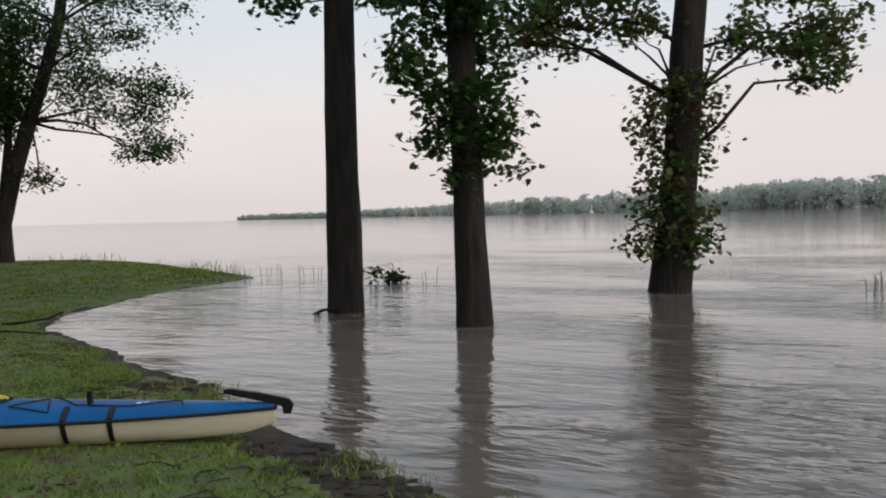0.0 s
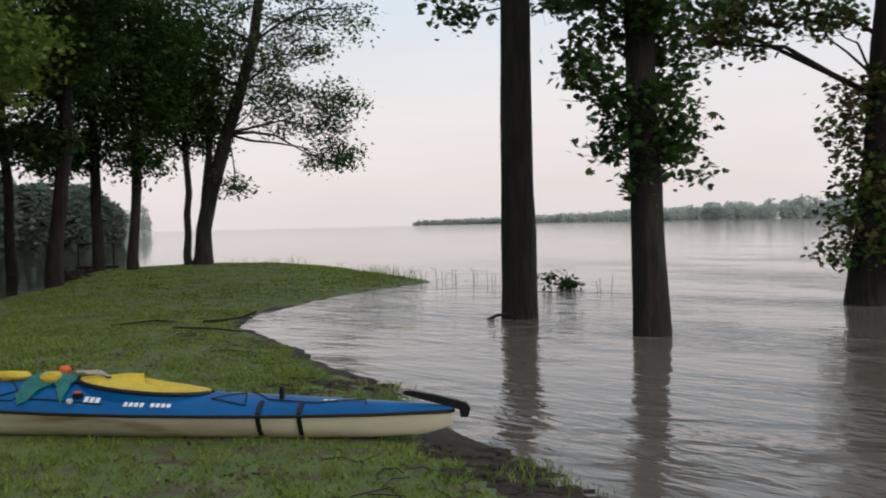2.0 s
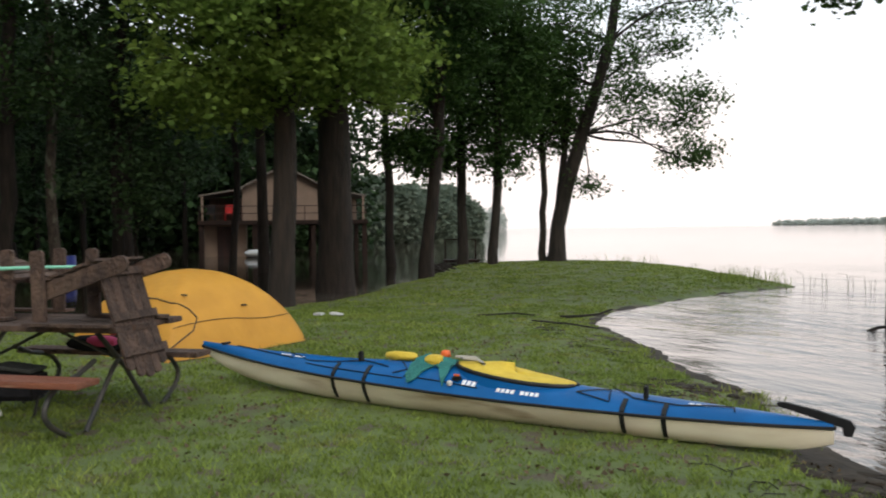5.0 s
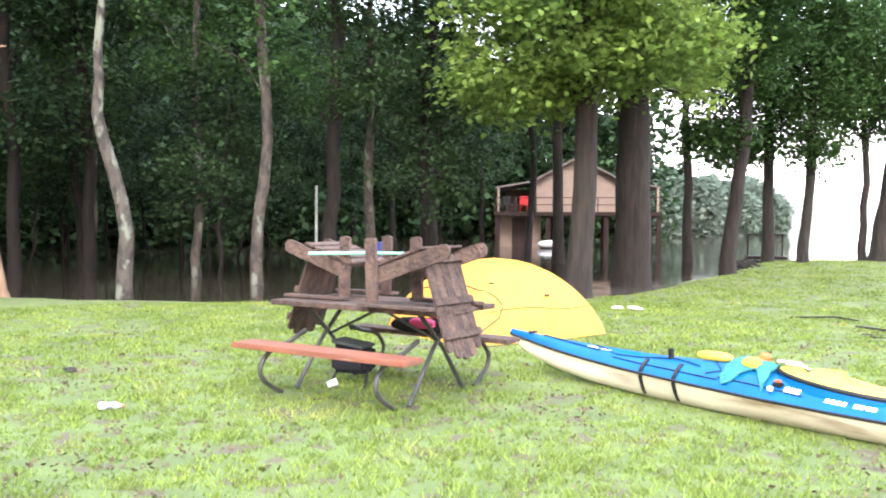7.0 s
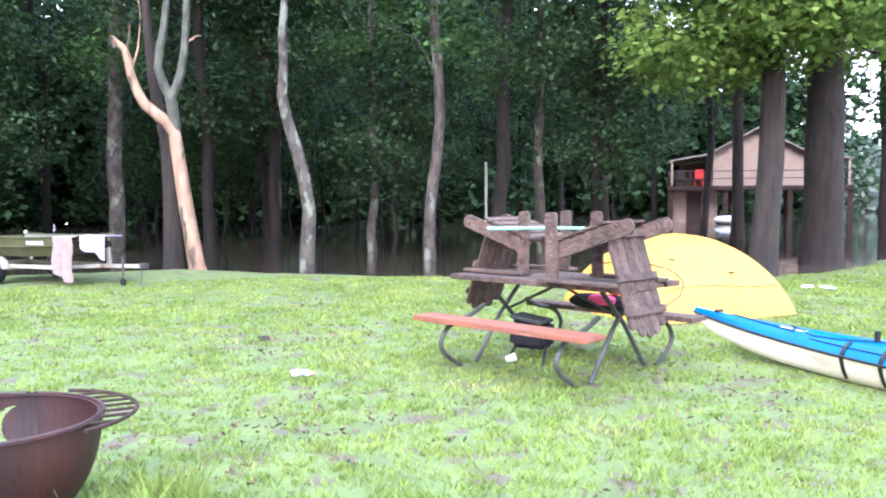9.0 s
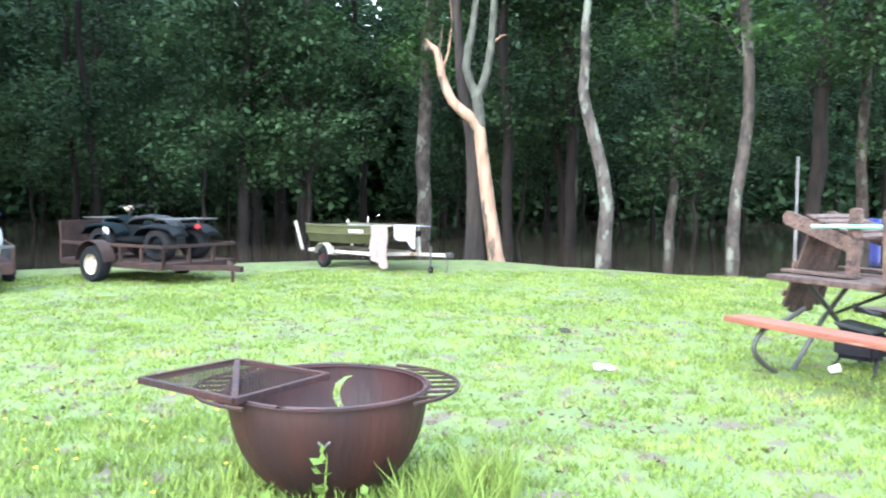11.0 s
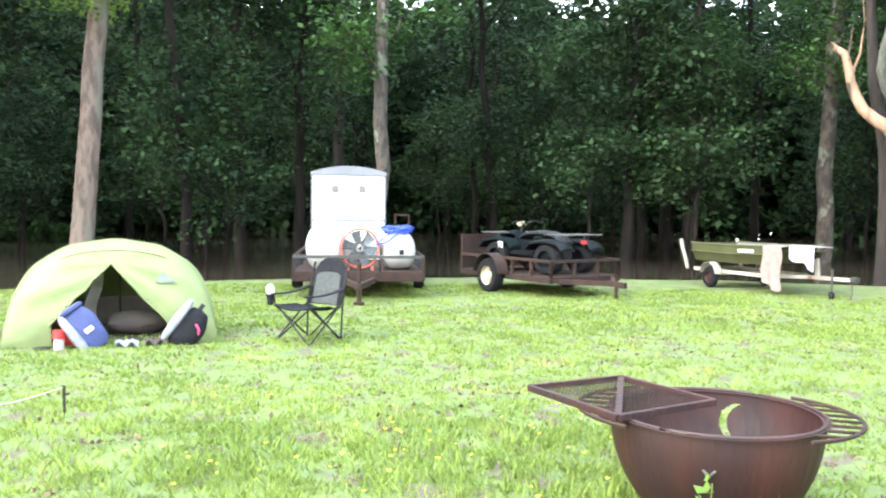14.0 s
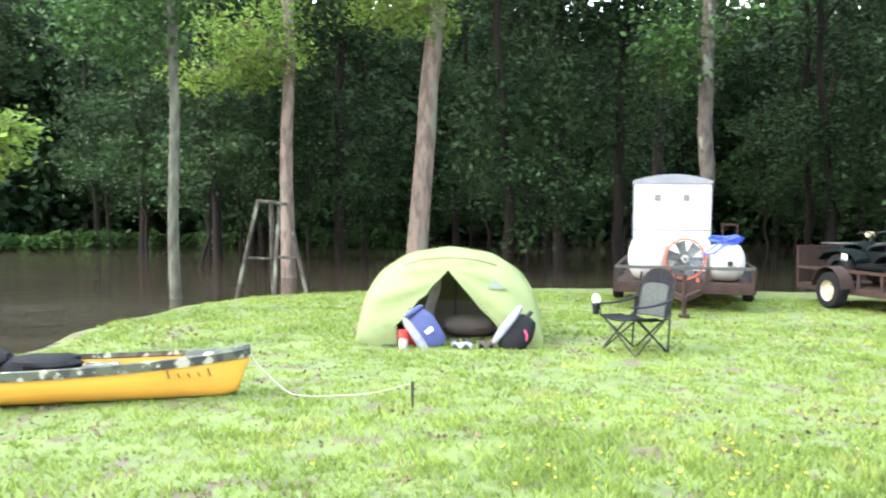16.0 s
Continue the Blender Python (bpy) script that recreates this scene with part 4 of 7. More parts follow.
# ---------- kayak ----------
def kayak():
    L = 5.76
    rng = random.Random(3)
    st = np.array([  # share of length, half width, keel, seam, deck
        (0.0, 0.02, 0.10, 0.195, 0.225), (0.012, 0.045, 0.05, 0.195, 0.235), (0.04, 0.085, 0.02, 0.193, 0.245), (0.1, 0.15, 0.005, 0.19, 0.26), (0.2, 0.225, 0, 0.19, 0.285),
        (0.3, 0.275, 0, 0.195, 0.31), (0.4, 0.30, 0, 0.20, 0.34), (0.5, 0.30, 0, 0.21, 0.40), (0.6, 0.28, 0, 0.225, 0.385), (0.7, 0.24, 0.005, 0.24, 0.365), (0.8, 0.18, 0.035, 0.265, 0.37),
        (0.88, 0.12, 0.085, 0.295, 0.38), (0.94, 0.065, 0.16, 0.325, 0.395), (0.98, 0.028, 0.25, 0.35, 0.41), (1.0, 0.012, 0.33, 0.37, 0.415)])
    t = np.linspace(0, 1, 61)
    cols = [np.interp(t, st[:, 0], st[:, i]) for i in range(1, 5)]
    w, ke, se, de = [np.convolve(np.pad(c, 1, mode="edge"), [0.25, 0.5, 0.25], "valid") for c in cols]
    ob = thing("kayak", pose(-0.80, 5.87, -0.01, 0, 0, 180), "blue and cream sea kayak lying on the grass bank", "kayak")
    hull, deck, seam = Shape(), Shape(), Shape()
    hr, dr = [], []
    for i in range(61):
        x = t[i] * L
        a = np.linspace(-1, 1, 15)
        hr.append([(x, w[i] * math.copysign(abs(k) ** 0.42, k), ke[i] + (se[i] - ke[i]) * abs(k) ** 1.5) for k in a])
        dr.append([(x, w[i] * k, se[i] + (de[i] - se[i]) * (1 - abs(k) ** 2.2) ** 0.8) for k in a])
    hull.rings(hr, cap=False, closed=False)
    deck.rings(dr, cap=False, closed=False)
    hull.add([hr[0][j] for j in range(15)], [tuple(range(15))])
    deck.add([dr[0][j] for j in range(15)], [tuple(range(15))])
    part("hull", hull, CREAM, ob, "scuffed cream hull")
    part("deck", deck, BLUE, ob, "glossy blue deck")
    for sd in (-1, 1):
        seam.tube([(t[i] * L, sd * (w[i] + 0.004), se[i]) for i in range(0, 61, 2)], 0.012, 6)
    seam.tube([(-0.004, -w[0], se[0]), (-0.008, 0, se[0]), (-0.004, w[0], se[0])], 0.012, 6)
    part("seam_strip", seam, BLACK, ob, "black rubber seam strip")

    def on(x, k, lift=0.006):
        i = x / L
        ww, s0, d0 = np.interp(i, t, w), np.interp(i, t, se), np.interp(i, t, de)
        if abs(k) <= 1:
            return (x, ww * k, s0 + (d0 - s0) * (1 - abs(k) ** 2.2) ** 0.8 + lift)
        k0 = np.interp(i, t, ke)
        q = 2 - abs(k)
        return (x, math.copysign(ww * q ** 0.25 + 0.006, k), k0 + (s0 - k0) * q)

    # cockpit rim and its yellow cover
    x0, x1 = 1.77, 2.80
    rim, cover = [], []
    for j in range(33):
        a = 2 * math.pi * j / 32
        x = (x0 + x1) / 2 + (x1 - x0) / 2 * math.cos(a)
        y = 0.205 * math.sin(a) * (1 + 0.1 * math.cos(a))
        u = (x - x0) / (x1 - x0)
        rim.append((x, y, 0.315 + 0.095 * u ** 1.5))
    part("coaming", Shape().tube(rim, 0.017, 8), BLACK, ob, "black cockpit rim")
    rings = []
    for f in (1.0, 0.97, 0.8, 0.55, 0.28, 0.02):
        rings.append([((x0 + x1) / 2 + (p[0] - (x0 + x1) / 2) * f, p[1] * f, p[2] + 0.012 + 0.028 * (1 - f * f) + (0.006 * math.sin(9 * p[0] + 7 * f) if f < 0.9 else 0)) for p in rim[:-1]])
    rings.insert(0, [(p[0], p[1] * 1.03, p[2] - 0.02) for p in rim[:-1]])
    part("cockpit_cover", Shape().rings(rings, cap=False), YELLOW_CLOTH, ob, "yellow cloth cockpit cover")
    sk = Shape()     # deck rising to the cockpit
    sk.rings([[(p[0] + (0.05 if p[0] > 2.3 else 0), p[1] * 1.18, p[2] - 0.13) for p in rim[:-1]], [(p[0], p[1] * 1.02, p[2] - 0.01) for p in rim[:-1]]], cap=False)
    part("cockpit_collar", sk, BLUE, ob, "blue moulded cockpit collar")
    for x in (1.05, 1.34, 3.58, 3.93):
        s = Shape()
        pts = [on(x, k) for k in (0.55, 0.7, 0.85, 0.97, 1.15, 1.35, 1.6, 1.8)]
        s.rings([[(p[0] - 0.017, p[1], p[2]), (p[0] + 0.017, p[1], p[2]), (p[0] + 0.017, p[1] + 0.008, p[2] + 0.006), (p[0] - 0.017, p[1] + 0.008, p[2] + 0.006)] for p in pts])
        part("hull_strap", s, BLACK, ob, "black webbing strap")
    for x, k0 in ((1.22, 0.0), (3.75, 0.1)):
        s = Shape()
        s.box(on(x, 0.25, 0.03), (0.03, 0.05, 0.11), bevel=0.006)
        part("deck_cleat", s, BLACK, ob)
    for a in ([(1.72, 0.5), (1.5, 0.0), (1.45, 0.75), (1.72, 0.5)], [(1.5, -0.3), (1.3, 0.45), (0.95, 0.55), (0.62, 0.1)], [(0.62, 0.1), (0.60, 0.55)], [(4.6, 0.1), (4.3, 0.6), (4.0, 0.5), (3.7, 0.3), (3.4, 0.55)],
              [(3.35, 0.1), (3.2, 0.6), (3.32, 0.75)], [(3.2, 0.8), (2.85, 0.82), (2.5, 0.84)], [(4.3, 0.75), (3.6, 0.82), (3.2, 0.85)], [(5.3, 0), (4.9, 0.4), (4.5, 0.55)]):
        pts = []
        for (xa, ka), (xb, kb) in zip(a, a[1:]):
            pts += [on(xa + (xb - xa) * f, ka + (kb - ka) * f, 0.008) for f in np.linspace(0, 1, 7)[:-1]]
        pts.append(on(*a[-1], 0.008))
        part("deck_line", Shape().tube(pts, 0.005, 5), BLACK, ob, "black elastic deck line")
    part("carry_toggle", Shape().tube([(5.45, -0.05, 0.41), (5.45, 0.05, 0.41)], 0.014, 8), BLACK, ob)
    rud = Shape()
    prof = [(-0.11, 0.15), (-0.13, 0.21), (-0.10, 0.25), (0.1, 0.30), (0.30, 0.335), (0.345, 0.33), (0.34, 0.305), (0.1, 0.245), (-0.05, 0.205), (-0.06, 0.15)]
    rud.rings([[(x, -0.018, z) for x, z in prof], [(x, 0.018, z) for x, z in prof]])
    part("rudder", rud, BLACK, ob, "black fold-up rudder blade")
    # white lettering too small to read: bars and a shape
    for x, k, ln, hh, nm in ((1.98, 0.80, 0.36, 0.034, "name_bar"), (2.52, 0.76, 0.13, 0.05, "winged_mark"), (0.78, 0.30, 0.14, 0.035, "white_mark"), (4.55, 0.35, 0.13, 0.035, "white_mark"), (4.38, 0.4, 0.12, 0.03, "white_mark")):
        s = Shape()
        m = 9 if nm == "name_bar" else 3
        for j in range(m):
            xx = x + ln * (j + 0.5) / m
            if nm == "name_bar" and j == 4:
                continue
            a, b = Vector(on(xx, k - 0.05 * hh / 0.034, 0.004)), Vector(on(xx, k + 0.05 * hh / 0.034, 0.004))
            part(nm, Shape().bar(a, b, ln / m * 0.72, 0.004), WHITE_MARK, ob, "plain white bar of lettering")
    return ob, on


KAYAK, KAYAK_ON = kayak()
KM = pose(-0.80, 5.87, -0.01, 0, 0, 180)


def kayak_load():
    rng = random.Random(8)
    g = []
    for i in range(9):
        row = []
        for j in range(11):
            x = 2.80 + 0.38 * j / 10
            k = 0.02 + 0.93 * i / 8 * (0.72 + 0.28 * math.cos(2 * math.pi * j / 9.0 + 0.4))
            p = KAYAK_ON(x, min(k, 0.95), 0.02 + 0.012 * math.sin(3 * j + 2 * i) + (0.045 * (1 - i / 8) if 2 < j < 9 else 0.02 * (1 - i / 8)))
            row.append(p)
        g.append(row)
    solo("towel", cloth(g), TEAL, "crumpled teal towel draped over the kayak", "towel", m=KM)
    s = Shape()
    blob(s, (2.93, 0.0, 0.475), (0.042, 0.036, 0.034), rng)
    solo("bailer", s, ORANGE, "small orange cap lying on the kayak", "bottle", m=KM)
    s = Shape()
    blob(s, (3.38, -0.02, 0.425), (0.16, 0.045, 0.04), rng, 12)
    solo("paddle_float", s, YELLOW_CLOTH, "rolled yellow float bag on the deck", "bag", m=KM)
    s = Shape()
    blob(s, (2.99, 0.08, 0.43), (0.08, 0.06, 0.05), rng)
    solo("dry_bag", s, YELLOW_CLOTH, "small yellow dry bag under a towel", "bag", m=KM)
    s = Shape()
    s.tube([(2.78, 0.02, 0.46), (2.7, 0.1, 0.47), (2.6, 0.04, 0.455), (2.52, 0.09, 0.435), (2.66, -0.03, 0.46), (2.8, 0.06, 0.47)], 0.013, 6)
    solo("rope_bundle", s, ROPE, "loose bundle of pale cord by the cockpit", "rope", m=KM)
    c = thing("deck_compass", KM @ Matrix.Translation(KAYAK_ON(2.70, 0.72)), "small clip with an orange tab on the deck", "clip")
    part("clip_body", Shape().box((0, 0, 0.01), (0.07, 0.05, 0.03), bevel=0.006), BLACK, c)
    part("clip_tab", Shape().box((0.0, 0.0, 0.035), (0.05, 0.025, 0.016), bevel=0.004), ORANGE, c, "orange tab")
    b = Shape()
    blob(b, (0.03, 0.06, -0.02), (0.022, 0.02, 0.022), rng, bumpy=0)
    part("clip_ball", b, WHITE, c, "white ball")


kayak_load()


# ---------- picnic table and upturned chairs ----------
TM = pose(-6.44, 4.13, 0, 0, 0, 17.5)


def picnic_table():
    ob = thing("picnic_table", TM, "weathered picnic table with bent steel legs", "picnic table")
    for j in range(4):
        y = -0.34 + 0.225 * j
        part("table_board", Shape().box((0.0 + 0.02 * (j % 2), y, 0.77), (1.82, 0.215, 0.045), bevel=0.006), OLD_WOOD, ob, "weathered brown board")
    part("bench_board", Shape().box((0, -0.78, 0.435), (1.84, 0.27, 0.045), bevel=0.008), RED_WOOD, ob, "red stained bench board")
    part("bench_board", Shape().box((0.02, 0.77, 0.425), (1.84, 0.25, 0.045), bevel=0.008), OLD_WOOD, ob, "dark weathered bench board")
    for x in (-0.62, 0.62):
        for sd in (-1, 1):
            pts = []
            for k in range(13):       # bent tube under the bench
                pts.append((x, sd * (0.72 + 0.20 * math.sin(radians(180 * k / 12)) - 0.12 * k / 12), 0.405 - 0.40 * k / 12))
            part("bench_leg", Shape().tube([(x, sd * 0.30, 0.52), (x, sd * 0.5, 0.44)] + [(x, sd * 0.66, 0.41)] + pts[1:], 0.021, 8), STEEL, ob, "bent dark steel tube")
            part("table_leg", Shape().tube([(x, -sd * 0.28, 0.745), (x, sd * 0.08, 0.42), (x, sd * 0.42, 0.0)], 0.021, 8), STEEL, ob, "crossed dark steel tube")
        part("top_bracket", Shape().box((x, 0, 0.74), (0.05, 0.62, 0.02)), STEEL, ob)
    part("brace", Shape().tube([(-0.62, 0.06, 0.46), (0, 0, 0.73)], 0.014, 6), STEEL, ob)
    part("brace", Shape().tube([(0.62, 0.06, 0.46), (0, 0, 0.73)], 0.014, 6), STEEL, ob)


picnic_table()


def plank(a, b, w, th, side, round_end=0.0, taper=1.0):
    """A sawn plank from a to b, its width along side, with a rounded far end."""
    a, b, side = Vector(a), Vector(b), Vector(side)
    d = (b - a)
    ln = d.length
    d.normalize()
    side = (side - d * side.dot(d)).normalized()
    n = d.cross(side)
    out = [(0, -w / 2), (0, w / 2)]
    far = []
    for k in range(7):
        t = math.pi / 2 - math.pi * k / 6
        far.append((ln - round_end + round_end * math.cos(t) if round_end else ln, w / 2 * taper * math.sin(t)))
    out = [(0, -w / 2)] + [(0, w / 2)] + far
    rings = [[a + d * p + side * q + n * s for p, q in out] for s in (-th / 2, th / 2)]
    return Shape().rings(rings)


def upturned_chair(m, label, back_tilt, flip):
    """A slatted garden chair lying upside down on the table, its back hanging over the edge."""
    ob = thing("adirondack_chair", m, label, "garden chair", group="upturned garden chairs")
    # local: x across the chair, y the way the back hangs out, z up
    top, low = Vector((0, 0.05, 0.42)), Vector((0, 0.30 + back_tilt, -0.33))
    for k in range(5):
        x = -0.2 + 0.1 * k
        e = 0.05 * (1 - (k - 2) ** 2 / 4)
        d = (low - top).normalized()
        part("back_slat", plank(top + Vector((x, 0, 0)), low + Vector((x, 0, 0)) + d * e * 1.6, 0.094, 0.02, (1, 0, 0), 0.035), OLD_WOOD, ob)
    for f in (0.02, 0.47, 0.82):
        p = top.lerp(low, f) + Vector((0, 0.024, 0.0))
        part("back_rail", plank(p + Vector((-0.27, 0, 0)), p + Vector((0.27, 0, 0)), 0.06, 0.022, low - top), OLD_WOOD, ob)
    for x in (-0.31, 0.31):
        part("front_leg", plank((x, -0.42, 0.03), (x, -0.44, 0.575), 0.115, 0.028, (0, 1, 0), 0.02), OLD_WOOD, ob)
        part("stretcher", plank((x * 0.86, -0.45, 0.24), (x * 0.86, 0.33, 0.49), 0.125, 0.028, (0, 0, 1), 0.05), OLD_WOOD, ob)
        part("arm", plank((x * 1.15, -0.5, 0.02), (x * 1.15, 0.24, 0.02), 0.12, 0.022, (1, 0, 0), 0.04), OLD_WOOD, ob)
    for k in range(5):
        p = Vector((0, -0.42 + 0.11 * k, 0.345 + 0.036 * k))
        part("seat_slat", plank(p + Vector((-0.29, 0, 0)), p + Vector((0.29, 0, 0)), 0.09, 0.02, (0, 1, 0.3)), OLD_WOOD, ob)
    return ob


# right chair: back hangs over the table's far end; left chair: back hangs over the other end
upturned_chair(TM @ pose(0.70, -0.16, 0.795, 0, 0, -92), "weathered slatted garden chair upside down on the table", 0.0, 1)
upturned_chair(TM @ pose(-0.73, 0.18, 0.795, 0, 0, 90), "dark weathered garden chair upturned on the table", 0.04, -1)
ch = Shape()
for k in range(26):
    a = Vector((-0.2 + 0.5 * k / 26, -0.44 - 0.02 * math.sin(k), 1.2 - 0.07 * math.sin(math.pi * k / 26)))
    ch.tube([a + Vector((0.012 * math.cos(t), 0.006 * math.sin(t * 2), 0.012 * math.sin(t))) for t in np.linspace(0, 6.0, 7)], 0.004, 4)
solo("chain", ch, RUST_DARK, "rusty chain strung between the upturned chairs", "chain", m=TM)
solo("fishing_rod", Shape().tube([(-0.62, -0.25, 1.21), (0.0, -0.12, 1.225), (0.6, 0.0, 1.23)], [0.016, 0.014, 0.01], 8), GREEN_POLE, "pale green pole lying across the chairs", "pole", m=TM)


def cooler():
    rng = random.Random(5)
    ob = thing("cooler_bag", TM @ pose(-0.32, 0.02, 0, 0, 0, 12), "black soft cooler bag under the table", "cooler bag")
    part("bag_body", Shape().box((0, 0, 0.25), (0.36, 0.26, 0.25), bevel=0.04), FABRIC_DARK, ob)
    part("bag_lid", Shape().box((-0.06, 0, 0.385), (0.34, 0.27, 0.028), pose(0, 0, 0, 0, 8, 0), bevel=0.012), FABRIC_GREY, ob, "grey lid panel")
    for x in (-0.18, 0.18):
        part("bag_leg", Shape().tube([(x, -0.15, 0.0), (x * 0.8, 0.0, 0.16)], 0.014, 6), BLACK, ob)
    c = Shape()
    lathe(c, [(0, 0.01), (0.03, 0.01), (0.038, 0.1), (0.034, 0.1), (0.026, 0.02), (0, 0.02)], 12, pose(-0.12, -0.05, 0.03, 0, 70, 30))
    solo("white_cup", c, WHITE, "small white cup on the grass", "cup", m=TM @ pose(-0.30, -0.18, 0, 0, 0, 12))
    ob = thing("stuff_bag", TM @ pose(0.05, 0.62, 0.447, 0, 0, 0), "dark bag with pink cloth on the bench", "bag")
    part("bag_body", blob(Shape(), (-0.05, 0, 0.07), (0.30, 0.11, 0.075), rng, 14, 6, 0.1), FABRIC_DARK, ob)
    part("cloth_roll", blob(Shape(), (0.04, -0.09, 0.10), (0.15, 0.05, 0.05), rng, 12, 6, 0.08), PINK, ob, "pink cloth roll")
    part("red_pouch", blob(Shape(), (0.12, 0.02, 0.19), (0.09, 0.06, 0.05), rng, 10, 5, 0.1), RED, ob, "dull red pouch")


cooler()


# ---------- tents ----------
def dome(hx, hy, h, nx=44, ny=44, p=2.5, e=0.72, sag=0.02):
    def z(u, v):
        r = (abs(u) ** p + abs(v) ** p) ** (1 / p)
        return h * max(0, 1 - r ** 2.1) ** e
    pts = []
    for i in range(nx + 1):
        for j in range(ny + 1):
            a, b = -1 + 2 * i / nx, -1 + 2 * j / ny
            # square to rounded square
            u, v = a * math.sqrt(1 - b * b / 2 * 0.3), b * math.sqrt(1 - a * a / 2 * 0.3)
            q = max(abs(a), abs(b))
            r = q ** 0.55
            s = r / q if q else 1
            u, v = u * s, v * s
            k = max(abs(a), abs(b))
            zz = h * (1 - r ** 2.0) ** 0.86 if r < 1 else 0
            zz *= 1 - sag * (1 - abs(abs(a) - abs(b)))
            pts.append((hx * u, hy * v, zz))
    fs = [(i * (ny + 1) + j, (i + 1) * (ny + 1) + j, (i + 1) * (ny + 1) + j + 1, i * (ny + 1) + j + 1) for i in range(nx) for j in range(ny)]
    return pts, fs


def yellow_tent():
    ob = thing("dome_tent", pose(-8.72, 7.62, 0.0, 0, 0, -4), "closed yellow dome tent on the grass", "tent")
    pts, fs = dome(1.12, 1.18, 1.13, sag=0.10)
    part("fly", Shape().add(pts, fs), TENT_YELLOW, ob)

    def lift(u, v):
        r = max(abs(u), abs(v))
        i = min(range(len(pts)), key=lambda k: (pts[k][0] - u) ** 2 + (pts[k][1] - v) ** 2)
        return pts[i]
    # seams run along the rounded side panels
    def side(n, f):
        return pts[int(n) * 45 + int(f)]
    grid = np.array(pts).reshape(45, 45, 3)

    def on(a, b):
        i, j = min(43.999, (a + 1) * 22), min(43.999, (b + 1) * 22)
        p, q, f, g = int(i), int(j), i - int(i), j - int(j)
        v = Vector((grid[p, q] * (1 - f) + grid[p + 1, q] * f) * (1 - g) + (grid[p, q + 1] * (1 - f) + grid[p + 1, q + 1] * f) * g)
        return v + (v - Vector((0, 0, 0.1))).normalized() * 0.008
    ctl = []
    for th, q in ((-35, 0.50), (0, 0.44), (25, 0.42), (42, 0.45), (53, 0.53), (58, 0.64), (55, 0.76), (46, 0.88), (34, 0.97)):
        u, v = math.sin(radians(th)), -math.cos(radians(th))
        k = q / max(abs(u), abs(v))
        ctl.append((u * k, v * k))
    line = []
    for (a0, b0), (a1, b1) in zip(ctl, ctl[1:]):
        line += [on(a0 + (a1 - a0) * f, b0 + (b1 - b0) * f) for f in (0, 0.25, 0.5, 0.75)]
    part("door_seam", Shape().tube(line, 0.009, 6), STITCH, ob, "dark door zip")
    part("fly_seam", Shape().tube([on(0.70 + 0.02 * math.sin(5 * b), b) for b in np.linspace(-0.7, 0.95, 40)], 0.005, 5), STITCH, ob, "stitched fly seam")
    ed = Shape()
    for i in range(0, 44, 2):
        a, b = Vector(pts[44 * 45 + i]), Vector(pts[44 * 45 + i + 2])
        ed.tube([a + Vector((0, 0, 0.012)), b + Vector((0, 0, 0.012))], 0.01, 5)
    part("hem", ed, STITCH, ob)
    c = Vector(pts[30 * 45 + 15]) * 1.01
    part("mark_bars", Shape().box(c, (0.16, 0.02, 0.02), pose(0, 0, 0), bevel=0.004), STITCH, ob, "small dark mark")
    for x, y in ((1.02, 0.98), (1.02, -0.98), (-1.0, 0.98)):
        part("guy_line", Shape().tube([(x * 0.86, y * 0.97, 0.08), (x * 1.25, y * 1.25, 0.0)], 0.004, 4), STITCH, ob)
    part("vent_flap", Shape().box((0.83, 0.2, 0.56), (0.04, 0.07, 0.02), pose(0, 0, 0), bevel=0.005), STITCH, ob)


yellow_tent()


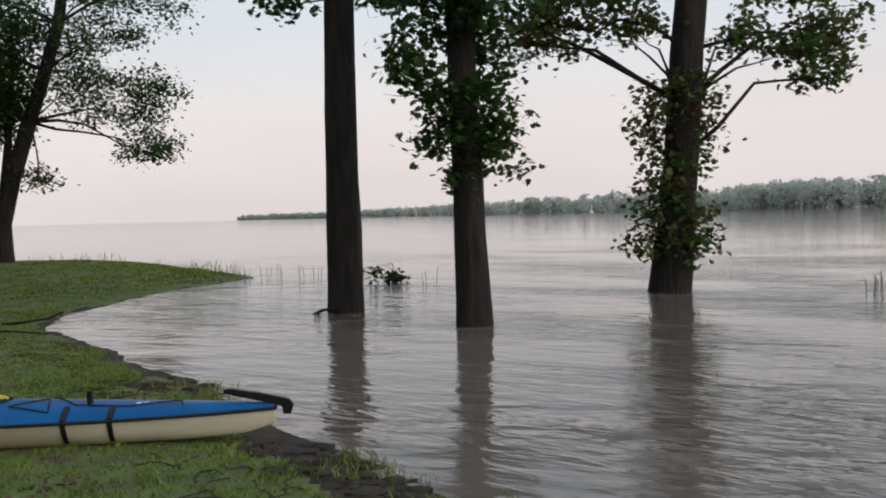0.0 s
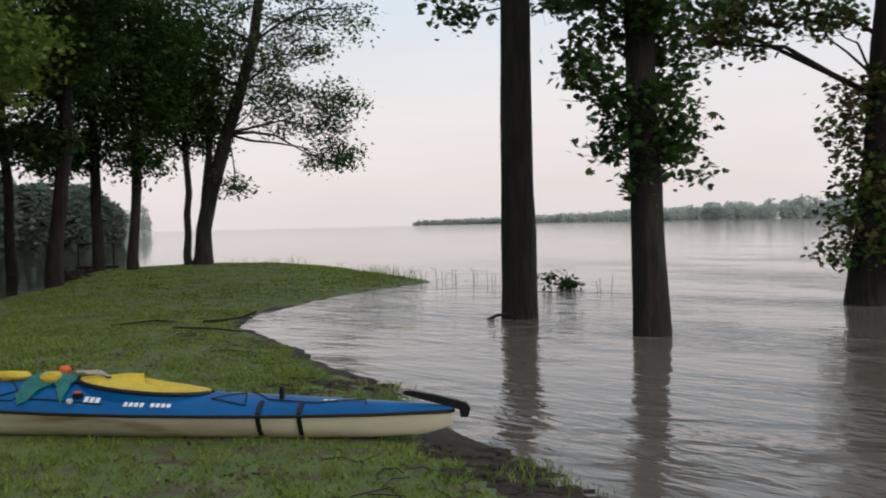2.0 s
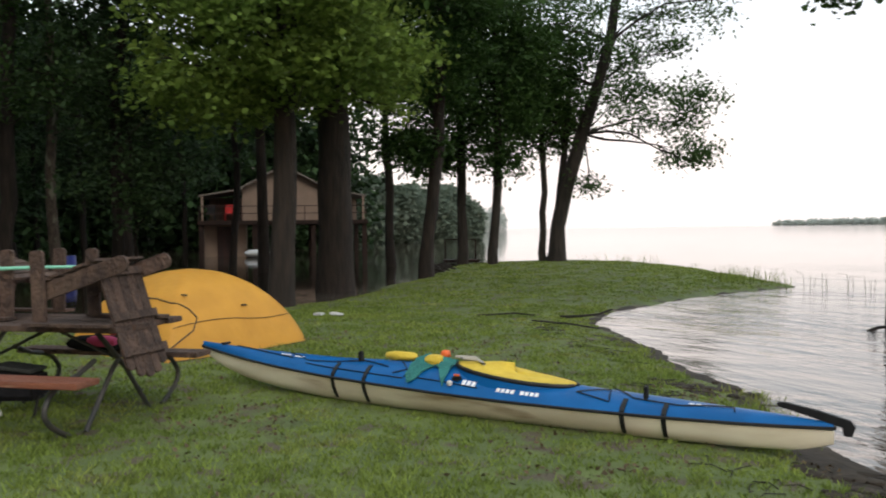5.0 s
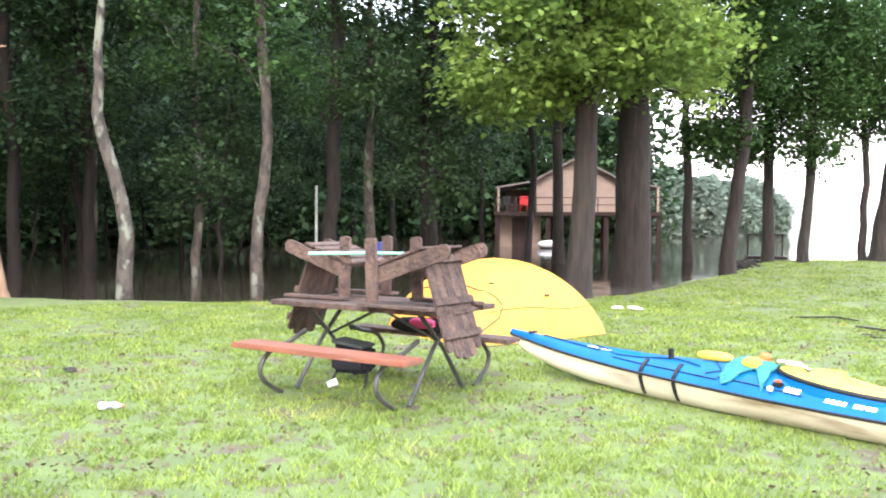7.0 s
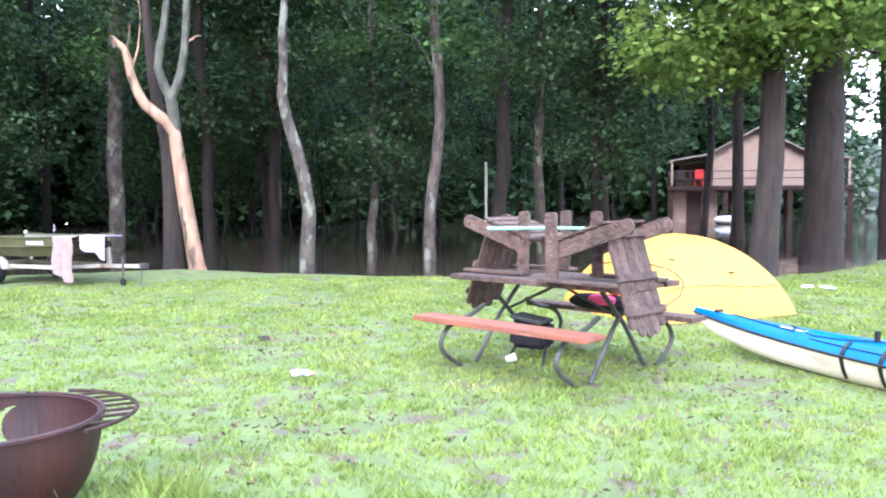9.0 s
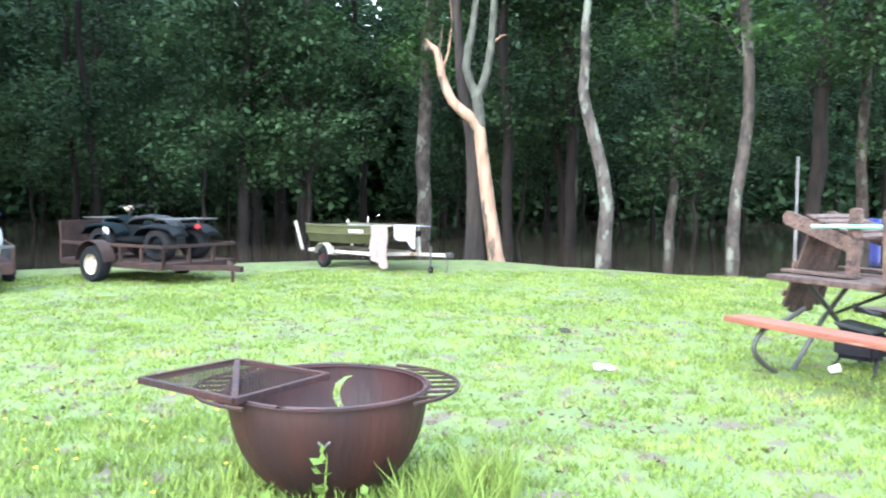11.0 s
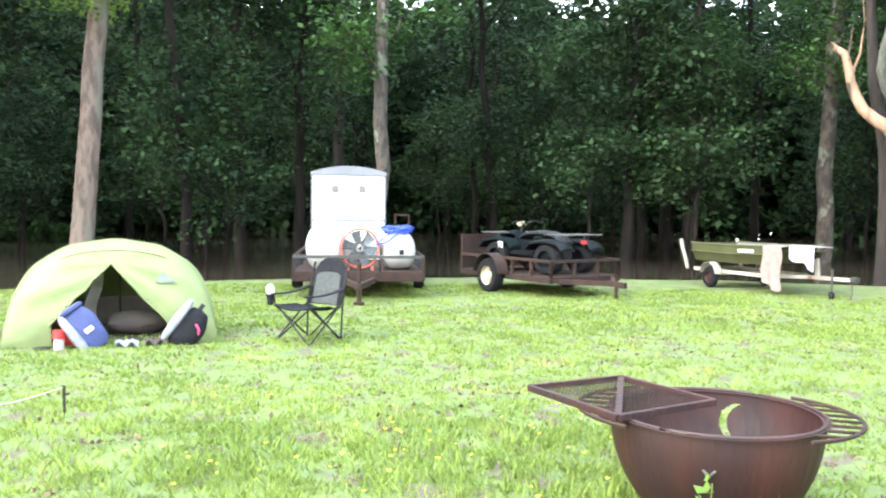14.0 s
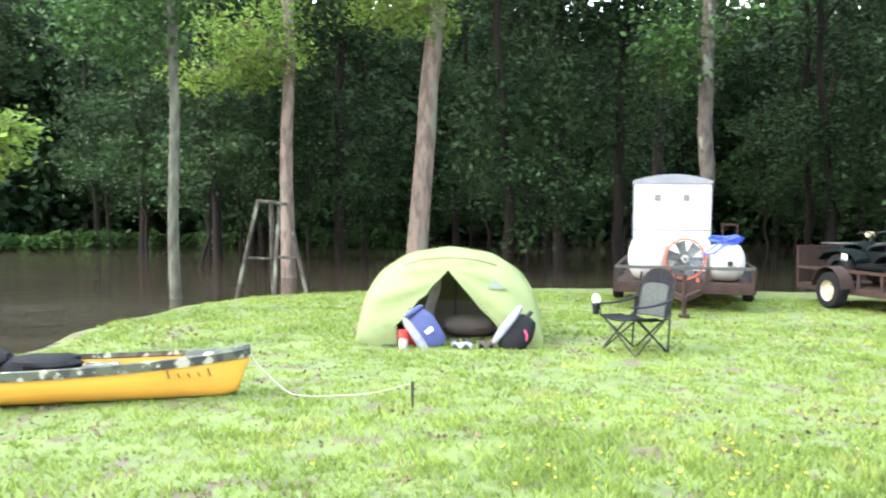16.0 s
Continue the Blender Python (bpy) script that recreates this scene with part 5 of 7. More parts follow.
def green_tent():
    # local: x along the front, y away from the camera
    ob = thing("backpacking_tent", pose(-7.77, -6.25, -0.01, 0, 0, 126.2), "lime green tent with its front door open", "tent")
    hx, dp, h = 1.05, 1.7, 1.08
    nu, nv = 200, 100

    def surf(a, b):
        """a: -1..1 along the arch, b: 0 front base .. 0.38 top .. 1 back base."""
        th = a * math.pi / 2
        x = hx * math.copysign(abs(math.sin(th)) ** 0.93, th)
        top = h * math.cos(th) ** 0.72
        if b < 0.45:
            f = b / 0.45
            y = 0.62 * f ** 1.5 * (0.35 + 0.65 * math.cos(th) ** 0.5)
            z = top * math.sin(f * math.pi / 2) ** 0.75
        else:
            f = (b - 0.45) / 0.55
            y = 0.62 * (0.35 + 0.65 * math.cos(th) ** 0.5) + (dp - 0.62) * (1 - math.cos(f * math.pi / 2)) ** 0.9 * 1.0
            z = top * math.cos(f * math.pi / 2) ** 0.7
        fold = math.atan2(z - 0.86, abs(x) + 0.12)     # creases fan out from the door's peak
        w = 0.012 * math.sin(9 * a + 4 * b) * math.sin(13 * b + 2 * a)
        if b < 0.45:
            w += 0.016 * math.sin(17 * fold + 3 * x) * min(1, 2.2 * abs(x)) * math.sin(math.pi * b / 0.45) ** 0.6
        sag = 0.014 * math.sin(11 * a) ** 2 * (0.4 < b < 0.9)
        return (x, y + w, max(0.0, z - sag))
    pts = [surf(-1 + 2 * i / nu, j / nv) for i in range(nu + 1) for j in range(nv + 1)]
    fs = []
    for i in range(nu):
        for j in range(nv):
            q = (i * (nv + 1) + j, (i + 1) * (nv + 1) + j, (i + 1) * (nv + 1) + j + 1, i * (nv + 1) + j + 1)
            cx, cz = sum(pts[k][0] for k in q) / 4, sum(pts[k][2] for k in q) / 4
            if j < nv * 0.45 and cz < 0.83 - 0.0 and abs(cx + 0.03) < 0.60 * (0.84 - cz) / 0.62 and abs(cx + 0.03) < 0.56:
                continue
            fs.append(q)
    part("fly", Shape().add(pts, fs), TENT_GREEN, ob)
    ed = Shape()
    for sd in (-1, 1):
        ln = [(-0.03 + sd * 0.58 * f, 0, 0.84 - 0.62 * f) for f in np.linspace(0, 1, 8)]
        on = []
        for x, _, z in ln:
            k = min((p for p in pts if p[1] < 0.63), key=lambda p: (p[0] - x) ** 2 + (p[2] - z) ** 2)
            on.append((k[0], k[1] - 0.01, k[2]))
        ed.tube(on, 0.014, 6)
    part("door_edge", ed, TENT_GREEN, ob, "rolled door edge")
    part("ridge_seam", Shape().tube([(p[0], p[1], p[2] + 0.004) for p in (surf(a, 0.45) for a in np.linspace(-0.97, 0.97, 41))], 0.007, 5), TENT_GREEN, ob, "stitched pole sleeve")
    part("fly_seam", Shape().tube([(p[0], p[1] - 0.004, p[2]) for p in (surf(a, 0.30) for a in np.linspace(-0.6, 0.6, 31)) if p[2] > 0.86], 0.005, 5), STITCH, ob)
    inner = Shape()
    inner.rings([[(x * 0.86, 0.75, z * 0.85) for x, z in ((-0.95, 0.0), (-0.8, 0.55), (-0.4, 0.95), (0, 1.05), (0.4, 0.95), (0.8, 0.55), (0.95, 0.0))],
                 [(x * 0.8, 1.5, z * 0.75) for x, z in ((-0.95, 0.0), (-0.8, 0.55), (-0.4, 0.95), (0, 1.05), (0.4, 0.95), (0.8, 0.55), (0.95, 0.0))]], cap=False, closed=False)
    inner.add([(-0.75, 1.5, 0), (-0.6, 1.5, 0.41), (-0.3, 1.5, 0.71), (0, 1.5, 0.78), (0.3, 1.5, 0.71), (0.6, 1.5, 0.41), (0.75, 1.5, 0)], [(0, 1, 2, 3, 4, 5, 6)])
    part("inner_tent", inner, TENT_INNER, ob, "grey mesh inner tent")
    g = [[(-0.28 + 0.12 * a + 0.04 * math.sin(6 * b), 0.5 + 0.1 * a, 0.82 - 0.68 * b) for a in np.linspace(0, 1, 5)] for b in np.linspace(0, 1, 9)]
    part("inner_flap", cloth(g), TENT_INNER, ob, "hanging grey flap")
    part("tent_pole", Shape().tube([(0.05, 0.7, 0.0), (0.05, 0.68, 0.9)], 0.012, 6), BLACK, ob)
    part("ground_sheet", Shape().box((0, 0.85, 0.02), (1.75, 1.5, 0.03), bevel=0.01), BROWN_MAT, ob, "brown floor")
    m = Shape()
    c = Vector((0.52, 0.28, 0.68))
    k = min(pts, key=lambda p: (p[0] - 0.52) ** 2 + (p[2] - 0.66) ** 2 + (5 if p[1] > 0.65 else 0))
    m.add([(k[0] - 0.10, k[1] - 0.03, k[2] - 0.03), (k[0] + 0.12, k[1] - 0.035, k[2] - 0.03), (k[0] - 0.02, k[1] + 0.0, k[2] + 0.08), (k[0] - 0.10, k[1] - 0.022, k[2] - 0.03), (k[0] + 0.12, k[1] - 0.027, k[2] - 0.03), (k[0] - 0.02, k[1] + 0.008, k[2] + 0.08)],
          [(0, 1, 2), (3, 5, 4), (0, 3, 4, 1), (1, 4, 5, 2), (2, 5, 3, 0)])
    part("mark", m, MARK_GREY, ob, "plain grey wedge mark")
    return ob


green_tent()
GM = pose(-7.77, -6.25, -0.01, 0, 0, 126.2)


def tent_gear():
    rng = random.Random(4)
    ob = thing("backpack", GM @ pose(-0.10, -0.16, 0.0, -12, -36, 6), "blue and grey backpack leaning by the tent door", "backpack")
    part("pack_body", blob(Shape(), (0, 0, 0.25), (0.15, 0.09, 0.25), rng, 16, 8, 0.04), PACK_BLUE, ob)
    part("pack_panel", blob(Shape(), (-0.13, -0.03, 0.25), (0.055, 0.085, 0.25), rng, 12, 8, 0.05), PACK_GREY, ob, "pale grey side panel")
    part("pack_lid", blob(Shape(), (0, 0, 0.49), (0.13, 0.09, 0.04), rng, 12, 5, 0.05), PACK_BLUE, ob)
    part("pack_mark", Shape().box((0.02, -0.1, 0.22), (0.09, 0.012, 0.05), bevel=0.004), WHITE, ob, "white patch")
    ob = thing("backpack", GM @ pose(0.56, -0.20, 0.0, -10, 36, -10), "dark navy backpack with grey frame and pink strap", "backpack")
    part("pack_body", blob(Shape(), (0.05, 0, 0.24), (0.15, 0.1, 0.24), rng, 18, 9, 0.10), FABRIC_DARK, ob)
    part("pack_panel", blob(Shape(), (-0.10, -0.03, 0.26), (0.05, 0.085, 0.26), rng, 12, 8, 0.04), PACK_GREY, ob, "pale grey padded strap")
    part("pack_strap", Shape().tube([(0.08, -0.1, 0.33), (0.14, -0.1, 0.30), (0.17, -0.06, 0.24)], 0.013, 6), PINK, ob, "pink strap")
    part("pack_cap", Shape().tube([(0.02, 0, 0.45), (0.02, 0, 0.54)], 0.025, 8), BLACK, ob)
    s = Shape()
    lathe(s, [(0.0, 0.0), (0.05, 0.0), (0.05, 0.1), (0.03, 0.12), (0.0, 0.12)], 14)
    b = thing("water_jug", GM @ pose(-0.50, -0.18, 0), "clear jug with a red top", "jug")
    part("jug_body", s, TANK, b)
    part("jug_top", lathe(Shape(), [(0.0, 0.2), (0.055, 0.2), (0.06, 0.12), (0.0, 0.12)], 14), RED, b, "red top")
    s = Shape()
    blob(s, (-0.40, -0.06, 0.09), (0.10, 0.07, 0.07), rng)
    solo("stuff_sack", s, RED, "small red stuff sack", "bag", m=GM)
    for x, y, w, mt, lb in ((0.14, -0.24, 0.22, PACK_GREY, "crumpled pale cloth on the grass"), (0.42, -0.22, 0.2, BROWN_MAT, "crumpled brown cloth on the grass")):
        g = [[(x + w * (a - 0.5), y + 0.16 * (b - 0.5), 0.05 + 0.035 * math.sin(11 * a + 3 * b) * math.cos(9 * b)) for a in np.linspace(0, 1, 12)] for b in np.linspace(0, 1, 8)]
        solo("cloth", cloth(g), mt, lb, "cloth", m=GM)
    s = Shape()
    blob(s, (0.24, 0.52, 0.17), (0.33, 0.22, 0.12), rng, 20, 8, 0.09)
    solo("sleeping_bag", s, BROWN_MAT, "brown sleeping bag inside the tent", "sleeping bag", m=GM)
    s = Shape()
    blob(s, (-0.66, -0.12, 0.015), (0.1, 0.05, 0.015), rng)
    solo("sandal", s, BLACK, "black sandal on the grass", "sandal", m=GM)


tent_gear()


# ---------- fire pit ----------
def fire_pit():
    ob = thing("fire_pit", pose(-4.50, -0.325, -0.02), "rusty steel bowl fire pit with a swing grate", "fire pit")
    R, n, k = 0.48, 220, 80
    outer, fs = [], []
    prof = [(R * math.cos(a) ** 0.85 if a < 1.5 else 0.02, 0.555 - 0.54 * math.sin(a)) for a in np.linspace(0, 1.45, k + 1)]
    for th, off in ((0, 0.0), (1, -0.008)):
        for r, z in prof:
            for j in range(n):
                t = 2 * math.pi * j / n
                outer.append(((r + off) * math.cos(t), (r + off) * math.sin(t), z - off * 0.6))
    per = (k + 1) * n
    C1, C2 = (0.0, 0.098), (-0.036, 0.095)     # the two circles that bound the crescent

    def snapped(x, y):
        for c, r in (C1, C2):
            d = math.hypot(x - c, y)
            o, q = (C2, -1) if c == C1[0] else (C1, 1)
            if abs(d - r) < 0.0075 and q * (o[1] - math.hypot(x - o[0], y)) > -0.006:
                return c + (x - c) * r / d, y * r / d
        return x, y

    for i, (v, w) in enumerate(zip(outer[:per], outer[per:])):
        t = math.atan2(v[1], v[0]) % (2 * math.pi)
        x, y = (t - math.pi + 0.27) * R, v[2] - 0.40
        if math.hypot(x, y) < 0.13:
            x, y = snapped(x, y)
            t = x / R + math.pi - 0.27
            r = float(np.interp(-(y + 0.40), [-p[1] for p in prof], [p[0] for p in prof]))
            outer[i] = (r * math.cos(t), r * math.sin(t), y + 0.40)
            outer[per + i] = ((r - 0.008) * math.cos(t), (r - 0.008) * math.sin(t), y + 0.405)

    def hole(i, j):
        t = 2 * math.pi * (j + 0.5) / n
        z = (prof[i][1] + prof[i + 1][1]) / 2
        x = (t - math.pi + 0.27) * R     # crescent cut through the far wall
        y = z - 0.40
        return math.hypot(x, y) < C1[1] and math.hypot(x - C2[0], y) > C2[1]
    for i in range(k):
        for j in range(n):
            if hole(i, j):
                continue
            q = (i * n + j, i * n + (j + 1) % n, (i + 1) * n + (j + 1) % n, (i + 1) * n + j)
            fs += [tuple(reversed(q)), tuple(per + c for c in q)]
    part("bowl", Shape().add(outer, fs), RUST, ob)
    part("bowl_floor", lathe(Shape(), [(0.0, 0.05), (0.2, 0.06), (0.2, 0.03), (0.0, 0.02)], 24), RUST, ob)
    part("rim", Shape().tube([(R * math.cos(t), R * math.sin(t), 0.558) for t in np.linspace(0, 2 * math.pi, 65)], 0.010, 8), RUST, ob)
    part("rim_flange", lathe(Shape(), [(R - 0.02, 0.547), (R + 0.018, 0.55), (R + 0.018, 0.556), (R - 0.02, 0.553), (R - 0.02, 0.547)], 64), RUST, ob)
    for sd in (-1, 1):     # slotted side handles
        h = Shape()
        arc = [(0.60 * math.cos(t) * 0.8, sd * (0.14 + 0.49 * math.sin(t)), 0.555) for t in np.linspace(radians(28), radians(152), 17)]
        h.tube(arc, 0.010, 6)
        part("side_handle", h, RUST_DARK, ob)
        for x in (-0.3, -0.2, -0.1, 0.0, 0.1, 0.2, 0.3):
            y0 = math.sqrt(R * R - x * x)
            y1 = 0.14 + 0.49 * math.sqrt(max(0, 1 - (x / 0.48) ** 2))
            part("handle_bar", Shape().tube([(x, sd * y0, 0.555), (x, sd * y1, 0.555)], 0.007, 6), RUST_DARK, ob)
    grate = Shape()
    c = [(-0.12, -0.90, 0.575), (-0.54, -0.48, 0.575), (-0.11, 0.0, 0.575), (0.36, -0.41, 0.575)]
    for a, b in zip(c, c[1:] + c[:1]):
        grate.bar(a, b, 0.03, 0.03, 0.003)
    g = part("grate", grate, RUST, ob, "square angle-iron grate frame")
    grate2 = Shape().bar(c[1], c[3], 0.03, 0.025)
    part("grate_bar", grate2, RUST, g)
    mesh = Shape()
    A, B, C, D = [Vector(p) for p in c]
    for f in np.linspace(0, 1, 26)[1:-1]:
        mesh.bar(A.lerp(B, f), D.lerp(C, f), 0.0028, 0.0028)
        mesh.bar(A.lerp(D, f), B.lerp(C, f), 0.0028, 0.0028)
    part("grate_mesh", mesh, RUST_DARK, g)
    fr = Shape().box((0.45, -0.03, 0.43), (0.02, 0.09, 0.03), bevel=0.004).tube([(0.46, -0.05, 0.41), (0.475, -0.03, 0.385), (0.46, 0.0, 0.41)], 0.009, 6)
    part("bracket", fr, STEEL, ob)
    part("stand_ring", Shape().tube([(0.2 * math.cos(t), 0.2 * math.sin(t), 0.015) for t in np.linspace(0, 2 * math.pi, 25)], 0.02, 6), RUST_DARK, ob)


fire_pit()


# ---------- camp chair ----------
def camp_chair():
    ob = thing("camp_chair", pose(-8.71, -4.46, 0, 0, 0, 70) @ Matrix.Diagonal((0.94, 0.98, 0.93, 1)), "grey folding camp chair with a bottle in its holder", "camp chair")
    # local: front is -y, x to the sitter's left
    f = [(-0.26, -0.24, 0), (0.26, -0.24, 0), (-0.26, 0.22, 0), (0.26, 0.22, 0)]
    for a, b in (((-0.27, -0.26, 0.0), (0.27, -0.24, 0.42)), ((0.27, -0.26, 0.0), (-0.27, -0.24, 0.42)), ((-0.25, 0.24, 0.0), (0.25, 0.2, 0.40)), ((0.25, 0.24, 0.0), (-0.25, 0.2, 0.40)),
                 ((-0.28, -0.26, 0.0), (-0.27, 0.22, 0.42)), ((-0.28, 0.24, 0.0), (-0.28, -0.26, 0.42)), ((0.28, -0.26, 0.0), (0.27, 0.22, 0.42)), ((0.28, 0.24, 0.0), (0.28, -0.26, 0.42))):
        part("leg", Shape().tube([a, b], 0.011, 6), BLACK, ob)
    for x in (-0.28, 0.28):
        part("back_post", Shape().tube([(x, 0.22, 0.0), (x, 0.25, 0.5), (x * 0.95, 0.34, 0.9)], 0.011, 6), BLACK, ob)
        part("arm", cloth([[(x + dx, y, 0.55 + 0.12 * (y + 0.3) - 0.03 * math.sin((y + 0.3) * 5)) for y in np.linspace(-0.32, 0.26, 8)] for dx in (-0.035, 0.0, 0.035)]), FABRIC_DARK, ob)
        part("arm_post", Shape().tube([(x, -0.26, 0.40), (x, -0.28, 0.55)], 0.011, 6), BLACK, ob)
    seat = [[(x, y, 0.42 - 0.05 * math.cos(x * 5.2) + 0.03 * abs(y) - 0.03 * (y > 0.1)) for y in np.linspace(-0.27, 0.24, 9)] for x in np.linspace(-0.27, 0.27, 11)]
    part("seat", cloth(seat), FABRIC_DARK, ob)
    def back(x, t):
        w = 0.27 - 0.03 * t
        return (x * w, 0.22 + 0.12 * t + 0.04 * math.cos(x * 1.5), 0.40 + (0.55 - 0.13 * abs(x) ** 3.5) * t)
    part("backrest", cloth([[back(x, t) for t in np.linspace(0, 1, 9)] for x in np.linspace(-1, 1, 11)]), FABRIC_DARK, ob)
    part("back_panel", cloth([[tuple(np.array(back(x, t)) + [0, -0.014, 0]) for t in np.linspace(0.02, 0.70, 9)] for x in np.linspace(-0.78, 0.78, 9)]), FABRIC_GREY, ob, "lighter grey mesh panel")
    part("cup_holder", lathe(Shape(), [(0.0, 0.42), (0.035, 0.42), (0.04, 0.54), (0.045, 0.54), (0.045, 0.52)], 12, pose(-0.33, -0.29, 0)), FABRIC_DARK, ob)
    rng = random.Random(2)
    s = Shape()
    blob(s, (-0.33, -0.29, 0.595), (0.042, 0.036, 0.065), rng, 9, 6, 0.38)
    solo("crumpled_bag", s, WHITE, "white crumpled bag in the chair's cup holder", "bag", m=pose(-8.71, -4.46, 0, 0, 0, 70) @ Matrix.Diagonal((0.94, 0.98, 0.93, 1)))


camp_chair()


# ---------- trailers ----------
def wheel(parent, m, r, w, rim_mat, name="wheel"):
    t = part(name, lathe(Shape(), [(r * 0.58, -w / 2), (r * 0.9, -w / 2), (r, -w * 0.3), (r, w * 0.3), (r * 0.9, w / 2), (r * 0.58, w / 2), (r * 0.58, -w / 2)], 28), RUBBER, parent, "black tyre")
    t.matrix_local = m
    s = lathe(Shape(), [(0.0, w * 0.28), (r * 0.22, w * 0.30), (r * 0.25, w * 0.2), (r * 0.5, w * 0.16), (r * 0.58, w * 0.42), (r * 0.58, -w * 0.42), (r * 0.3, -w * 0.2), (0, -w * 0.2)], 28)
    for k in range(5):
        a = 2 * math.pi * k / 5
        s.tube([(r * 0.33 * math.cos(a), r * 0.33 * math.sin(a), w * 0.18), (r * 0.33 * math.cos(a), r * 0.33 * math.sin(a), w * 0.28)], r * 0.045, 6)
    part("rim", s, rim_mat, t, "painted steel rim")
    return t


def atv_trailer():
    # local: x towards the tongue, y away from the camera
    M = pose(-15.18, -3.19, 0, 0, 0, 50.3)
    ob = thing("utility_trailer", M, "rusty open utility trailer with a mesh ramp", "trailer")
    zd = 0.32
    part("deck", Shape().box((0, 0, zd), (2.5, 1.5, 0.04), bevel=0.004), RUST_DARK, ob)
    for y in (-0.75, 0.75):
        part("side_beam", Shape().bar((-1.25, y, zd - 0.03), (1.25, y, zd - 0.03), 0.06, 0.09), RUST_DARK, ob)
    for x in (-1.25, -0.4, 0.4, 1.25):
        part("cross_beam", Shape().bar((x, -0.72, zd - 0.045), (x, 0.72, zd - 0.045), 0.06, 0.05), RUST_DARK, ob)
    zt = zd + 0.28
    for a, b in (((-1.25, -0.75), (1.25, -0.75)), ((-1.25, 0.75), (1.25, 0.75)), ((1.25, -0.75), (1.25, 0.75))):
        part("top_rail", Shape().bar((*a, zt), (*b, zt), 0.05, 0.05, 0.005), RUST_DARK, ob)
        n = 5 if a[0] != b[0] else 3
        for k in range(n + 1):
            p = Vector((*a, 0)).lerp(Vector((*b, 0)), k / n)
            part("stake_post", Shape().bar((p.x, p.y, zd), (p.x, p.y, zt), 0.05, 0.04), RUST_DARK, ob)
    r = part("ramp", Shape().bar((-1.28, -0.72, zd), (-1.28, 0.72, zd), 0.04, 0.04), RUST_DARK, ob, "upright rusty ramp frame")
    for y in (-0.7, -0.23, 0.23, 0.7):
        part("ramp_post", Shape().bar((-1.28, y, zd), (-1.34, y, zd + 0.62), 0.04, 0.04), RUST_DARK, r)
    for f in (0.45, 1.0):
        part("ramp_rail", Shape().bar((-1.28 - 0.06 * f, -0.72, zd + 0.62 * f), (-1.28 - 0.06 * f, 0.72, zd + 0.62 * f), 0.036, 0.036), RUST_DARK, r)
    ms = Shape()
    for k in range(44):
        z = zd + 0.62 * k / 44
        ms.bar((-1.28 - 0.06 * k / 44, -0.7, z), (-1.28 - 0.06 * k / 44, 0.7, z), 0.006, 0.012)
    for k in range(24):
        y = -0.7 + 1.4 * k / 24
        ms.bar((-1.285, y, zd), (-1.345, y, zd + 0.62), 0.006, 0.010)
    part("ramp_mesh", ms, RUST_DARK, r)
    tg = Shape()
    for y in (-0.6, 0.6):
        tg.bar((1.25, y, 0.28), (1.9, 0, 0.27), 0.06, 0.08)
    tg.bar((1.85, 0, 0.27), (2.15, 0, 0.26), 0.07, 0.09)
    part("tongue", tg, RUST_DARK, ob)
    part("tongue_jack", Shape().tube([(1.95, 0.0, 0.05), (1.95, 0.0, 0.34)], 0.03, 8), RUST_DARK, ob)
    for y in (-0.88, 0.88):
        wheel(ob, pose(-0.2, y, 0.29, 90 if y < 0 else -90), 0.29, 0.2, RIM_CREAM)
        fe = Shape()
        arc = [(-0.2 + 0.36 * math.cos(t), 0.30 + 0.36 * math.sin(t)) for t in np.linspace(0.1, math.pi - 0.1, 13)]
        fe.rings([[(x, y - 0.12, z), (x, y + 0.12, z), (x * 1.0, y + 0.12, z + 0.015), (x, y - 0.12, z + 0.015)] for x, z in arc])
        part("fender", fe, RUST_DARK, ob, "dull rusty fender")
    return M


AM = atv_trailer()


